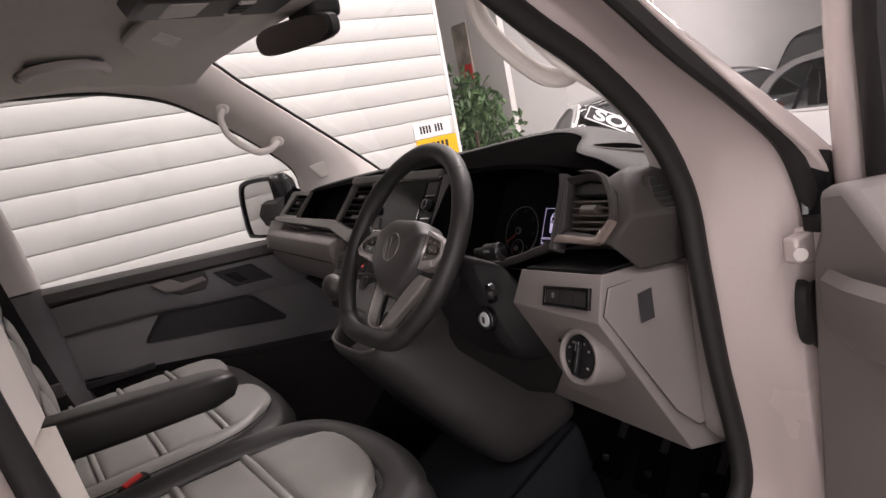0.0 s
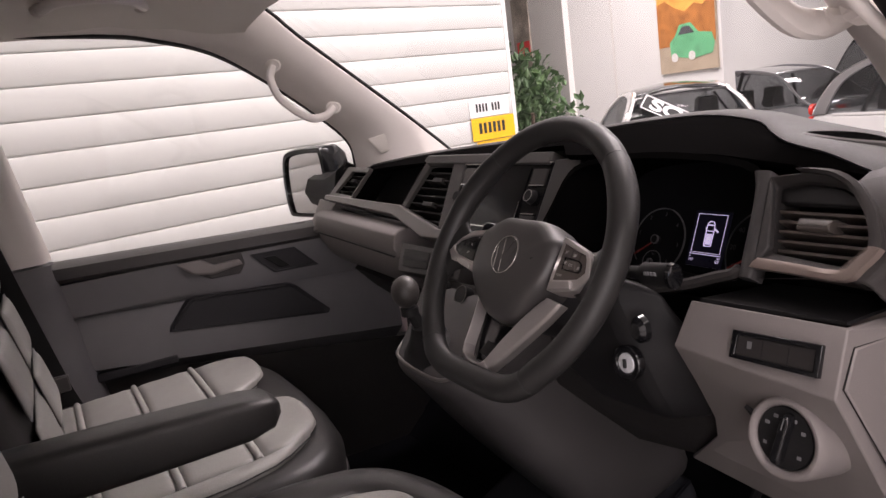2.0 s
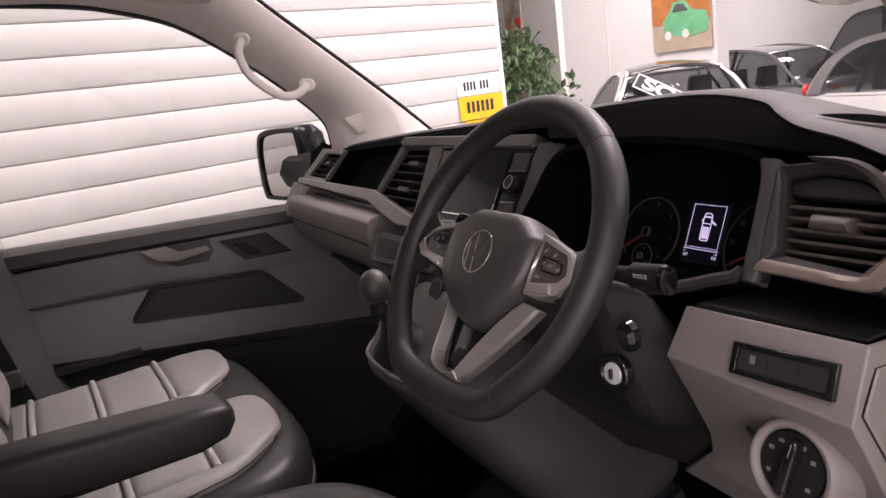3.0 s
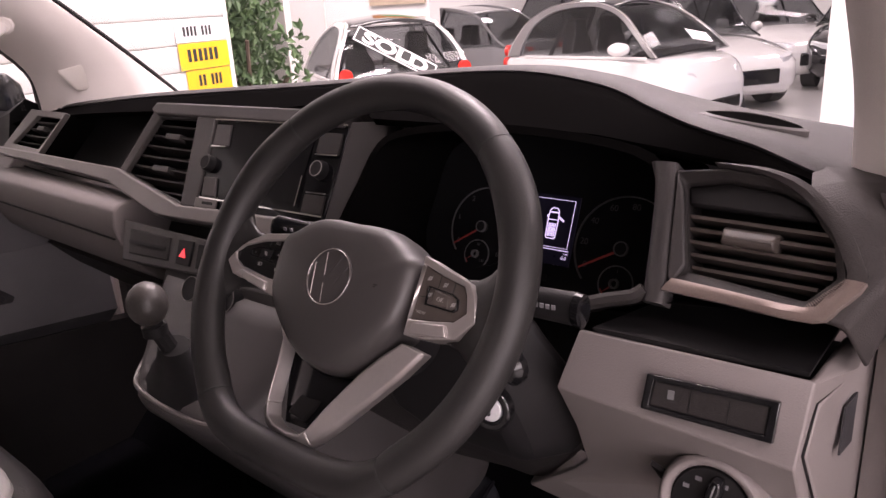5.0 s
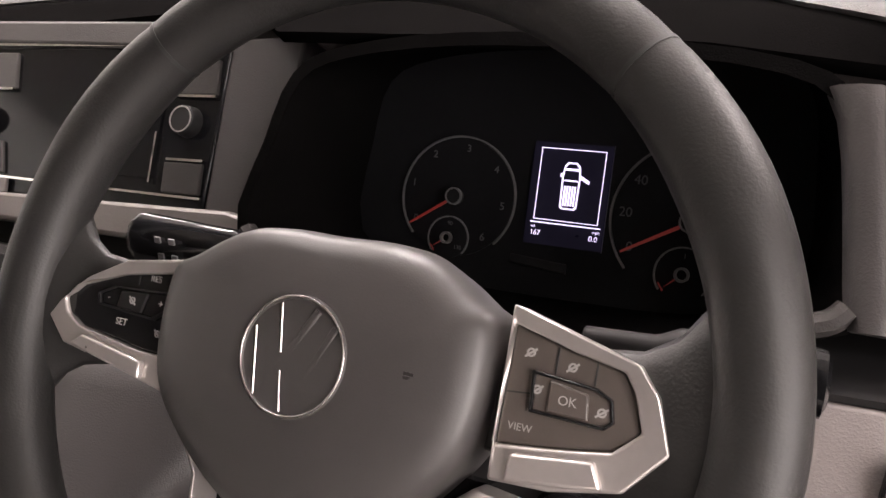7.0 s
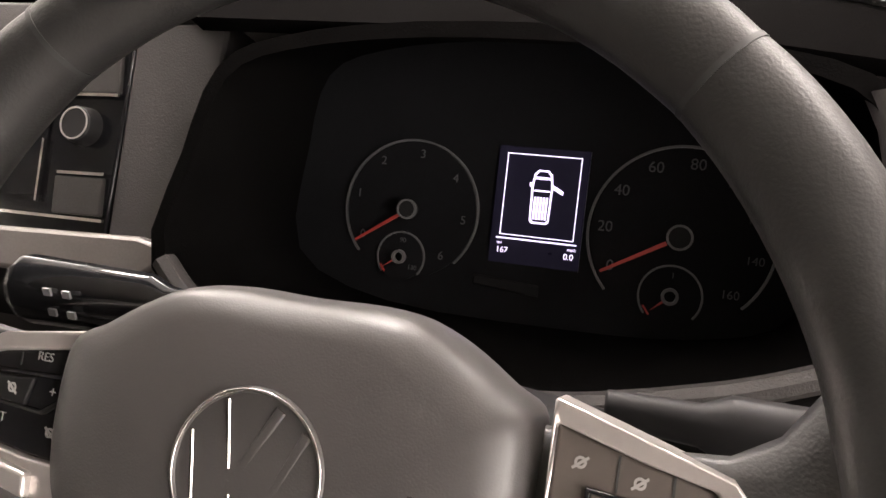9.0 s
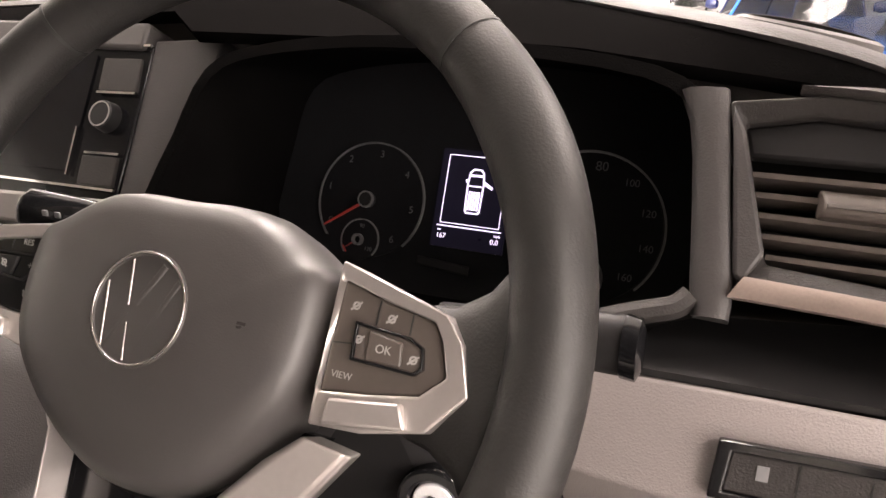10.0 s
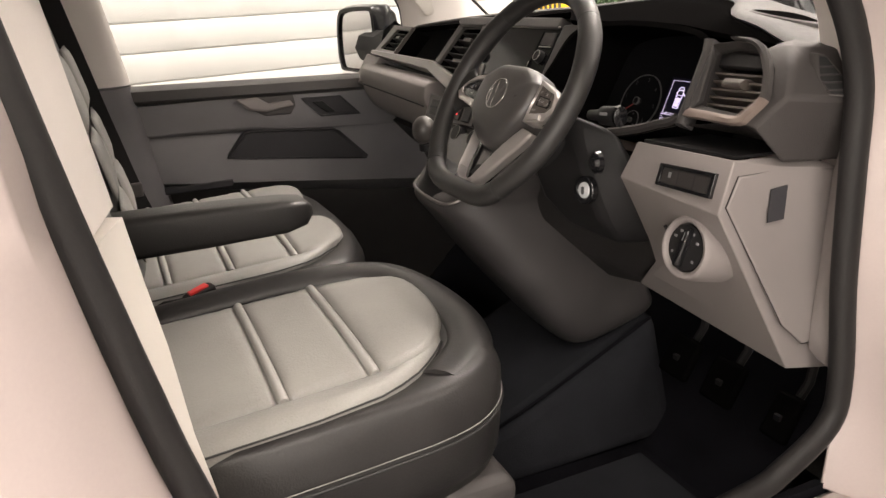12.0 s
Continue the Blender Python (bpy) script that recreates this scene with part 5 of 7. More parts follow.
for p in crest:
    lead = p.y
    bow = 0.13 * (1 - (p.x / 0.75) ** 2)
    bz = 1.336 - 0.01 * max(0.0, (p.x - 0.66) / 0.095)
    far = max(0.50 + bow, lead + 0.16)
    mid = lead + 0.45 * (far - lead)
    rings.append([(p.x, lead + 0.010, p.z - 0.010), (p.x, lead + 0.001, p.z - 0.007), (p.x, lead, p.z - 0.0045), (p.x, lead + 0.006, p.z - 0.0015), (p.x, lead + 0.02, p.z), (p.x, lead + 0.06, p.z - 0.003), (p.x, mid + 0.04, p.z * 0.6 + bz * 0.4), (p.x, far, bz), (p.x, far, bz - 0.06), (p.x, lead + 0.10, p.z - 0.05)])
    # black hood: from under that edge down to the facia or the instruments
    if p.x < 0.235:
        zl = p.z - 0.018
        yl = 0.233
    else:
        zl = 1.3735 - 0.10 * max(0.0, p.x - 0.52)
        zl = min(zl, p.z - 0.010)
        yl = 0.150 + 0.6 * (zl - 1.28)
    ys, zs = lead + 0.003, p.z - 0.0065
    hood_rows.append([(p.x, ys, zs), (p.x, ys + 0.3 * (yl - ys), zs + 0.22 * (zl - zs)), (p.x, ys + 0.7 * (yl - ys), zs + 0.60 * (zl - zs)), (p.x, yl, zl), (p.x, yl + 0.006, zl - 0.008), (p.x, yl + 0.03, zl - 0.010)])
part("top_pad", loft(rings), M_PADTOP, dash, "dark grey moulded top pad", angle=50)
# the shade below the pad's lip is put into the hood's colour
part("hood_face", loft(hood_rows[:-4], closed=False), M_SHADE, dash, "black hood over the instruments, darkened as in shade", solid=0.004, angle=60)
# oval windscreen vent in the top
def pad_z(x):
    return next((a.z + (b.z - a.z) * (x - a.x) / (b.x - a.x) for a, b in zip(crest, crest[1:]) if a.x <= x <= b.x), 1.36)


def slit(s, dz, w=1.0):
    out = []
    for a in range(24):
        u, v = math.cos(a * 0.2618) * s, math.sin(a * 0.2618) * s * w * (1 - 0.35 * math.cos(a * 0.2618) ** 2)
        x, y = 0.6425 + 0.035 * u - 0.004 * v, 0.266 + 0.017 * u + 0.017 * v
        out.append((x, y, pad_z(x) - 0.001 + dz))
    return out


sv = part("screen_vent", rim(slit(1.12, 0.0008), slit(1.0, 0.0022), (0, 0, -0.012)), M_DASH2, dash, "oval windscreen vent")
# filled black cap, painted as the darkness inside the opening
part("vent_shade", prism(slit(0.99, 0.0018), (0, 0, -0.006)), M_SHADE, sv)

for xa, xb, zb, zt in ((-0.70, 0.262, 1.20, 1.372), (0.600, 0.735, 1.262, 1.335)):
    part("facia_backing", prism([fp(x, z, -0.075) for x, z in ((xa, zt), (xb, zt), (xb, zb), (xa, zb))], -FN * 0.01), M_BLACK, dash, smooth=False)
part("shelf_lining", prism([fp(-0.66, 1.262, -0.02), fp(0.03, 1.232, -0.02), fp(0.03, 1.228, -0.075), fp(-0.66, 1.256, -0.075)], (0, 0, -0.003)), M_BLACK, dash, smooth=False)


def vent(outer, inner, count, at, tab, mat, name_label, lean=0.0):
    ob = part("air_vent", rim([at(x, z, 0.002) for x, z in outer], [at(x, z, -0.002) for x, z in inner], -FN * 0.010), mat, dash, name_label, bevel=0.0015)
    # duct walls take the same shade-darkened black
    part("vent_duct", rim([at(x, z, -0.009) for x, z in outer], [at(x, z, -0.009) for x, z in inner], -FN * 0.045), M_SHADE, ob, smooth=False)
    part("vent_throat", prism([at(x, z, -0.045) for x, z in inner], -FN * 0.004), M_BLACK, ob, smooth=False)
    zs = [z for _, z in inner]
    lo, hi = min(zs), max(zs)
    for k in range(count):
        z = lo + (hi - lo) * (k + 0.75) / (count + 0.5)
        xs = []
        n = len(inner)
        for i in range(n):
            (xa, za), (xb, zb) = inner[i], inner[(i + 1) % n]
            if (za - z) * (zb - z) < 0:
                xs.append(xa + (xb - xa) * (z - za) / (zb - za))
        if len(xs) < 2:
            continue
        a, b = min(xs) + 0.001, max(xs) - 0.001
        part("slat", loft([[at(x, z + 0.0012, -0.008), at(x, z - 0.0012, -0.008), at(x, z - 0.005, -0.034), at(x, z - 0.003, -0.034)] for x in (a, b)]), M_DASH, ob, bevel=0.0006)
    for x, z, w in tab:
        part("tab", loft([[at(x - w, z + 0.003, -0.002), at(x + w, z + 0.003, -0.002), at(x + w, z - 0.004, -0.002), at(x - w, z - 0.004, -0.002)], [at(x - w * 0.8, z + 0.004, -0.016), at(x + w * 0.8, z + 0.004, -0.016), at(x + w * 0.8, z - 0.005, -0.016), at(x - w * 0.8, z - 0.005, -0.016)]]), M_DASH2, ob, bevel=0.001)
    return ob


vent([(-0.600, 1.345), (-0.470, 1.344), (-0.517, 1.277), (-0.662, 1.279)], [(-0.575, 1.337), (-0.487, 1.336), (-0.530, 1.285), (-0.636, 1.288)], 4, fp, [(-0.55, 1.318, 0.012)], M_TRIM, "small slanted side air vent")
vent([(-0.204, 1.360), (-0.080, 1.360), (-0.057, 1.240), (-0.251, 1.267)], [(-0.191, 1.350), (-0.086, 1.352), (-0.064, 1.248), (-0.236, 1.273)], 7, fp, [(-0.145, 1.328, 0.018), (-0.150, 1.286, 0.020)], M_DASH2, "tall slanted centre air vent")
part("facia_trim", panel([(-0.665, 1.279), (-0.245, 1.276), (-0.063, 1.245), (0.0, 1.248), (0.235, 1.257), (0.262, 1.252), (0.235, 1.233), (0.03, 1.231), (-0.11, 1.227), (-0.257, 1.256), (-0.665, 1.268)], 0.010, 0.035), M_TRIM, dash, "satin grey trim strip", bevel=0.003)
part("vent_top_trim", panel([(-0.206, 1.358), (-0.196, 1.368), (0.20, 1.372), (0.20, 1.354), (-0.19, 1.352)], 0.008, 0.03), M_DASH2, dash, bevel=0.003)
part("radio_side_trim", panel([(-0.088, 1.354), (-0.046, 1.354), (-0.030, 1.246), (-0.064, 1.246)], 0.006, 0.03), M_DASH2, dash, bevel=0.002)
part("cluster_side_trim", panel([(0.205, 1.362), (0.266, 1.366), (0.258, 1.25), (0.209, 1.25)], 0.002, 0.03), M_DASH3, dash, bevel=0.002)

# radio with screen, knobs and keys
rd = part("radio", panel([(-0.044, 1.353), (0.206, 1.358), (0.208, 1.252), (-0.032, 1.247)], 0.003, 0.03), M_SCREEN, dash, "gloss black radio", bevel=0.002)
part("screen", panel([(0.0, 1.346), (0.155, 1.349), (0.157, 1.271), (0.012, 1.268)], 0.0045, 0.001), M_SCREEN, rd)
for x, z in ((-0.029, 1.299), (0.182, 1.308)):
    kn = part("knob", disc(fp(x, z, 0.013), FN, 0.0105, 0.012, 24, r2=0.0118), M_BLACK, rd, bevel=0.001)
    part("knob_ring", annulus(fp(x, z, 0.0137), FN, 0.0088, 0.0095, 0.0008, 24), M_SILVER if x > 0 else M_DASH2, kn)
for pts in ([(-0.038, 1.346), (-0.008, 1.347), (-0.002, 1.322), (-0.034, 1.321)], [(-0.030, 1.283), (-0.004, 1.284), (0.004, 1.262), (-0.024, 1.261)], [(0.164, 1.347), (0.200, 1.348), (0.203, 1.326), (0.166, 1.325)], [(0.168, 1.282), (0.202, 1.283), (0.204, 1.264), (0.170, 1.263)]):
    part("radio_key", panel(pts, 0.006, 0.004), M_DASH2 if pts[0][0] < 0 else M_DASH, rd, bevel=0.001)
for pts in ([(-0.044, 1.3525), (0.206, 1.3575), (0.206, 1.3560), (-0.044, 1.3510)], [(-0.026, 1.2595), (0.207, 1.2625), (0.207, 1.2610), (-0.026, 1.2580)], [(-0.036, 1.3205), (-0.004, 1.3215), (-0.004, 1.3200), (-0.036, 1.3190)], [(0.155, 1.300), (0.1565, 1.300), (0.1585, 1.268), (0.157, 1.268)], [(0.166, 1.3245), (0.203, 1.3255), (0.203, 1.3240), (0.166, 1.3230)], [(0.170, 1.2845), (0.203, 1.2855), (0.203, 1.2840), (0.170, 1.2830)]):
    part("chrome_line", panel(pts, 0.0068, 0.002), M_CHROME, rd, smooth=False)

part("key_strip", panel([(-0.033, 1.2575), (0.012, 1.2590), (0.014, 1.2485), (-0.031, 1.2470)], 0.0072, 0.003), M_TRIM, rd, "satin silver key strip", bevel=0.001)
part("key_slot", panel([(-0.016, 1.2545), (0.006, 1.2552), (0.007, 1.2520), (-0.015, 1.2513)], 0.0076, 0.001), M_BLACK, rd, smooth=False)
# glovebox, switch strip and heater knobs under the trim
part("end_panel", panel([(-0.72, 1.270), (-0.60, 1.266), (-0.625, 1.238), (-0.66, 1.20), (-0.72, 1.19)], 0.0, 0.06), M_LIGHT, dash, "pale end of the glovebox panel", bevel=0.003)
GLOVE = [(0.170, 1.240), (0.142, 1.2375), (0.130, 1.229), (0.1265, 1.205), (0.136, 1.168), (0.156, 1.132), (0.185, 1.106), (0.225, 1.092), (0.30, 1.085), (0.30, 1.20)]
gl = part("glovebox", loft([[(x, y + 0.006 * (x + 0.19) * -2, z + s * (x + 0.19)) for y, z in GLOVE] for x, s in ((-0.655, -0.02), (-0.40, -0.02), (-0.195, -0.02))]), M_LIGHT, dash, "pale taupe glovebox lid", bevel=0.003, angle=60)
part("lid_joint", sweep([(-0.64, 0.1335, 1.196), (-0.42, 0.1305, 1.192), (-0.20, 0.1275, 1.187)], 0.0016, 0.0016, side=(0, 0, 1), n=6), M_BLACK, gl)
part("glove_underside", loft([[(-0.66, y, z), (0.0, y, z - 0.02), (0.0, y + 0.02, z - 0.01), (-0.66, y + 0.02, z + 0.01)] for y, z in ((0.22, 1.085), (0.27, 1.03), (0.36, 0.95), (0.48, 0.90))]), M_DASH, dash)
ss = part("switch_strip", panel([(-0.186, 1.214), (0.052, 1.214), (0.056, 1.176), (-0.160, 1.166)], 0.004, 0.04), M_DASH2, dash, "grey switch strip with hazard key", bevel=0.002)
part("card_slot", panel([(-0.160, 1.205), (-0.060, 1.206), (-0.052, 1.180), (-0.146, 1.176)], 0.006, 0.003), M_DASH, ss, bevel=0.001)
part("slot_lip", panel([(-0.152, 1.192), (-0.064, 1.194), (-0.063, 1.190), (-0.151, 1.188)], 0.007, 0.002), M_BLACK, ss)
part("hazard_switch", panel([(-0.040, 1.207), (-0.008, 1.208), (-0.002, 1.180), (-0.032, 1.179)], 0.007, 0.004), M_BLACK, ss, bevel=0.001)
part("hazard_mark", panel([(-0.0215, 1.198), (-0.0135, 1.188), (-0.0275, 1.188)], 0.008, 0.001), M_HAZ, ss)
part("blank_switch", panel([(0.004, 1.207), (0.034, 1.208), (0.040, 1.181), (0.012, 1.180)], 0.007, 0.004), M_BLACK, ss, bevel=0.001)
hp = part("heater_panel", panel([(-0.06, 1.174), (0.20, 1.178), (0.20, 1.118), (-0.05, 1.118)], 0.0, 0.05), M_DASH, dash, "dark heater panel", bevel=0.003)
for x in (0.028, 0.100):
    kn = part("heater_knob", disc(fp(x, 1.158, 0.016), FN, 0.016, 0.016, 26), M_BLACK, hp, bevel=0.001)
    part("knob_ring", annulus(fp(x, 1.158, 0.017), FN, 0.0153, 0.0161, 0.001, 30), M_TRIM, kn)

# centre console below, with gear tray
def soft_ring(x0, x1, y0, y1, z0, z1, power=0.55, n=32):
    """A rounded rectangle, z0 at its front edge and z1 at its back."""
    out = []
    for k in range(n):
        c, s = math.cos(2 * math.pi * k / n), math.sin(2 * math.pi * k / n)
        u, v = math.copysign(abs(c) ** power, c), math.copysign(abs(s) ** power, s)
        out.append(((x0 + x1) / 2 + (x1 - x0) / 2 * u, (y0 + y1) / 2 + (y1 - y0) / 2 * v, z0 + (z1 - z0) * (v + 1) / 2))
    return out


CON = [(-0.09, 0.27, 0.10, 0.32, 1.165, 1.16), (-0.06, 0.262, 0.045, 0.34, 1.113, 1.10), (-0.025, 0.235, 0.002, 0.36, 1.078, 1.06), (-0.012, 0.232, -0.006, 0.37, 1.058, 1.03), (-0.006, 0.240, 0.014, 0.38, 1.030, 0.99), (0.005, 0.262, 0.085, 0.40, 0.93, 0.92), (0.020, 0.270, 0.150, 0.42, 0.85, 0.86), (0.040, 0.262, 0.205, 0.44, 0.785, 0.82), (0.062, 0.240, 0.240, 0.44, 0.752, 0.80), (0.095, 0.205, 0.268, 0.44, 0.738, 0.79)]
con_rows = [smooth_path(c, 3) for c in zip(*[soft_ring(*c) for c in CON])]
part("centre_console", loft([[tuple(c[k]) for c in con_rows] for k in range(len(con_rows[0]))]), M_CONSOLE, dash, "dark grey centre console", angle=80)
part("knee_panel", loft([[(0.20, 0.13, 1.15), (0.54, 0.150, 1.12), (0.54, 0.20, 1.13), (0.20, 0.22, 1.15)], [(0.22, 0.17, 1.03), (0.506, 0.200, 1.040), (0.52, 0.26, 1.05), (0.22, 0.26, 1.05)], [(0.24, 0.23, 0.97), (0.450, 0.232, 0.975), (0.46, 0.30, 0.98), (0.24, 0.32, 0.98)], [(0.26, 0.30, 0.90), (0.45, 0.28, 0.945), (0.46, 0.34, 0.95), (0.26, 0.38, 0.92)]]), M_DASH, dash, bevel=0.01)
ty = smooth_path([(0.050, 0.000, 1.074), (0.155, -0.004, 1.072), (0.195, 0.010, 1.076), (0.198, 0.050, 1.095), (0.185, 0.105, 1.130), (0.02, 0.105, 1.130), (-0.008, 0.075, 1.110), (0.010, 0.020, 1.080)], 4, True)
part("tray_rim", sweep(ty, 0.003, 0.003, side=(0, -0.5, 0.86), n=8, closed=True), M_TRIM, dash, "satin rim of the gear tray")
part("gear_gaiter", loft([[(0.095 + s * 0.085 * math.cos(a * 0.3927), 0.045 + s * 0.05 * math.sin(a * 0.3927) + dy, z + 0.02 * math.sin(a * 0.3927) * s) for a in range(16)] for s, z, dy in ((1.0, 1.092, 0), (0.8, 1.100, -0.003), (0.62, 1.108, -0.008), (0.45, 1.12, -0.014), (0.3, 1.135, -0.02))]), M_BLACK, dash)

# driver's lower panel
low = bmesh.new()
P = [low.verts.new(v) for v in [(0.563, 0.114, 1.232), (0.740, 0.106, 1.240), (0.736, 0.092, 1.178), (0.552, 0.096, 1.185), (0.552, 0.150, 1.085), (0.513, 0.195, 1.032), (0.440, 0.228, 0.965), (0.745, 0.2165, 0.956), (0.738, 0.1095, 1.146), (0.753, 0.166, 1.228), (0.7535, 0.252, 1.216), (0.7535, 0.285, 0.945), (0.742, 0.20, 1.236), (0.58, 0.20, 1.232), (0.42, 0.32, 0.965), (0.5585, 0.1168, 1.1405)]]
for f in ((0, 1, 2, 3), (3, 2, 8, 15), (15, 8, 7, 6, 5, 4), (2, 1, 9, 10, 11, 7, 8), (1, 12, 9), (9, 12, 10), (7, 11, 14, 6)):
    low.faces.new([P[i] for i in f])
lp = part("lower_panel", low, M_LIGHT, dash, "pale taupe panel under the dash", solid=0.006, bevel=0.007, segs=3, angle=25)
part("open_shelf", loft([[(0.575, 0.115, 1.2325), (0.735, 0.112, 1.2395), (0.735, 0.20, 1.2375), (0.60, 0.20, 1.2325)], [(0.575, 0.115, 1.2365), (0.735, 0.112, 1.2425), (0.735, 0.20, 1.2405), (0.60, 0.20, 1.2365)]]), M_BLACK, dash, smooth=False)
fn2 = Vector((0.05, -0.95, 0.30)).normalized()


def qp(x, z, off=0.0):
    """A point on the switch face of the lower panel."""
    return tuple(Vector((x, 0.0925 - 0.016 * (x - 0.675) + 0.235 * (z - 1.18), z)) + fn2 * off)


ax = part("switch_bank", rim([qp(x, z, 0.004) for x, z in ((0.628, 1.217), (0.722, 1.222), (0.721, 1.193), (0.626, 1.190))], [qp(x, z, 0.004) for x, z in ((0.634, 1.213), (0.716, 1.217), (0.715, 1.197), (0.632, 1.194))], -fn2 * 0.006), M_GLOSS, lp, "black switch bank", bevel=0.001)
part("switch_face", prism([qp(x, z, 0.002) for x, z in ((0.634, 1.213), (0.716, 1.217), (0.715, 1.197), (0.632, 1.194))], -fn2 * 0.003), M_DASH, ax, bevel=0.001)
for k in range(1, 3):
    x = 0.634 + 0.0275 * k
    part("gap", prism([qp(x, 1.2135, 0.0023), qp(x + 0.0008, 1.2135, 0.0023), qp(x + 0.0004, 1.196, 0.0023), qp(x - 0.0004, 1.196, 0.0023)], -fn2 * 0.001), M_BLACK, ax, smooth=False)
part("switch_mark", prism([qp(x, z, 0.0025) for x, z in ((0.645, 1.209), (0.650, 1.2093), (0.650, 1.2025), (0.645, 1.2023))], -fn2 * 0.0004), M_PRINT, ax, smooth=False)
ln = Vector((0.02, -0.98, 0.20)).normalized()
lu = Vector((0, 0.20, 0.98)).normalized()
LC = Vector((0.680, 0.0975, 1.122))
def ring_at(r, o, n=44):
    return [tuple(LC + ln * o + Vector((r * math.cos(2 * math.pi * k / n), 0, 0)) + lu * (r * math.sin(2 * math.pi * k / n))) for k in range(n)]


barrel = [ring_at(r, o) for r, o in ((0.0425, -0.055), (0.0412, -0.020), (0.0400, -0.006), (0.0388, 0.0), (0.0368, 0.0028), (0.0345, 0.0030), (0.0315, 0.0005), (0.0300, -0.004), (0.0298, -0.012))]
ls = part("light_switch", loft(barrel, caps=False), M_LIGHT, lp, "round light switch in a pale ring", angle=50)
part("dial", loft([ring_at(r, o) for r, o in ((0.0296, -0.012), (0.0296, -0.0035), (0.0285, -0.0012), (0.020, -0.0004), (0.004, 0.0))]), M_BLACK, ls, angle=40)
gd, gs = (lu * 0.98 + Vector((0.2, 0, 0))).normalized(), (Vector((0.98, 0, 0)) - lu * 0.2).normalized()
part("dial_grip", loft([[tuple(LC + ln * o + gs * (u * w) + gd * (v * h)) for u, v in ((-1, -0.8), (-0.5, -1), (0.5, -1), (1, -0.8), (1, 0.8), (0.5, 1), (-0.5, 1), (-1, 0.8))] for o, w, h in ((-0.002, 0.0062, 0.0262), (0.006, 0.0052, 0.0250), (0.0085, 0.0036, 0.0235))]), M_GLOSS, ls, bevel=0.001)
part("grip_line", prism([tuple(LC + ln * 0.0088 + gs * u + gd * v) for u, v in ((-0.0006, 0.010), (0.0006, 0.010), (0.0006, 0.022), (-0.0006, 0.022))], -ln * 0.0006), M_PRINT, ls, smooth=False)
for a, w in ((28, 2.0), (62, 1.6), (118, 2.4), (150, 2.4), (205, 1.8), (248, 2.6), (322, 2.0)):
    c = LC + ln * 0.0002 + (Vector((1, 0, 0)) * math.cos(radians(a)) + lu * math.sin(radians(a))) * 0.0215
    part("switch_mark", prism([tuple(c + Vector((u * w / 1000, 0, 0)) + lu * (v * 0.0016)) for u, v in ((-1, -1), (1, -1), (1, 1), (-1, 1))], -ln * 0.001), M_PRINT, ls, smooth=False)
part("finger_notch", prism([(0.630, 0.106, 1.135), (0.648, 0.106, 1.128), (0.650, 0.116, 1.110), (0.638, 0.115, 1.116)], (0, 0.004, 0.002)), M_BLACK, lp, smooth=False)
part("end_column", loft([[(0.774, 0.232, 1.272), (0.783, 0.2265, 1.272), (0.789, 0.228, 1.272), (0.790, 0.27, 1.272), (0.774, 0.27, 1.272)], [(0.757, 0.241, 1.212), (0.772, 0.233, 1.212), (0.788, 0.234, 1.212), (0.790, 0.28, 1.212), (0.757, 0.28, 1.212)], [(0.757, 0.239, 1.11), (0.772, 0.236, 1.11), (0.788, 0.243, 1.11), (0.790, 0.29, 1.11), (0.757, 0.29, 1.11)], [(0.757, 0.236, 1.015), (0.772, 0.236, 1.012), (0.788, 0.246, 1.012), (0.790, 0.29, 1.012), (0.757, 0.29, 1.012)], [(0.757, 0.238, 0.985), (0.772, 0.240, 0.975), (0.786, 0.250, 0.985), (0.788, 0.29, 0.985), (0.757, 0.29, 0.985)], [(0.757, 0.256, 0.965), (0.772, 0.258, 0.960), (0.784, 0.262, 0.968), (0.786, 0.29, 0.968), (0.757, 0.29, 0.965)]]), M_LIGHT, lp, "pale rounded end column", angle=60)
# fuse cover on the end
ex = lambda y, z, o=0.0: (0.7540 - 0.22 * max(0.0, 0.166 - y) + o, y, z)
fc = [(0.100, 1.186), (0.112, 1.221), (0.163, 1.2245), (0.250, 1.213), (0.268, 0.990), (0.227, 0.993), (0.190, 1.027)]
cy, cz = 0.186, 1.12
part("fuse_cover", prism([ex(y, z, 0.001) for y, z in fc], (-0.006, 0, 0)), M_LIGHT, lp, "pale end cover", bevel=0.002)
part("cover_gap", rim([ex(cy + (y - cy) * 1.004, cz + (z - cz) * 1.004, 0.0002) for y, z in fc], [ex(cy + (y - cy) * 0.988, cz + (z - cz) * 0.988, -0.0012) for y, z in fc], (-0.002, 0, 0)), M_BLACK, lp, smooth=False)
part("airbag_tag", prism([ex(y, z, 0.0025) for y, z in ((0.151, 1.203), (0.172, 1.206), (0.171, 1.166), (0.150, 1.164))], (-0.0015, 0, 0)), M_DOORD, lp, smooth=False)

# driver's air vent pod
HOLE = [(0.636, 1.2865), (0.7215, 1.2815), (0.7385, 1.2985), (0.7315, 1.3190), (0.7100, 1.3405), (0.690, 1.3475), (0.650, 1.3505), (0.6185, 1.3450)]
SURR = [(0.628, 1.2790), (0.7235, 1.2740), (0.7455, 1.2975), (0.7345, 1.3260), (0.7120, 1.3475), (0.690, 1.3545), (0.650, 1.3570), (0.6100, 1.3525)]
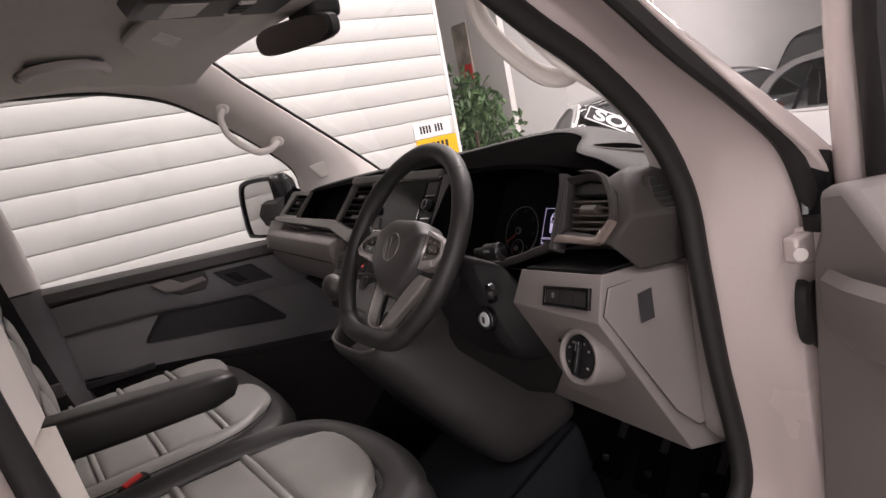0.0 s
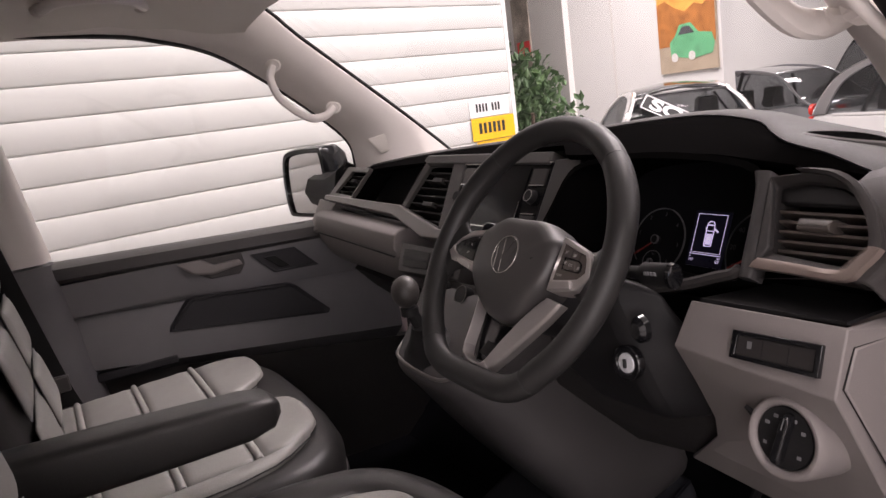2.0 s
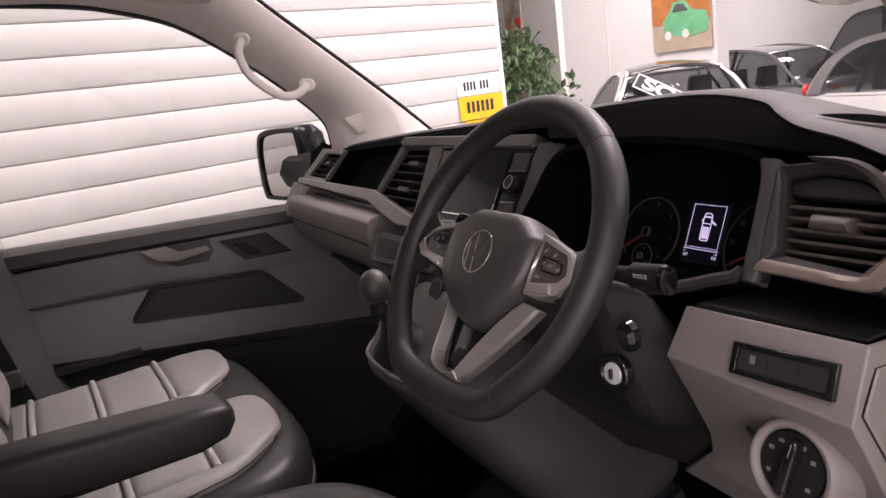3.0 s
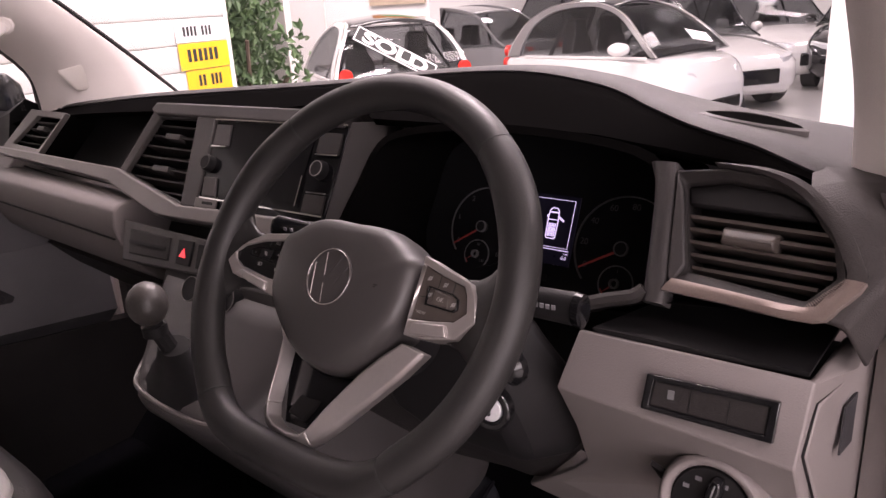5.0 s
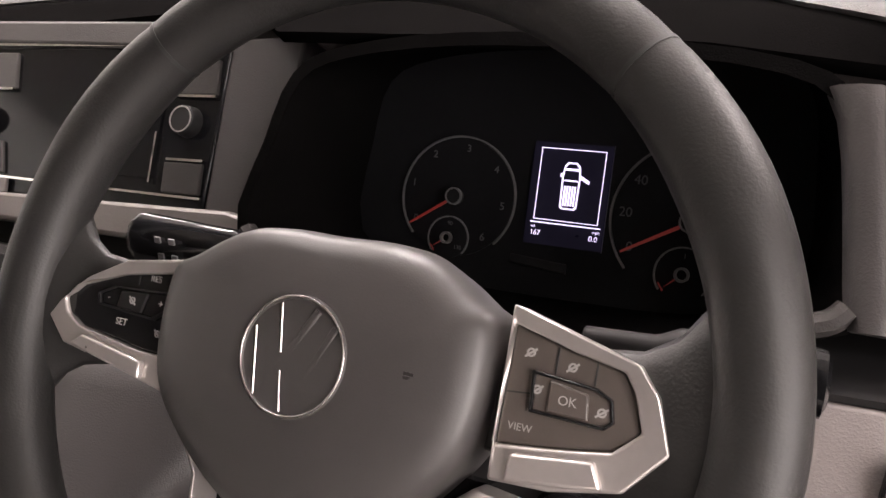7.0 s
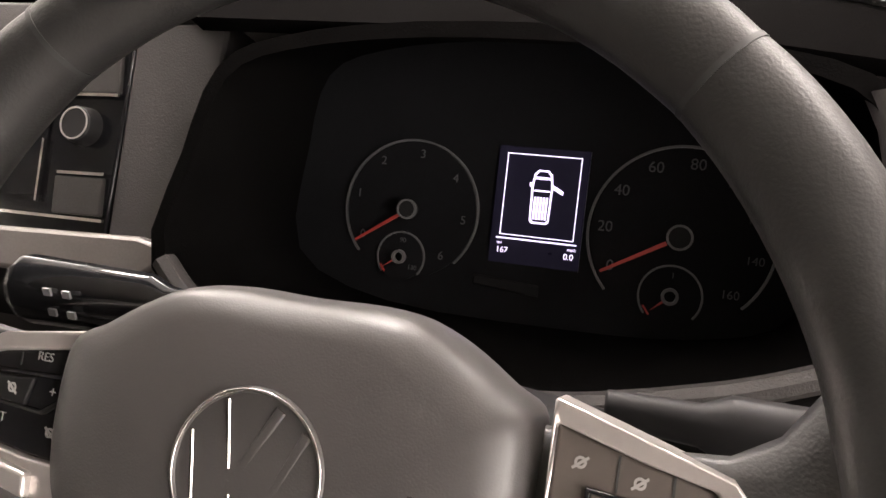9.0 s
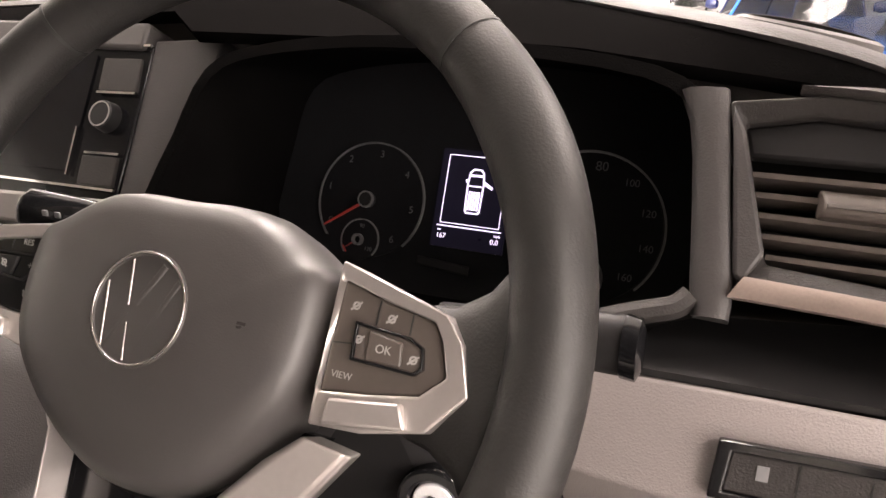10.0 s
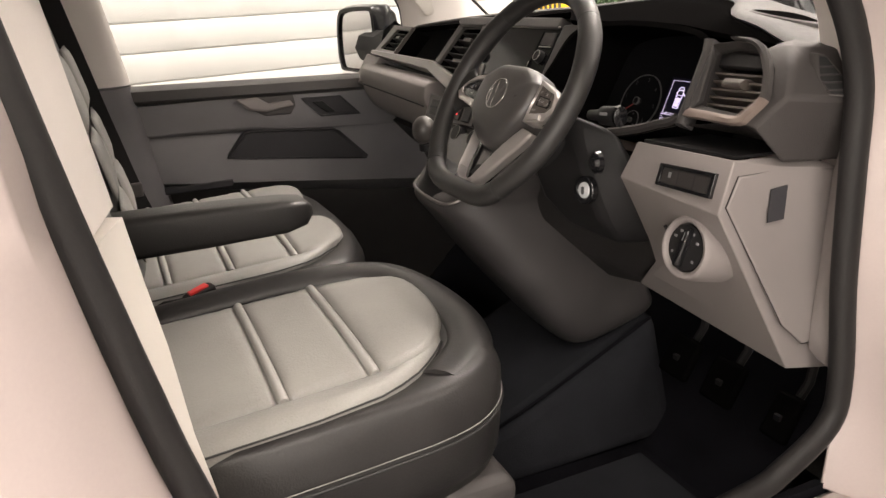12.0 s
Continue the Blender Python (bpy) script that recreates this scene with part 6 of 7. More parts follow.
BAND_OUT = smooth_path([(0.622, 0, 1.2700), (0.665, 0, 1.2695), (0.7295, 0, 1.2688), (0.7450, 0, 1.2800), (0.7580, 0, 1.2970), (0.7510, 0, 1.3120), (0.7385, 0, 1.3290), (0.7110, 0, 1.3505), (0.680, 0, 1.3590), (0.640, 0, 1.3595)], 3)
BAND_IN = smooth_path([(0.628, 0, 1.2790), (0.667, 0, 1.2780), (0.7230, 0, 1.2765), (0.7350, 0, 1.2850), (0.7455, 0, 1.2975), (0.7400, 0, 1.3100), (0.7290, 0, 1.3250), (0.7045, 0, 1.3445), (0.678, 0, 1.3545), (0.640, 0, 1.3585)], 3)
ev = part("air_vent", rim([fb(x, z, 0.001) for x, z in SURR], [fb(x, z, -0.006) for x, z in HOLE], -FN * 0.05), M_DASH, dash, "six-sided air vent with bronze trim", bevel=0.002, segs=3)
part("vent_throat", prism([fb(x, z, -0.046) for x, z in HOLE], -FN * 0.004), M_BLACK, ev, smooth=False)
band = [[fb(a.x, a.z, -0.004), fb(a.x, a.z, 0.004), fb((a.x + b.x) / 2, (a.z + b.z) / 2, 0.0055), fb(b.x, b.z, 0.0035), fb(b.x, b.z, -0.006)] for a, b in zip(BAND_OUT, BAND_IN)]
part("trim_band", loft(band[:13]), M_BRONZE, ev, "satin bronze lower trim band", angle=40)
part("trim_band", loft(band[12:]), M_POD, ev, "grey upper trim band", angle=40)
for k in range(21):
    # fine ribs across the lower right corner of the band
    t = k / 20
    a, b = Vector(fb(0.7300 + 0.027 * t, 1.2700 + 0.0262 * t, 0.0045)), Vector(fb(0.7240 + 0.0205 * t, 1.2775 + 0.0195 * t, 0.0042))
    part("trim_rib", sweep([a, b], 0.00035, 0.0004, side=tuple(FN), n=5), M_BRONZE, ev)
part("baffle", prism([fb(x, z, -0.012) for x, z in ((0.6225, 1.3325), (0.7180, 1.3325), (0.7095, 1.3405), (0.690, 1.3475), (0.650, 1.3505), (0.6185, 1.3450))], -FN * 0.01), M_BLACK, ev, "black top baffle", bevel=0.002)
for k in range(5):
    z = 1.2905 + 0.0086 * k
    xa, xb = 0.6358 - 0.0034 * k, (0.7265, 0.7345, 0.7355, 0.7325, 0.7285)[k]
    part("slat", loft([[fb(x, z + 0.0011, -0.012), fb(x, z - 0.0011, -0.0125), fb(x, z - 0.0022, -0.024), fb(x, z - 0.0006, -0.040), fb(x, z + 0.0030, -0.040), fb(x, z + 0.0022, -0.024)] for x in (xa, (xa + xb) / 2, xb)]), M_BROWN, ev, angle=40)
part("tab", loft([[fb(0.674 + u * w, 1.3145 + dz + h * v, o) for u, v in ((-1, -1), (1, -1), (1, 1), (-1, 1))] for o, w, h, dz in ((-0.028, 0.0200, 0.0050, 0.003), (-0.012, 0.0205, 0.0062, 0.0), (-0.006, 0.0195, 0.0050, -0.001), (-0.0035, 0.0180, 0.0020, -0.002))]), M_BROWN, ev, "grip tab on the vent slats", bevel=0.001)
part("tab_edge", loft([[fb(0.674 + u * 0.0178, 1.3130 + v, -0.0040) for u, v in ((-1, -0.0010), (1, -0.0010), (1, 0.0010), (-1, 0.0010))], [fb(0.674 + u * 0.0172, 1.3130 + v, -0.0028) for u, v in ((-1, -0.0007), (1, -0.0007), (1, 0.0007), (-1, 0.0007))]]), M_TRIM, ev)
part("vent_side_trim", panel([(0.6115, 1.3520), (0.6190, 1.3400), (0.6350, 1.2895), (0.6275, 1.2760), (0.6230, 1.2790)], 0.0015, 0.03, fb), M_DASH3, dash, bevel=0.002)
rows = []
for z, xi, xo in ((1.358, 0.586, 0.6090), (1.346, 0.5925, 0.6115), (1.330, 0.5965, 0.6140), (1.312, 0.5995, 0.6170), (1.295, 0.6020, 0.6200), (1.280, 0.6040, 0.6228), (1.268, 0.6060, 0.6245), (1.261, 0.6070, 0.6240)):
    rows.append([fb(xi - 0.001, z, -0.014), fb(xi, z, -0.005), fb(xi + 0.004, z, -0.001), fb((xi + xo) / 2 + 0.001, z, 0.0010), fb(xo - 0.002, z, 0.0006), fb(xo, z, -0.002), fb(xo, z, -0.02)])
part("cluster_frame", loft(rows), M_DASH3, dash, "smooth dark trim between dials and vent", angle=60)
ep = bmesh.new()
EV = [ep.verts.new(v) for v in [(0.712, 0.170, 1.353), (0.738, 0.155, 1.334), (0.753, 0.137, 1.308), (0.735, 0.117, 1.281), (0.751, 0.116, 1.275), (0.773, 0.141, 1.310), (0.757, 0.160, 1.337), (0.730, 0.182, 1.356), (0.762, 0.152, 1.233), (0.760, 0.244, 1.226), (0.796, 0.228, 1.300), (0.7705, 0.197, 1.3285), (0.751, 0.207, 1.3525), (0.789, 0.262, 1.308), (0.757, 0.262, 1.346), (0.766, 0.32, 1.21), (0.780, 0.33, 1.28), (0.62, 0.140, 1.258), (0.62, 0.23, 1.236), (0.74, 0.23, 1.23), (0.735, 0.265, 1.352), (0.70, 0.225, 1.362)]]
for f in ((0, 1, 6, 7), (1, 2, 5, 6), (2, 3, 4, 5), (7, 6, 11, 12), (6, 5, 10, 11), (11, 10, 13), (12, 11, 13, 14), (5, 4, 8), (5, 8, 9, 10), (10, 9, 15, 16), (10, 16, 13), (4, 3, 17, 18, 19), (4, 19, 8), (8, 19, 9), (7, 12, 20, 21), (12, 14, 20), (0, 7, 21)):
    ep.faces.new([EV[i] for i in f])
part("end_pod", ep, M_POD, dash, "moulded dark end of the dash", angle=30, bevel=0.005, segs=3)
sx_ = lambda y, z, o=0.0: (0.763 + 0.658 * (y - 0.194) - 0.588 * (z - 1.347) + o, y, z)
sd = [(0.1900, 1.3460), (0.1960, 1.3450), (0.2115, 1.3065), (0.1860, 1.3090), (0.1845, 1.3250)]
svn = part("side_vent", rim([sx_(0.196 + (y - 0.196) * 1.20, 1.325 + (z - 1.325) * 1.16, 0.0005) for y, z in sd], [sx_(y, z, 0.0022) for y, z in sd], (-0.008, 0, 0)), M_POD, dash, "side window vent", bevel=0.001)
# black sheet behind the slats paints the opening's shade
part("vent_shade", prism([sx_(y, z, 0.0002) for y, z in sd], (-0.002, 0, 0)), M_BLACK, svn, smooth=False)
for z, ya, yb in ((1.3130, 0.1860, 0.2085), (1.3205, 0.1850, 0.2055), (1.3280, 0.1850, 0.2025), (1.3360, 0.1870, 0.1990)):
    part("slat", prism([sx_(ya, z, 0.003), sx_(yb, z, 0.003), sx_(yb, z - 0.0018, 0.003), sx_(ya, z - 0.0018, 0.003)], (-0.004, 0, 0)), M_DASH, svn, smooth=False)

# instrument binnacle and cluster
FRONT = [(0.270, 1.262), (0.276, 1.31), (0.288, 1.346), (0.32, 1.360), (0.39, 1.368), (0.48, 1.368), (0.565, 1.360), (0.594, 1.342), (0.603, 1.30), (0.606, 1.266), (0.578, 1.254), (0.53, 1.240), (0.455, 1.228), (0.34, 1.232)]
BACK = [(0.272, 1.205), (0.272, 1.27), (0.282, 1.315), (0.32, 1.332), (0.39, 1.340), (0.48, 1.340), (0.565, 1.332), (0.586, 1.312), (0.592, 1.27), (0.594, 1.225), (0.580, 1.195), (0.53, 1.182), (0.455, 1.178), (0.34, 1.180)]
gy = lambda z: 0.296 + 0.44 * (z - 1.24)
GN = Vector((0, -0.915, 0.403))


def gp(x, z, off=0.0):
    return tuple(Vector((x, gy(z), z)) + GN * off)


FRONT, BACK = ([(p.x, p.z) for p in smooth_path([(x, 0, z) for x, z in c], 3, True)] for c in (FRONT, BACK))
outer = [((x - 0.435) * 1.045 + 0.435, (z - 1.30) * 1.10 + 1.30) for x, z in FRONT]
fq = lambda x, z: (x, 0.15 + 0.6 * (z - 1.28), z)
# colour darkened to hold the binnacle's shade
part("binnacle", loft([[fq(x, z) for x, z in outer], [fq(x, z) for x, z in FRONT], [gp(x, z, 0.01) for x, z in BACK], [gp(x, z, -0.02) for x, z in BACK]], caps=False), M_SHADE, dash, "black instrument binnacle, darkened as in shade", angle=40)
part("binnacle_lip", sweep(smooth_path([fq(x, z) for x, z in FRONT[27:] + FRONT[:1]], 4), 0.006, 0.008, side=(0, -0.8, 0.6), n=8), M_DASH, dash)
clu = thing("instrument_cluster", "black instrument cluster with two dials and lit display", "instruments", (0.435, 0.26, 1.2))
part("face", prism([gp(x, z, 0.0105) for x, z in BACK], -GN * 0.004), M_DIAL, clu, smooth=False)


def dial(x, z, r, names, first, step, needle, small, marks):
    GU = Vector((0, 0.403, 0.915))
    c = Vector(gp(x, z, 0.013))
    at = lambda a, rr, o=0.0: tuple(c + GN * o + Vector((1, 0, 0)) * (rr * math.cos(radians(a))) + GU * (rr * math.sin(radians(a))))
    d = part("dial", annulus(tuple(c), GN, r * 0.975, r, 0.004, 60, a0=-44, a1=222, up=tuple(GU)), M_RING, clu, "round dial with thin ring")
    part("dial_well", disc(tuple(c - GN * 0.0005), GN, r * 0.96, 0.0015, 48), M_DIAL, d)
    for k, t in enumerate(names):
        if t:
            m = axes(Vector(at(first - step * k, r * 0.80, 0.0012)), (1, 0, 0), tuple(GU))
            letters(t, r * (0.17 if len(t) < 3 else 0.13), m, M_NUM, d, "numeral", 0.0001)
    part("needle", prism([at(needle + 9, r * 0.15, 0.004), at(needle + 1.0, r * 0.92, 0.004), at(needle - 1.0, r * 0.92, 0.004), at(needle - 9, r * 0.15, 0.004)], -GN * 0.0008), M_NEEDLE, d, smooth=False)
    hub = part("hub", disc(at(0, 0, 0.008), GN, r * 0.125, 0.007, 24), M_BLACK, d)
    part("hub_ring", annulus(at(0, 0, 0.0085), GN, r * 0.115, r * 0.140, 0.003, 24), M_RING, hub)
    sx, sz, sr, sn = small
    sc = Vector(gp(sx, sz, 0.014))
    s2 = lambda a, rr, o=0.0: tuple(sc + GN * o + Vector((1, 0, 0)) * (rr * math.cos(radians(a))) + GU * (rr * math.sin(radians(a))))
    part("small_dial", annulus(tuple(sc), GN, sr * 0.94, sr, 0.003, 36, a0=-40, a1=220, up=tuple(GU)), M_RING, d)
    part("small_well", disc(tuple(sc - GN * 0.0004), GN, sr * 0.93, 0.001, 32), M_DIAL, d)
    part("small_needle", prism([s2(sn + 12, sr * 0.2, 0.003), s2(sn, sr * 0.8, 0.003), s2(sn - 12, sr * 0.2, 0.003)], -GN * 0.0006), M_NEEDLE, d, smooth=False)
    part("small_hub", annulus(s2(0, 0, 0.005), GN, sr * 0.18, sr * 0.27, 0.004, 20), M_RING, d)
    part("scale_mark", prism([s2(205, sr * 0.90, 0.001), s2(228, sr * 0.90, 0.001), s2(228, sr * 0.84, 0.001), s2(205, sr * 0.84, 0.001)], -GN * 0.0004), M_NEEDLE, d, smooth=False)
    for t, a in marks:
        letters(t, sr * 0.26, axes(Vector(s2(a, sr * 0.66, 0.0008)), (1, 0, 0), tuple(GU)), M_NUM, d, "numeral", 0.0001)
    return d


dial(0.351, 1.2370, 0.0464, ["0", "1", "2", "3", "4", "5", "6"], 212, 43.5, 214, (0.3478, 1.2080, 0.0168, 215), (("90", 85), ("130", -35)))
dial(0.5215, 1.2375, 0.0550, ["0", "20", "40", "60", "80", "100", "120", "140", "160"], 209, 31.6, 210, (0.5200, 1.2050, 0.0190, 222), (("1", 88),))
dq = lambda x, z, o=0.0135: gp(0.436 + (x - 0.439) * 1.044, z - 0.008, o)
lcd = part("display", prism([dq(x, z, 0.0125) for x, z in ((0.411, 1.288), (0.466, 1.288), (0.466, 1.220), (0.411, 1.220))], -GN * 0.002), M_LCDBACK, clu, "lit driver display with van picture", smooth=False)

part("display_frame", rim([dq(x, z) for x, z in ((0.4165, 1.2840), (0.4615, 1.2840), (0.4615, 1.2365), (0.4165, 1.2365))], [dq(x, z) for x, z in ((0.4170, 1.2835), (0.4610, 1.2835), (0.4610, 1.2370), (0.4170, 1.2370))], -GN * 0.0004), M_LCD, lcd, smooth=False)
part("display_line", prism([dq(x, z) for x, z in ((0.4145, 1.2350), (0.4635, 1.2350), (0.4635, 1.2342), (0.4145, 1.2342))], -GN * 0.0004), M_LCD, lcd, smooth=False)
vanpic = [(0.4335, 1.2460), (0.4330, 1.2660), (0.4340, 1.2730), (0.4365, 1.2755), (0.4425, 1.2755), (0.4450, 1.2730), (0.4460, 1.2660), (0.4455, 1.2460), (0.4440, 1.2445), (0.4350, 1.2445)]
sh = [(0.4395 + (x - 0.4395) * 0.82, 1.2600 + (z - 1.2600) * 0.93) for x, z in vanpic]
part("van_outline", rim([dq(x, z) for x, z in vanpic], [dq(x, z) for x, z in sh], -GN * 0.0004), M_LCD, lcd, smooth=False)
for k in range(5):
    x = 0.4352 + 0.0018 * k
    part("van_rib", prism([dq(x, 1.2600, 0.0134), dq(x + 0.0012, 1.2600, 0.0134), dq(x + 0.0012, 1.2470, 0.0134), dq(x, 1.2470, 0.0134)], -GN * 0.0004), M_LCD, lcd, smooth=False)
for za, zb in ((1.2715, 1.2700), (1.2640, 1.2630)):
    part("van_screen", prism([dq(x, z, 0.0137) for x, z in ((0.4350, za), (0.4440, za), (0.4445, zb), (0.4345, zb))], -GN * 0.0004), M_LCD, lcd, smooth=False)
part("van_door", prism([dq(x, z, 0.0137) for x, z in ((0.4460, 1.2675), (0.4525, 1.2640), (0.4520, 1.2620), (0.4460, 1.2650))], -GN * 0.0004), M_LCD, lcd, smooth=False)
part("van_mirror", prism([dq(x, z, 0.0137) for x, z in ((0.4318, 1.2680), (0.4332, 1.2680), (0.4332, 1.2655), (0.4318, 1.2655))], -GN * 0.0004), M_LCD, lcd, smooth=False)
for t, x, z, size in (("167", 0.4190, 1.2275, 0.0052), ("0.0", 0.4595, 1.2275, 0.0052), ("mi", 0.4170, 1.2318, 0.0030), ("mph", 0.4610, 1.2318, 0.0030)):
    letters(t, size, axes(Vector(dq(x, z)), (1, 0, 0), (0, 0.403, 0.915)), M_LCD, lcd, "display_digits", 0.0001)
part("reset_button", prism([gp(x, z, 0.0125) for x, z in ((0.398, 1.2035), (0.441, 1.2010), (0.441, 1.1945), (0.398, 1.1975))], -GN * 0.002), M_BLACK, clu, bevel=0.001)

# column shroud, key barrel, stalks
cs = thing("steering_column", "dark steering column shroud with key barrel and stalks", "steering column", (0.44, 0.12, 1.1))
part("shroud", loft([[(0.345, 0.075, 1.255), (0.470, 0.075, 1.262), (0.525, 0.115, 1.235), (0.335, 0.13, 1.25)], [(0.335, 0.070, 1.225), (0.478, 0.075, 1.225), (0.530, 0.125, 1.215), (0.33, 0.14, 1.22)], [(0.350, 0.075, 1.170), (0.500, 0.082, 1.165), (0.552, 0.145, 1.17), (0.34, 0.16, 1.17)], [(0.37, 0.085, 1.12), (0.512, 0.096, 1.115), (0.552, 0.165, 1.10), (0.36, 0.17, 1.12)], [(0.39, 0.125, 1.068), (0.495, 0.135, 1.066), (0.530, 0.180, 1.066), (0.37, 0.20, 1.07)]]), M_BLACK, cs, bevel=0.012, segs=3)
KC, kn_ = Vector((0.498, 0.078, 1.157)), Vector((0.10, -0.97, 0.10)).normalized()
kb = part("key_barrel", annulus(tuple(KC + kn_ * 0.004), kn_, 0.0125, 0.020, 0.012, 32), M_GLOSS, cs, "key barrel with bright face", bevel=0.002)
part("barrel_face", disc(tuple(KC + kn_ * 0.003), kn_, 0.0115, 0.006, 28), M_LAMPW, kb, bevel=0.001)
part("key_slot", box(KC.x - 0.0018, KC.x + 0.0018, KC.y - 0.0055, KC.y - 0.0030, KC.z - 0.005, KC.z + 0.005), M_INK, kb, smooth=False)
part("column_lever", loft([[tuple(Vector((0.520, 0.085, 1.200)) + Vector((r * 0.8 * math.cos(a * 0.5236), -0.012 * u, r * math.sin(a * 0.5236)))) for a in range(12)] for u, r in ((0, 0.016), (0.6, 0.015), (1.0, 0.009))]), M_GLOSS, cs)
st1 = part("wiper_stalk", loft([[tuple(Vector((0.50 + 0.092 * u, 0.082 - 0.018 * u, 1.262 + 0.012 * u)) + Vector((0, r * 0.8 * math.cos(a * 0.5236), r * math.sin(a * 0.5236)))) for a in range(12)] for u, r in ((0, 0.007), (0.35, 0.008), (0.45, 0.0125), (0.95, 0.013), (1.0, 0.010))]), M_BLACK, cs, "black wiper stalk", bevel=0.001)
part("stalk_cap", loft([[tuple(Vector((0.588 + 0.008 * u, 0.064 - 0.002 * u, 1.2738)) + Vector((0, r * 0.8 * math.cos(a * 0.5236), r * math.sin(a * 0.5236)))) for a in range(12)] for u, r in ((0, 0.0136), (0.8, 0.0133), (1.0, 0.009))]), M_GLOSS, st1)
for k in range(4):
    part("stalk_mark", box(0.556 + 0.0055 * k, 0.559 + 0.0055 * k, 0.0575 - 0.001 * k, 0.0583 - 0.001 * k, 1.2715 + 0.0007 * k, 1.2750 + 0.0007 * k), M_PRINT, st1, smooth=False)
st2 = part("light_stalk", loft([[tuple(Vector((0.345 - 0.073 * u, 0.072 - 0.018 * u, 1.280 + 0.012 * u)) + Vector((0, r * 0.8 * math.cos(a * 0.5236), r * math.sin(a * 0.5236)))) for a in range(12)] for u, r in ((0, 0.008), (0.2, 0.010), (0.3, 0.014), (0.95, 0.0145), (1.0, 0.011))]), M_GLOSS, cs, "black light stalk", bevel=0.001)
for px in (0.291, 0.300):
    for pz in (1.286, 1.295):
        part("stalk_mark", box(px, px + 0.0035, 0.0465, 0.0475, pz, pz + 0.003), M_PRINT, st2, smooth=False)

# ---- steering wheel ----
WC = Vector((0.414, 0.0045, 1.2855))
sw_ = thing("steering_wheel", "black leather steering wheel with satin silver spokes", "steering wheel", tuple(WC))
TAU = radians(33)
WN, WU = Vector((0, -math.cos(TAU), math.sin(TAU))), Vector((0, math.sin(TAU), math.cos(TAU)))


def wp(a, b, o=0.0):
    return tuple(WC + Vector((1, 0, 0)) * a + WU * b + WN * o)


def wq(pts, o=0.0, sx=1):
    """Millimetres on the wheel's face, each point with its own or a common height."""
    return [wp(sx * p[0] / 1000, p[1] / 1000, p[2] / 1000 if len(p) > 2 else o) for p in pts]


def rim_pt(deg, r=0.157, low=-0.1455):
    x, y = r * math.cos(radians(deg)), r * math.sin(radians(deg))
    th = -0.73 * r
    if y < th:
        k = (th - y) / (r + th)
        y = th - (th - low) * (1 - (1 - min(1, k)) ** 2.0)
    return x + 0.003, y, 0.006


loop = [wp(*rim_pt(a)) for a in range(0, 360, 3)]
rings = []
n = len(loop)
for i in range(n):
    p = Vector(loop[i])
    d = (Vector(loop[(i + 1) % n]) - Vector(loop[i - 1])).normalized()
    out = d.cross(WN).normalized()
    ang = i * 3
    grip = 1.0 + 0.08 * (math.exp(-((ang - 30) / 13) ** 2) + math.exp(-((ang - 150) / 13) ** 2))
    # the leather draws in a little at each of its four joints
    grip -= 0.030 * sum(math.exp(-((ang - q) / 2.2) ** 2) for q in (48, 132, 231, 309))
    rings.append([tuple(p + out * (0.0147 * grip * math.cos(k * math.pi / 9)) + WN * (0.0145 * grip * math.sin(k * math.pi / 9))) for k in range(18)])
rings.append(rings[0])
bmw = loft(rings, caps=False)
bmesh.ops.remove_doubles(bmw, verts=bmw.verts[:], dist=1e-6)
rimo = part("rim", bmw, M_WHEEL, sw_, "stitched black leather rim", angle=80)
for a in (48, 132, 231, 309):
    d = (Vector(wp(*rim_pt(a + 2))) - Vector(wp(*rim_pt(a - 2)))).normalized()
    part("seam", annulus(wp(*rim_pt(a)), tuple(d), 0.0122, 0.01465, 0.0018, 30), M_INK, rimo)

# airbag cover: a shield with a steep shoulder and a gently domed face
COVER = [(0, 45), (22, 45.5), (38, 43.5), (51, 37.5), (64, 29), (73, 24), (75.5, 14), (75.5, -4), (73, -20), (68, -31), (61, -41), (49, -55), (36, -67), (20, -76), (0, -79)]
COVER = COVER + [(-x, y) for x, y in COVER[-2:0:-1]]
loop2 = [(p.x, p.y) for p in smooth_path([(x / 1000, y / 1000, 0) for x, y in COVER], 3, True)]


def air(s, o):
    out = []
    for x, y in loop2:
        b = -0.015 + (y + 0.015) * s
        dip = 0.016 * max(0.0, (-0.030 - b) / 0.05) ** 1.6 if o > -0.01 else 0.0
        out.append(wp(x * s, b, o - dip))
    return out


ab = part("airbag_cover", loft([air(0.97, -0.032), air(1.0, -0.012), air(0.992, -0.004), air(0.972, 0.004), air(0.945, 0.0095), air(0.90, 0.0128), air(0.80, 0.0152), air(0.66, 0.0168), air(0.5, 0.0179), air(0.3, 0.0186), air(0.08, 0.0189)]), M_AIRBAG, sw_, "charcoal airbag cover", angle=60)
BC = (0.0005, -0.0045)
part("badge_seat", annulus(wp(*BC, 0.0190), tuple(WN), 0.0213, 0.0231, 0.003, 60), M_AIRBAG, ab, bevel=0.0004)
bd = part("badge", annulus(wp(*BC, 0.0197), tuple(WN), 0.0217, 0.0226, 0.0025, 60), M_BADGE, ab, "thin chrome ring badge", bevel=0.0002)
# chrome strips modelled as the highlights along the emblem's embossed edges
for a, b in (((-17.5, 4.0), (-13.0, -21.0)), ((-8.0, 14.0), (-4.6, -4.0)), ((-3.2, -10.5), (-0.3, -25.0))):
    part("badge_glint", sweep(wq([(*a, 18.7), (*b, 18.7)]), 0.0005, 0.0004, side=tuple(WN), n=6), M_BADGE, bd)
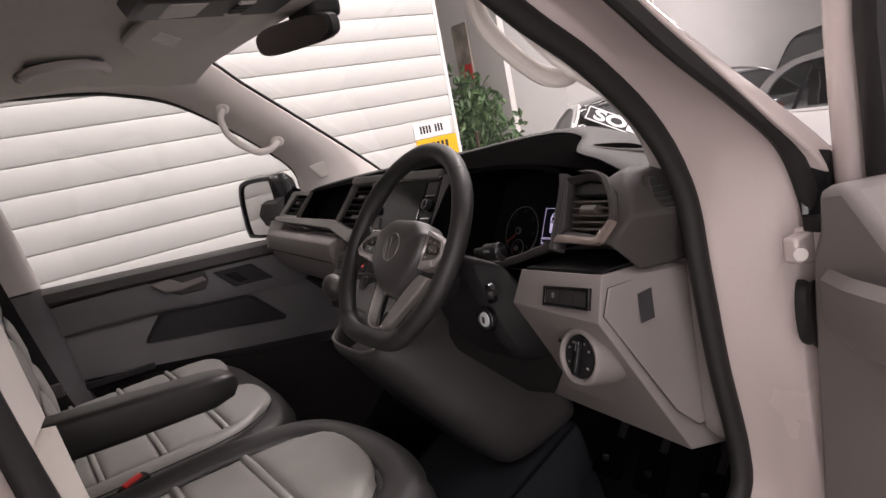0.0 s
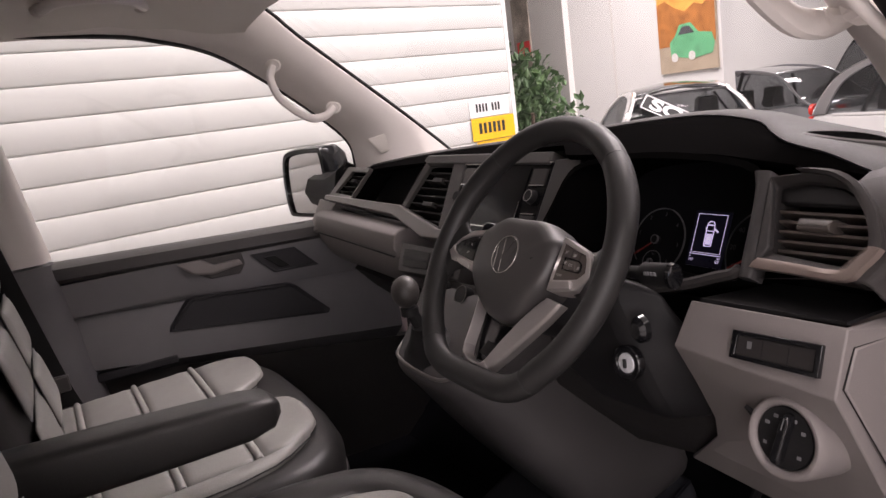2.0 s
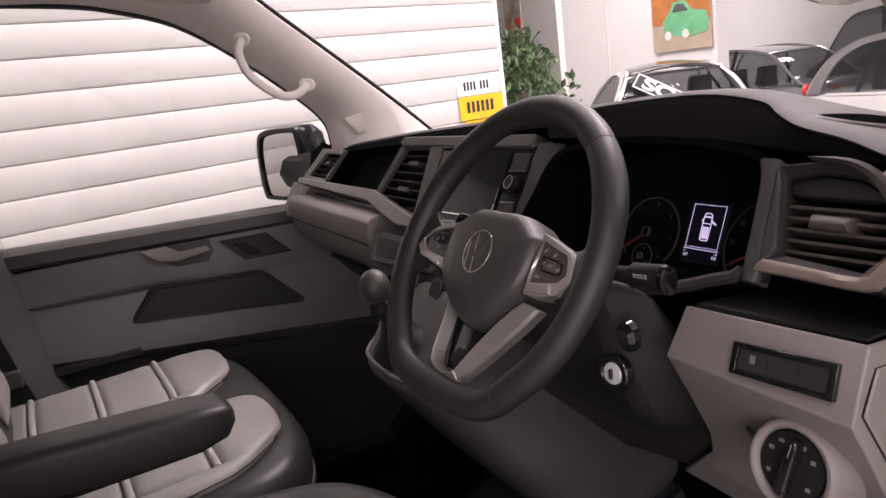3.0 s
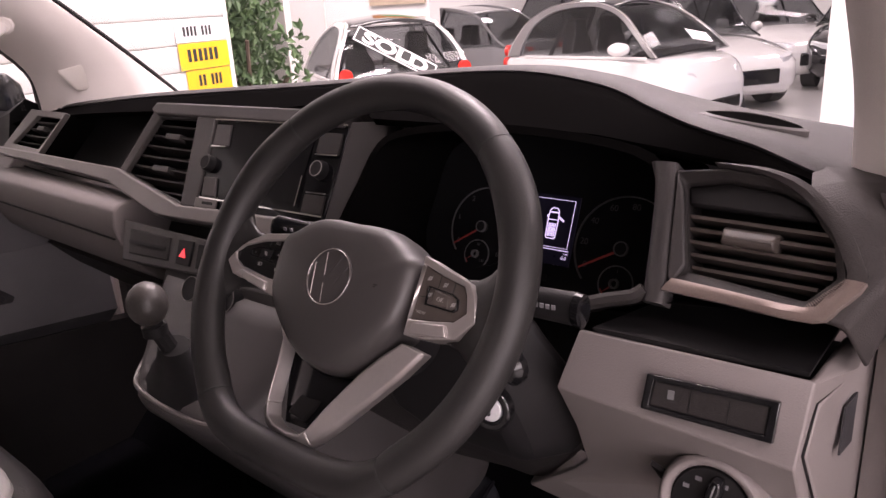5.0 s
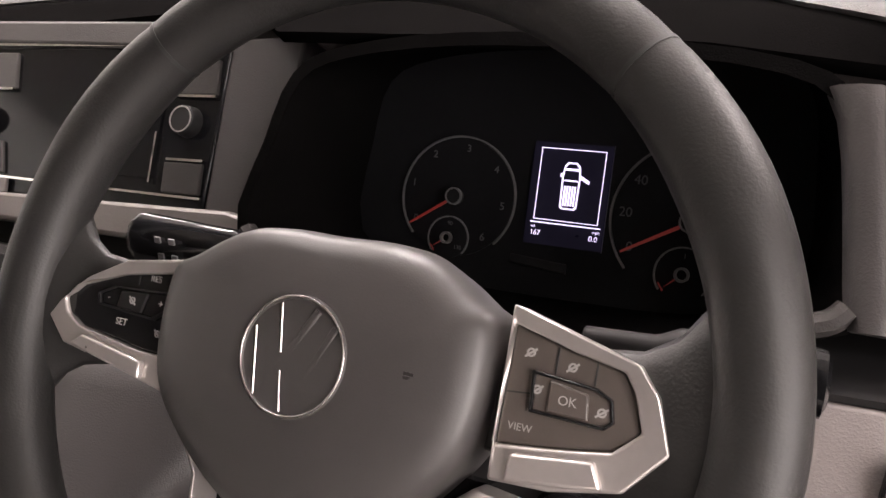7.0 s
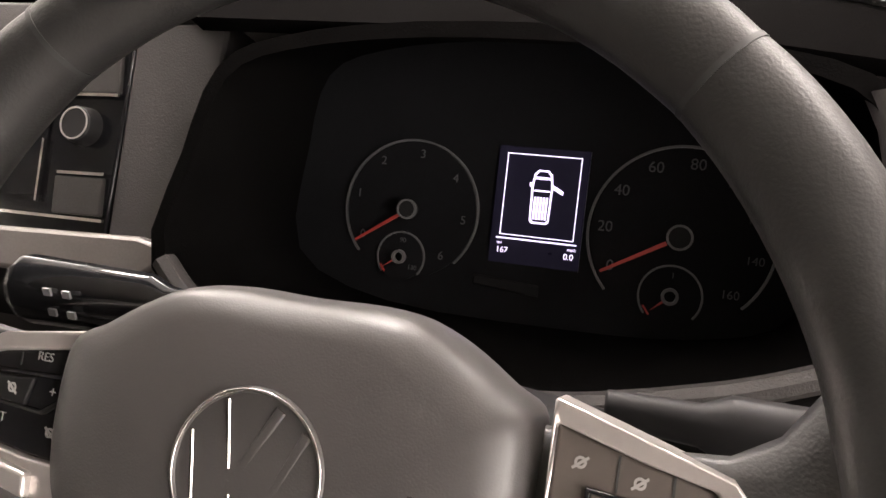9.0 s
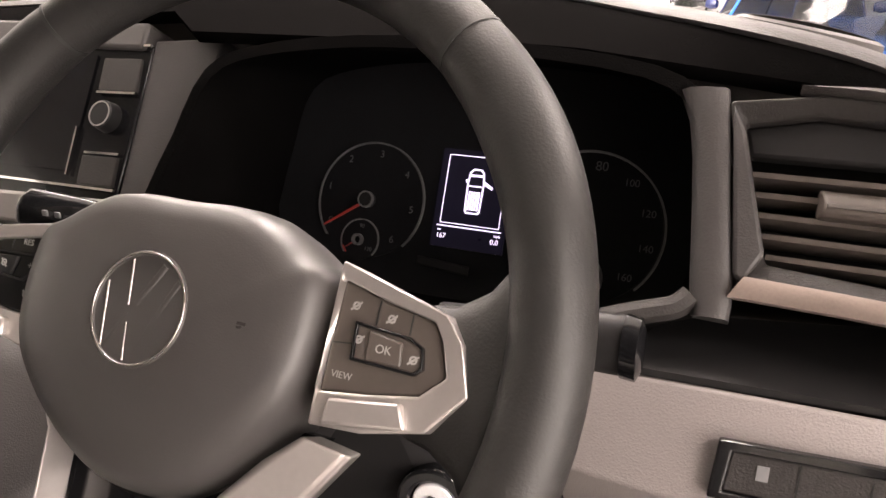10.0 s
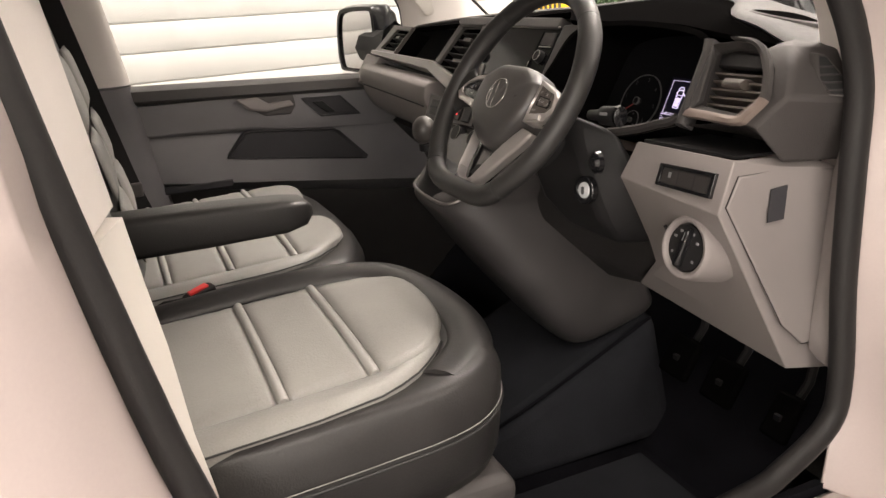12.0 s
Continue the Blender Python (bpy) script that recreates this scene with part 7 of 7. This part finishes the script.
for a, b, w in (((8.0, 13.5), (-1.0, -3.0), 1.6), ((16.5, 8.5), (3.0, -21.5), 1.5), ((-4.0, -7.0), (-12.0, -21.0), 1.3)):
    part("badge_band", sweep(wq([(*a, 18.3), (*b, 18.3)]), w / 1000, 0.0007, side=tuple(WN), n=8), M_AIRBAG, bd)
part("airbag_mark", prism(wq([(44, -1.2), (49.5, -1.2), (49.5, -2.4), (44, -2.4)], 0.0172), -WN * 0.003), M_DASH, ab, smooth=False)
part("airbag_mark", prism(wq([(45.2, -2.8), (48.4, -2.8), (47.6, -3.8), (46.0, -3.8)], 0.0172), -WN * 0.003), M_DASH, ab, smooth=False)

# either side: outer and inner outline of the frame, shift pad, rocker and its middle key
SPOKES = (
    (-1, [(46, 27), (98, 19.5), (118, 9.5), (132, -3.5), (137, -11), (125, -21.5), (95, -26), (62, -32)],
     [(50, 21), (100, 13), (124, 5), (130, -1.5), (127, -8.5), (118, -13), (82, -17.5), (66, -18)],
     [(112, -15.8), (77, -21), (76, -28.6), (119, -21.0)],
     [(104, 7.4), (68, 9.0), (69.5, 3.2), (79, -4), (111, -2), (112.5, 3)],
     [(84, 6.6), (99, 6.0), (100, -1.6), (86, -2.2)], M_GLOSS, M_BLACK, M_BLACK,
     (("SET", 97, -7.5, 4.2), ("RES", 83, 13.4, 4.0), ("+", 76.7, 3.2, 5.0), ("-", 106, 2.2, 5.0)),
     ((62.5, 14.3), (76, -9.2), (91.5, 2.6)), (72, 92)),
    (1, [(78, 29), (102, 22), (123, 16), (130.5, 7), (136, -10), (123.5, -24.5), (100, -29.8), (79, -31)],
     [(79.2, 22.5), (101, 16.5), (118.5, 13), (122.5, 7), (126.5, -5), (118, -13), (98, -16.5), (79, -19)],
     [(86, -20.3), (113.5, -16.6), (117.5, -25.0), (85, -29.6)],
     [(88, 8.2), (110.5, 6.2), (116, 3.4), (117.5, -4), (114.5, -6.8), (88.8, -6.1)],
     [(94.5, 5.8), (108.0, 3.6), (109.0, -5.0), (94.8, -4.9)], M_BROWN, M_GLOSS, M_BROWN,
     (("OK", 101.5, -0.2, 4.4), ("VIEW", 86.5, -12.0, 3.6)),
     ((86, 13.6), (101, 11.2), (90.5, 1.8), (113.0, -1.4)), (95.2, 108.8)))
for sx, fr, inn, pad, rock, key, mp, mr_, mk, words, icons, gaps in SPOKES:
    sp = part("spoke", rim(wq(fr, 0.0085, sx), wq(inn, 0.0075, sx), -WN * 0.020), M_SILVER, sw_, "satin silver spoke frame", bevel=0.0022, segs=3, angle=50)
    # leather web that flares into the rim
    web = []
    for a, hi, lo, th, o in ((70, 20, -24, 7, -9), (104, 19, -27, 7, -6), (122, 21, -31, 8, -4), (133, 28, -38, 10, -3), (141, 40, -50, 12, -2), (150, 54, -64, 13, -1)):
        web.append([wp(sx * a / 1000, ((hi + lo) / 2 + (hi - lo) / 2 * math.cos(w * 0.3927)) / 1000, (o + th * math.sin(w * 0.3927)) / 1000) for w in range(16)])
    part("spoke_root", loft(web), M_WHEEL, sp, "black leather spoke root", angle=70)
    part("key_pad", prism(wq(inn, 0.0050, sx), -WN * 0.006), mp, sp, bevel=0.001)
    cxr, cyr = sum(x for x, _ in rock) / len(rock), sum(y for _, y in rock) / len(rock)
    inner = [(cxr + (x - cxr) * 0.93, cyr + (y - cyr) * 0.84) for x, y in rock]
    part("rocker", rim(wq(rock, 0.0070, sx), wq(inner, 0.0074, sx), -WN * 0.003), mr_, sp, bevel=0.0004)
    part("rocker_face", prism(wq(inner, 0.0062, sx), -WN * 0.003), mp, sp, bevel=0.0004)
    part("rocker_key", prism(wq(key, 0.0074, sx), -WN * 0.003), mk, sp, bevel=0.0007)
    for xa in gaps:
        top, bot = (19.6 - (xa - 82) * 0.19, 8.6 - (xa - 88) * 0.1) if sx > 0 else (17.6 - (xa - 66) * 0.15, 9.6)
        part("key_gap", prism(wq([(xa, top), (xa + 0.6, top), (xa + 0.6, bot), (xa, bot)], 0.0053, sx), -WN * 0.001), M_INK, sp, smooth=False)
    if sx > 0:
        part("key_gap", prism(wq([(79.8, -0.6), (88, 0.2), (88, -0.4), (79.8, -1.2)], 0.0053, sx), -WN * 0.001), M_INK, sp, smooth=False)
    for t, x, y, size in words:
        letters(t, size / 1000, axes(Vector(wp(sx * x / 1000, y / 1000, 0.0076 if t == "OK" else 0.0064 if t in ("+", "-") else 0.0053)), (1, 0, 0), tuple(WU)), M_MARK, sp, "key_mark", 0.0001)
    for mx, my in icons:
        up = 0.0076 if sx < 0 and mx > 90 else 0.0064 if abs(my) < 3 else 0.0053
        part("key_mark", annulus(wp(sx * mx / 1000, my / 1000, up), tuple(WN), 0.0009, 0.0016, 0.0003, 12), M_MARK, sp, smooth=False)
        part("key_mark", prism(wq([(mx - 2.2, my - 1.4), (mx - 1.8, my - 2.0), (mx + 2.2, my + 1.2), (mx + 1.8, my + 1.8)], up, sx), -WN * 0.0003), M_MARK, sp, smooth=False)
    part("shift_pad", prism(wq(pad, 0.0112, sx), -WN * 0.006), M_SILVER, sp, bevel=0.0012)

# lower two-legged spoke: a broad satin leg, a slim ridged one and the bow between them
def leg(pairs):
    """A satin strip from its raised inner edge to its lower outer edge."""
    out = []
    for (ix, iy), (ox, oy) in pairs:
        dx, dy = ox - ix, oy - iy
        out.append(wq([(ix, iy, -3), (ix + 0.12 * dx, iy + 0.12 * dy, -0.5), (ix + 0.9 * dx, iy + 0.9 * dy, -5), (ox, oy, -8), (ox - 0.1 * dx, oy - 0.1 * dy, -20), (ix, iy, -17)]))
    return loft(out)


part("lower_spoke", leg([((72, -37), (92, -40)), ((58, -49), (77, -62)), ((43, -66), (60, -82)), ((21, -98), (31, -115)), ((7, -122), (14, -132))]), M_SILVER, sw_, "broad satin silver lower spoke", bevel=0.0012, segs=3, angle=35)
part("lower_spoke", leg([((-62, -36), (-68, -40)), ((-46, -61), (-51, -63)), ((-43, -86), (-48.5, -90)), ((-41, -112), (-47.5, -122))]), M_SILVER, sw_, "slim satin silver lower spoke", bevel=0.0008, segs=2, angle=35)
part("lower_bridge", leg([((-41, -112), (-47.5, -122)), ((-37, -122.5), (-41, -131)), ((-28, -127.5), (-30, -136)), ((-12, -129.5), (-8, -139)), ((1, -127), (7, -137)), ((7, -122), (14, -132))]), M_SILVER, sw_, bevel=0.0012, segs=3, angle=35)
part("lower_insert", prism(wq([(-60, -40), (72, -38), (44, -70), (8, -124), (-36, -126), (-46, -96)], -0.022), -WN * 0.008), M_GLOSS, sw_, smooth=False)
part("insert_fin", loft([wq(r) for r in ([(-24, -84, -26), (10, -80, -26), (10, -80, -30), (-24, -84, -30)], [(-34, -118, -18), (-14, -120, -18), (-14, -120, -30), (-34, -118, -30)])]), M_BLACK, sw_, bevel=0.002)
part("hub_back", disc(tuple(WC - WN * 0.026 - WU * 0.028), tuple(WN), 0.050, 0.070, 32, r2=0.040), M_BLACK, sw_)

# ---- gear lever ----
gk = thing("gear_lever", "gear lever with worn grey ball knob", "gear lever", (0.095, 0.03, 1.1))
kc = Vector((0.085, 0.009, 1.190))
part("knob", loft([[tuple(kc + Vector((0.0225 * math.cos(p) * math.cos(a * 0.3142), 0.0225 * math.cos(p) * math.sin(a * 0.3142), 0.0255 * math.sin(p)))) for a in range(20)] for p in [radians(d) for d in (-80, -62, -40, -20, 0, 20, 40, 60, 76, 86)]]), M_KNOB, gk, "worn satin grey knob", angle=80)
part("shaft", sweep([tuple(kc + Vector((0, 0.002, -0.024))), (0.09, 0.022, 1.135), (0.095, 0.035, 1.11)], 0.010, n=10, side=(1, 0, 0)), M_BLACK, gk)
part("collar", disc(tuple(kc + Vector((0, 0.003, -0.026))), (0, 0.05, -1), 0.014, -0.012, 20), M_BLACK, gk)

# ---- floor, mats, pedals ----
tagged(link("cabin_floor", loft([[(-0.80, -0.60, 0.55), (0.60, -0.60, 0.55), (0.60, -0.60, 0.52), (-0.80, -0.60, 0.52)], [(-0.80, 0.34, 0.55), (0.60, 0.34, 0.55), (0.60, 0.34, 0.52), (-0.80, 0.34, 0.52)], [(-0.80, 0.60, 0.80), (0.60, 0.60, 0.80), (0.60, 0.62, 0.77), (-0.80, 0.62, 0.77)]]), M_CARPET, None, smooth=False), "black carpeted van cabin floor", "floor", "", "structure")
tn = thing("floor_step", "dark grey carpeted step beside the pedals", "floor step", (0.1, 0.1, 0.55))
part("step", loft([[(-0.10, -0.10, 0.60), (0.262, -0.10, 0.60), (0.30, -0.10, 0.545), (-0.10, -0.10, 0.545)], [(-0.10, 0.10, 0.655), (0.258, 0.10, 0.655), (0.32, 0.10, 0.545), (-0.10, 0.10, 0.545)], [(-0.10, 0.42, 0.80), (0.262, 0.42, 0.80), (0.34, 0.42, 0.56), (-0.10, 0.42, 0.56)]]), M_CARPETG, tn, bevel=0.035, segs=4)
part("carpet_seam", sweep(smooth_path([(0.262, -0.09, 0.606), (0.262, 0.10, 0.661), (0.264, 0.40, 0.795)], 4), 0.004, 0.003, side=(1, 0, 0), n=8), M_CARPET, tn, "dark bound carpet edge")
mt = thing("floor_mat", "dark floor mat in the driver's footwell", "mat", (0.5, 0.05, 0.55))
part("mat", box(0.35, 0.60, -0.12, 0.32, 0.551, 0.558), M_CARPETG, mt, bevel=0.003)
for px, w, lab in ((0.36, 0.035, "black rubber clutch pedal"), (0.47, 0.035, "black rubber brake pedal"), (0.60, 0.025, "black rubber throttle pedal")):
    pe = thing("pedal", lab, "pedal", (px, 0.38, 0.7), "foot pedals")
    # pad colour darkened below plain rubber to hold the footwell's shade
    part("pad", loft([[(px - w, 0.37, 0.72), (px + w, 0.37, 0.72), (px + w, 0.41, 0.79), (px - w, 0.41, 0.79)], [(px - w, 0.385, 0.712), (px + w, 0.385, 0.712), (px + w, 0.425, 0.782), (px - w, 0.425, 0.782)]]), M_SHADE, pe, bevel=0.006)
    part("arm", sweep([(px, 0.41, 0.75), (px, 0.45, 0.80), (px, 0.48, 0.98)], 0.008, n=8, side=(1, 0, 0)), M_BLACK, pe)
    part("stud", box(px - 0.006, px + 0.006, 0.383, 0.390, 0.748, 0.758), M_BLACK, pe, smooth=False)


# ---- seats ----
def cushion_shape(x0, x1, yb, front):
    """Rings of a padded seat cushion from its skirt to its crown."""
    cx, w = (x0 + x1) / 2, (x1 - x0) / 2
    def loop(s, z, dy, tilt=0.0):
        pts = []
        for k in range(48):
            a = 2 * math.pi * k / 48
            c, sn = math.cos(a), math.sin(a)
            px = math.copysign(abs(c) ** 0.42, c)
            py = math.copysign(abs(sn) ** 0.42, sn)
            y0, y1 = yb, front + dy
            fy = (y0 + y1) / 2 + (y1 - y0) / 2 * py
            if py > 0:
                fy -= 0.035 * (abs(px) ** 3) * py
            pts.append((cx + px * (w * s), fy if s > 0.9 else (y0 + y1) / 2 + (fy - (y0 + y1) / 2) * s, z + tilt * (fy - yb)))
        return pts
    return loop


def seat_base(parent, x0, x1, yb, front, zt, tilt, skirt):
    lp_ = cushion_shape(x0, x1, yb, front)
    rings = [lp_(0.95, skirt, -0.012), lp_(1.0, skirt + 0.03, -0.004), lp_(1.015, zt - 0.085, 0.0, tilt), lp_(1.0, zt - 0.045, 0.002, tilt), lp_(0.975, zt - 0.021, -0.008, tilt), lp_(0.935, zt - 0.010, -0.022, tilt), lp_(0.87, zt - 0.014, -0.05, tilt), lp_(0.75, zt - 0.024, -0.10, tilt), lp_(0.5, zt - 0.030, -0.14, tilt), lp_(0.2, zt - 0.030, -0.14, tilt)]
    cu = part("cushion", loft(rings), M_LEATHER, parent, "black leather seat cushion", angle=70)
    s1 = lp_(1.016, zt - 0.080, 0.001, tilt)
    part("seam", sweep(s1, 0.0022, 0.0022, side=(0, 0, 1), n=6, closed=True), M_INK, cu)
    part("seam", sweep(lp_(1.016, zt - 0.072, 0.001, tilt), 0.0007, 0.0007, side=(0, 0, 1), n=6, closed=True), M_LEATHG, cu)
    return cu


def curve(pairs, y):
    for (ya, va), (yb, vb) in zip(pairs, pairs[1:]):
        if min(ya, yb) <= y <= max(ya, yb):
            return va + (vb - va) * (y - ya) / (yb - ya)
    return pairs[0][1] if abs(y - pairs[0][0]) < abs(y - pairs[-1][0]) else pairs[-1][1]


def inserts(parent, left, right, ys, zf, band):
    """Flush grey panels between two edge lines, front to back, with slim ridges and a pale side band."""
    rib = 0.0055
    last = len(ys) - 2
    for k in range(len(ys) - 1):
        y1, y0 = ys[k] - (rib if k else 0), ys[k + 1] + (rib if k < last else 0)
        bm, rows, n = bmesh.new(), [], 14
        for j in range(n + 1):
            v = j / n
            y = y1 + (y0 - y1) * (v if k else v ** 1.7)
            xl, xr = curve(left, y), curve(right, y)
            row = []
            for i in range(n + 1):
                u = i / n
                edge = (1 - abs(2 * u - 1) ** 9) * (1 - abs(2 * v - 1) ** 12)
                crease = 0.0007 * math.sin(31 * u + 9 * v) * math.sin(17 * v + 5 * u + k)
                row.append(bm.verts.new((xl + (xr - xl) * u, y, zf(y) - 0.0045 + 0.0075 * edge + 0.004 * (1 - (2 * u - 1) ** 2) + crease)))
            rows.append(row)
        for p, q in zip(rows, rows[1:]):
            for i in range(n):
                bm.faces.new((p[i], p[i + 1], q[i + 1], q[i]))
        part("insert_panel", bm, M_LEATHG, parent, "grey leather insert panel", angle=80, solid=0.004)
    for y in ys[1:-1]:
        xl, xr = curve(left, y) + 0.004, curve(right, y) - 0.002
        prof = [(-0.0075, -0.006), (-0.0052, 0.0022), (-0.0018, 0.0046), (0.0018, 0.0046), (0.0052, 0.0022), (0.0075, -0.006)]
        part("rib", loft([[(xl + (xr - xl) * u, y + dy, zf(y) + dz + 0.004 * (1 - (2 * u - 1) ** 2) - (0.003 if u in (0, 1) else 0)) for dy, dz in prof] for u in (0, 0.02, 0.25, 0.5, 0.75, 0.98, 1)]), M_LEATHL, parent, "pale leather ridge", angle=50)
    # side band that falls away to the outer edge
    rows = []
    for y, xo in band:
        xi = curve(right, y) - 0.001
        rows.append([(xi, y, zf(y) - 0.004), (xi + 0.15 * (xo - xi), y, zf(y) + 0.0015), (xi + 0.6 * (xo - xi), y, zf(y) - 0.001), (xo, y, zf(y) - 0.010), (xo, y, zf(y) - 0.030), (xi, y, zf(y) - 0.030)])
    part("side_band", loft(rows), M_LEATHG, parent, "pale grey leather side band", angle=60)
    part("band_seam", sweep([(xo + 0.001, y, zf(y) - 0.0095) for y, xo in band], 0.0013, 0.0013, side=(0, 0, 1), n=6), M_INK, parent)


def bolster(parent, path, w, h):
    part("bolster", sweep(smooth_path(path, 5), w, h, side=(0, 0, 1), n=14), M_LEATHER, parent, "padded black leather bolster", angle=80)


ds = thing("driver_seat", "black and grey leather driver's seat", "seat", (0.41, -0.35, 0.55), "front seats")
seat_base(ds, 0.175, 0.650, -0.55, -0.085, 0.985, 0.06, 0.84)
zf = lambda y: 0.990 + 0.05 * (y + 0.55) - 0.6 * max(0.0, y + 0.20) ** 2
inserts(ds, [(-0.137, 0.352), (-0.141, 0.318), (-0.155, 0.292), (-0.19, 0.272), (-0.27, 0.262), (-0.54, 0.262)], [(-0.137, 0.425), (-0.141, 0.468), (-0.152, 0.500), (-0.172, 0.536), (-0.20, 0.566), (-0.24, 0.580), (-0.54, 0.586)], [-0.137, -0.274, -0.386, -0.54], zf, [(-0.168, 0.534), (-0.185, 0.556), (-0.205, 0.577), (-0.225, 0.594), (-0.25, 0.608), (-0.28, 0.620), (-0.36, 0.630), (-0.54, 0.634)])
bolster(ds, [(0.224, -0.545, 0.976), (0.222, -0.40, 0.988), (0.226, -0.28, 0.996), (0.250, -0.17, 0.996), (0.320, -0.122, 0.990), (0.45, -0.112, 0.988), (0.545, -0.135, 0.985), (0.606, -0.20, 0.980)], 0.034, 0.020)
part("plinth", loft([[(0.20, -0.60, 0.55), (0.63, -0.60, 0.55), (0.63, -0.13, 0.55), (0.20, -0.13, 0.55)], [(0.19, -0.60, 0.83), (0.64, -0.60, 0.83), (0.645, -0.118, 0.83), (0.19, -0.118, 0.83)], [(0.20, -0.60, 0.845), (0.63, -0.60, 0.845), (0.635, -0.125, 0.845), (0.20, -0.125, 0.845)]]), M_DASH2, ds, "grey plastic seat plinth", bevel=0.015)


def backrest(parent, x0, x1, y, zb, zt, lean, columns):
    cx, w = (x0 + x1) / 2, (x1 - x0) / 2
    rings = []
    for z, s, d in ((zb, 0.9, 0.10), (zb + 0.06, 1.0, 0.13), (zb + 0.25, 1.02, 0.14), (zt - 0.12, 0.96, 0.12), (zt - 0.03, 0.86, 0.10), (zt, 0.7, 0.06)):
        yy = y - lean * (z - zb)
        rings.append([(cx + w * s * math.copysign(abs(math.cos(a * 0.2618)) ** 0.5, math.cos(a * 0.2618)), yy - d / 2 + d / 2 * math.copysign(abs(math.sin(a * 0.2618)) ** 0.6, math.sin(a * 0.2618)), z) for a in range(24)])
    bk = part("backrest", loft(rings), M_LEATHER, parent, "black leather backrest", angle=70)
    for xa, xb in columns:
        zs = [zb + 0.05, zb + 0.17, zb + 0.29, zb + 0.43]
        for z0, z1 in zip(zs, zs[1:]):
            f = lambda z: y - lean * (z - zb) + 0.006
            pillow([(xa, f(z0 + 0.008), z0 + 0.008), (xb, f(z0 + 0.008), z0 + 0.008), (xb, f(z1 - 0.008), z1 - 0.008), (xa, f(z1 - 0.008), z1 - 0.008)], -0.009, M_LEATHG, parent, "back_panel", "grey leather back panel", sink=-0.004)
    return bk


backrest(ds, 0.18, 0.645, -0.50, 0.97, 1.55, 0.22, [(0.27, 0.555)])

bn = thing("passenger_bench", "black and grey leather double passenger bench", "seat", (-0.28, -0.35, 0.55), "front seats")
seat_base(bn, -0.635, 0.075, -0.55, -0.070, 0.945, 0.05, 0.80)
zb_ = lambda y: 0.950 + 0.045 * (y + 0.55) - 0.9 * max(0.0, y + 0.18) ** 2
shift = lambda pairs, d: [(y, x + d) for y, x in pairs]
B_LEFT = [(-0.112, -0.190), (-0.118, -0.225), (-0.135, -0.245), (-0.18, -0.256), (-0.54, -0.258)]
B_RIGHT = [(-0.112, -0.110), (-0.118, -0.072), (-0.135, -0.046), (-0.165, -0.020), (-0.20, -0.006), (-0.54, 0.000)]
B_BAND = [(-0.142, -0.038), (-0.155, -0.026), (-0.170, -0.013), (-0.19, 0.004), (-0.22, 0.020), (-0.28, 0.032), (-0.54, 0.038)]
for d in (0.0, -0.325):
    inserts(bn, shift(B_LEFT, d), shift(B_RIGHT, d), [-0.112, -0.235, -0.355, -0.468, -0.54], zb_, shift(B_BAND, d))
part("plinth", loft([[(-0.60, -0.58, 0.55), (0.04, -0.58, 0.55), (0.04, -0.16, 0.55), (-0.60, -0.16, 0.55)], [(-0.61, -0.58, 0.80), (0.05, -0.58, 0.80), (0.05, -0.13, 0.80), (-0.61, -0.13, 0.80)]]), M_DASH, bn, bevel=0.015)
backrest(bn, -0.635, 0.02, -0.49, 0.93, 1.52, 0.22, [(-0.27, -0.05), (-0.58, -0.36)])
part("arm_rest", loft([[(0.10 + s * 0.038 * math.copysign(abs(math.cos(a * 0.2618)) ** 0.38, math.cos(a * 0.2618)), y, z + s * h * math.copysign(abs(math.sin(a * 0.2618)) ** 0.38, math.sin(a * 0.2618))) for a in range(24)] for y, z, s, h in ((-0.60, 1.085, 0.85, 0.036), (-0.55, 1.085, 1.0, 0.036), (-0.40, 1.082, 1.0, 0.034), (-0.27, 1.080, 1.0, 0.029), (-0.235, 1.082, 0.92, 0.024), (-0.222, 1.084, 0.6, 0.016))]), M_LEATHER, bn, "black padded arm rest", angle=70)

# belts and buckles
bt = thing("seat_belt", "black seat belt hanging by the passenger pillar", "seat belt", (-0.63, -0.5, 1.1))
part("webbing", loft([[(x - 0.003, y - 0.022, z), (x + 0.003, y - 0.022, z), (x + 0.003, y + 0.022, z), (x - 0.003, y + 0.022, z)] for x, y, z in ((-0.640, -0.665, 1.72), (-0.615, -0.590, 1.45), (-0.598, -0.537, 1.20), (-0.590, -0.490, 0.99), (-0.590, -0.478, 0.95))]), M_BLACK, bt)
part("tongue", box(-0.600, -0.578, -0.515, -0.470, 0.985, 1.02), M_DASH2, bt, bevel=0.004)
for bx, by, bz, rz in ((0.055, -0.424, 0.954, 20), (0.128, -0.452, 0.946, 24)):
    bu = thing("belt_buckle", "black belt buckle with red release button", "buckle", (bx, by, bz - 0.1), "belt buckles")
    BM = pose(bx, by, bz, 12, 0, rz)
    q = lambda x0, x1, y0, y1, z0, z1: loft([[tuple(BM @ Vector(v)) for v in ((x0, y0, z), (x1, y0, z), (x1, y1, z), (x0, y1, z))] for z in (z0, z1)])
    part("casing", q(-0.012, 0.012, -0.028, 0.028, -0.09, 0.0), M_BLACK, bu, bevel=0.004)
    part("button", q(-0.008, 0.008, -0.018, 0.018, -0.002, 0.004), M_RED, bu, "red button", bevel=0.002)
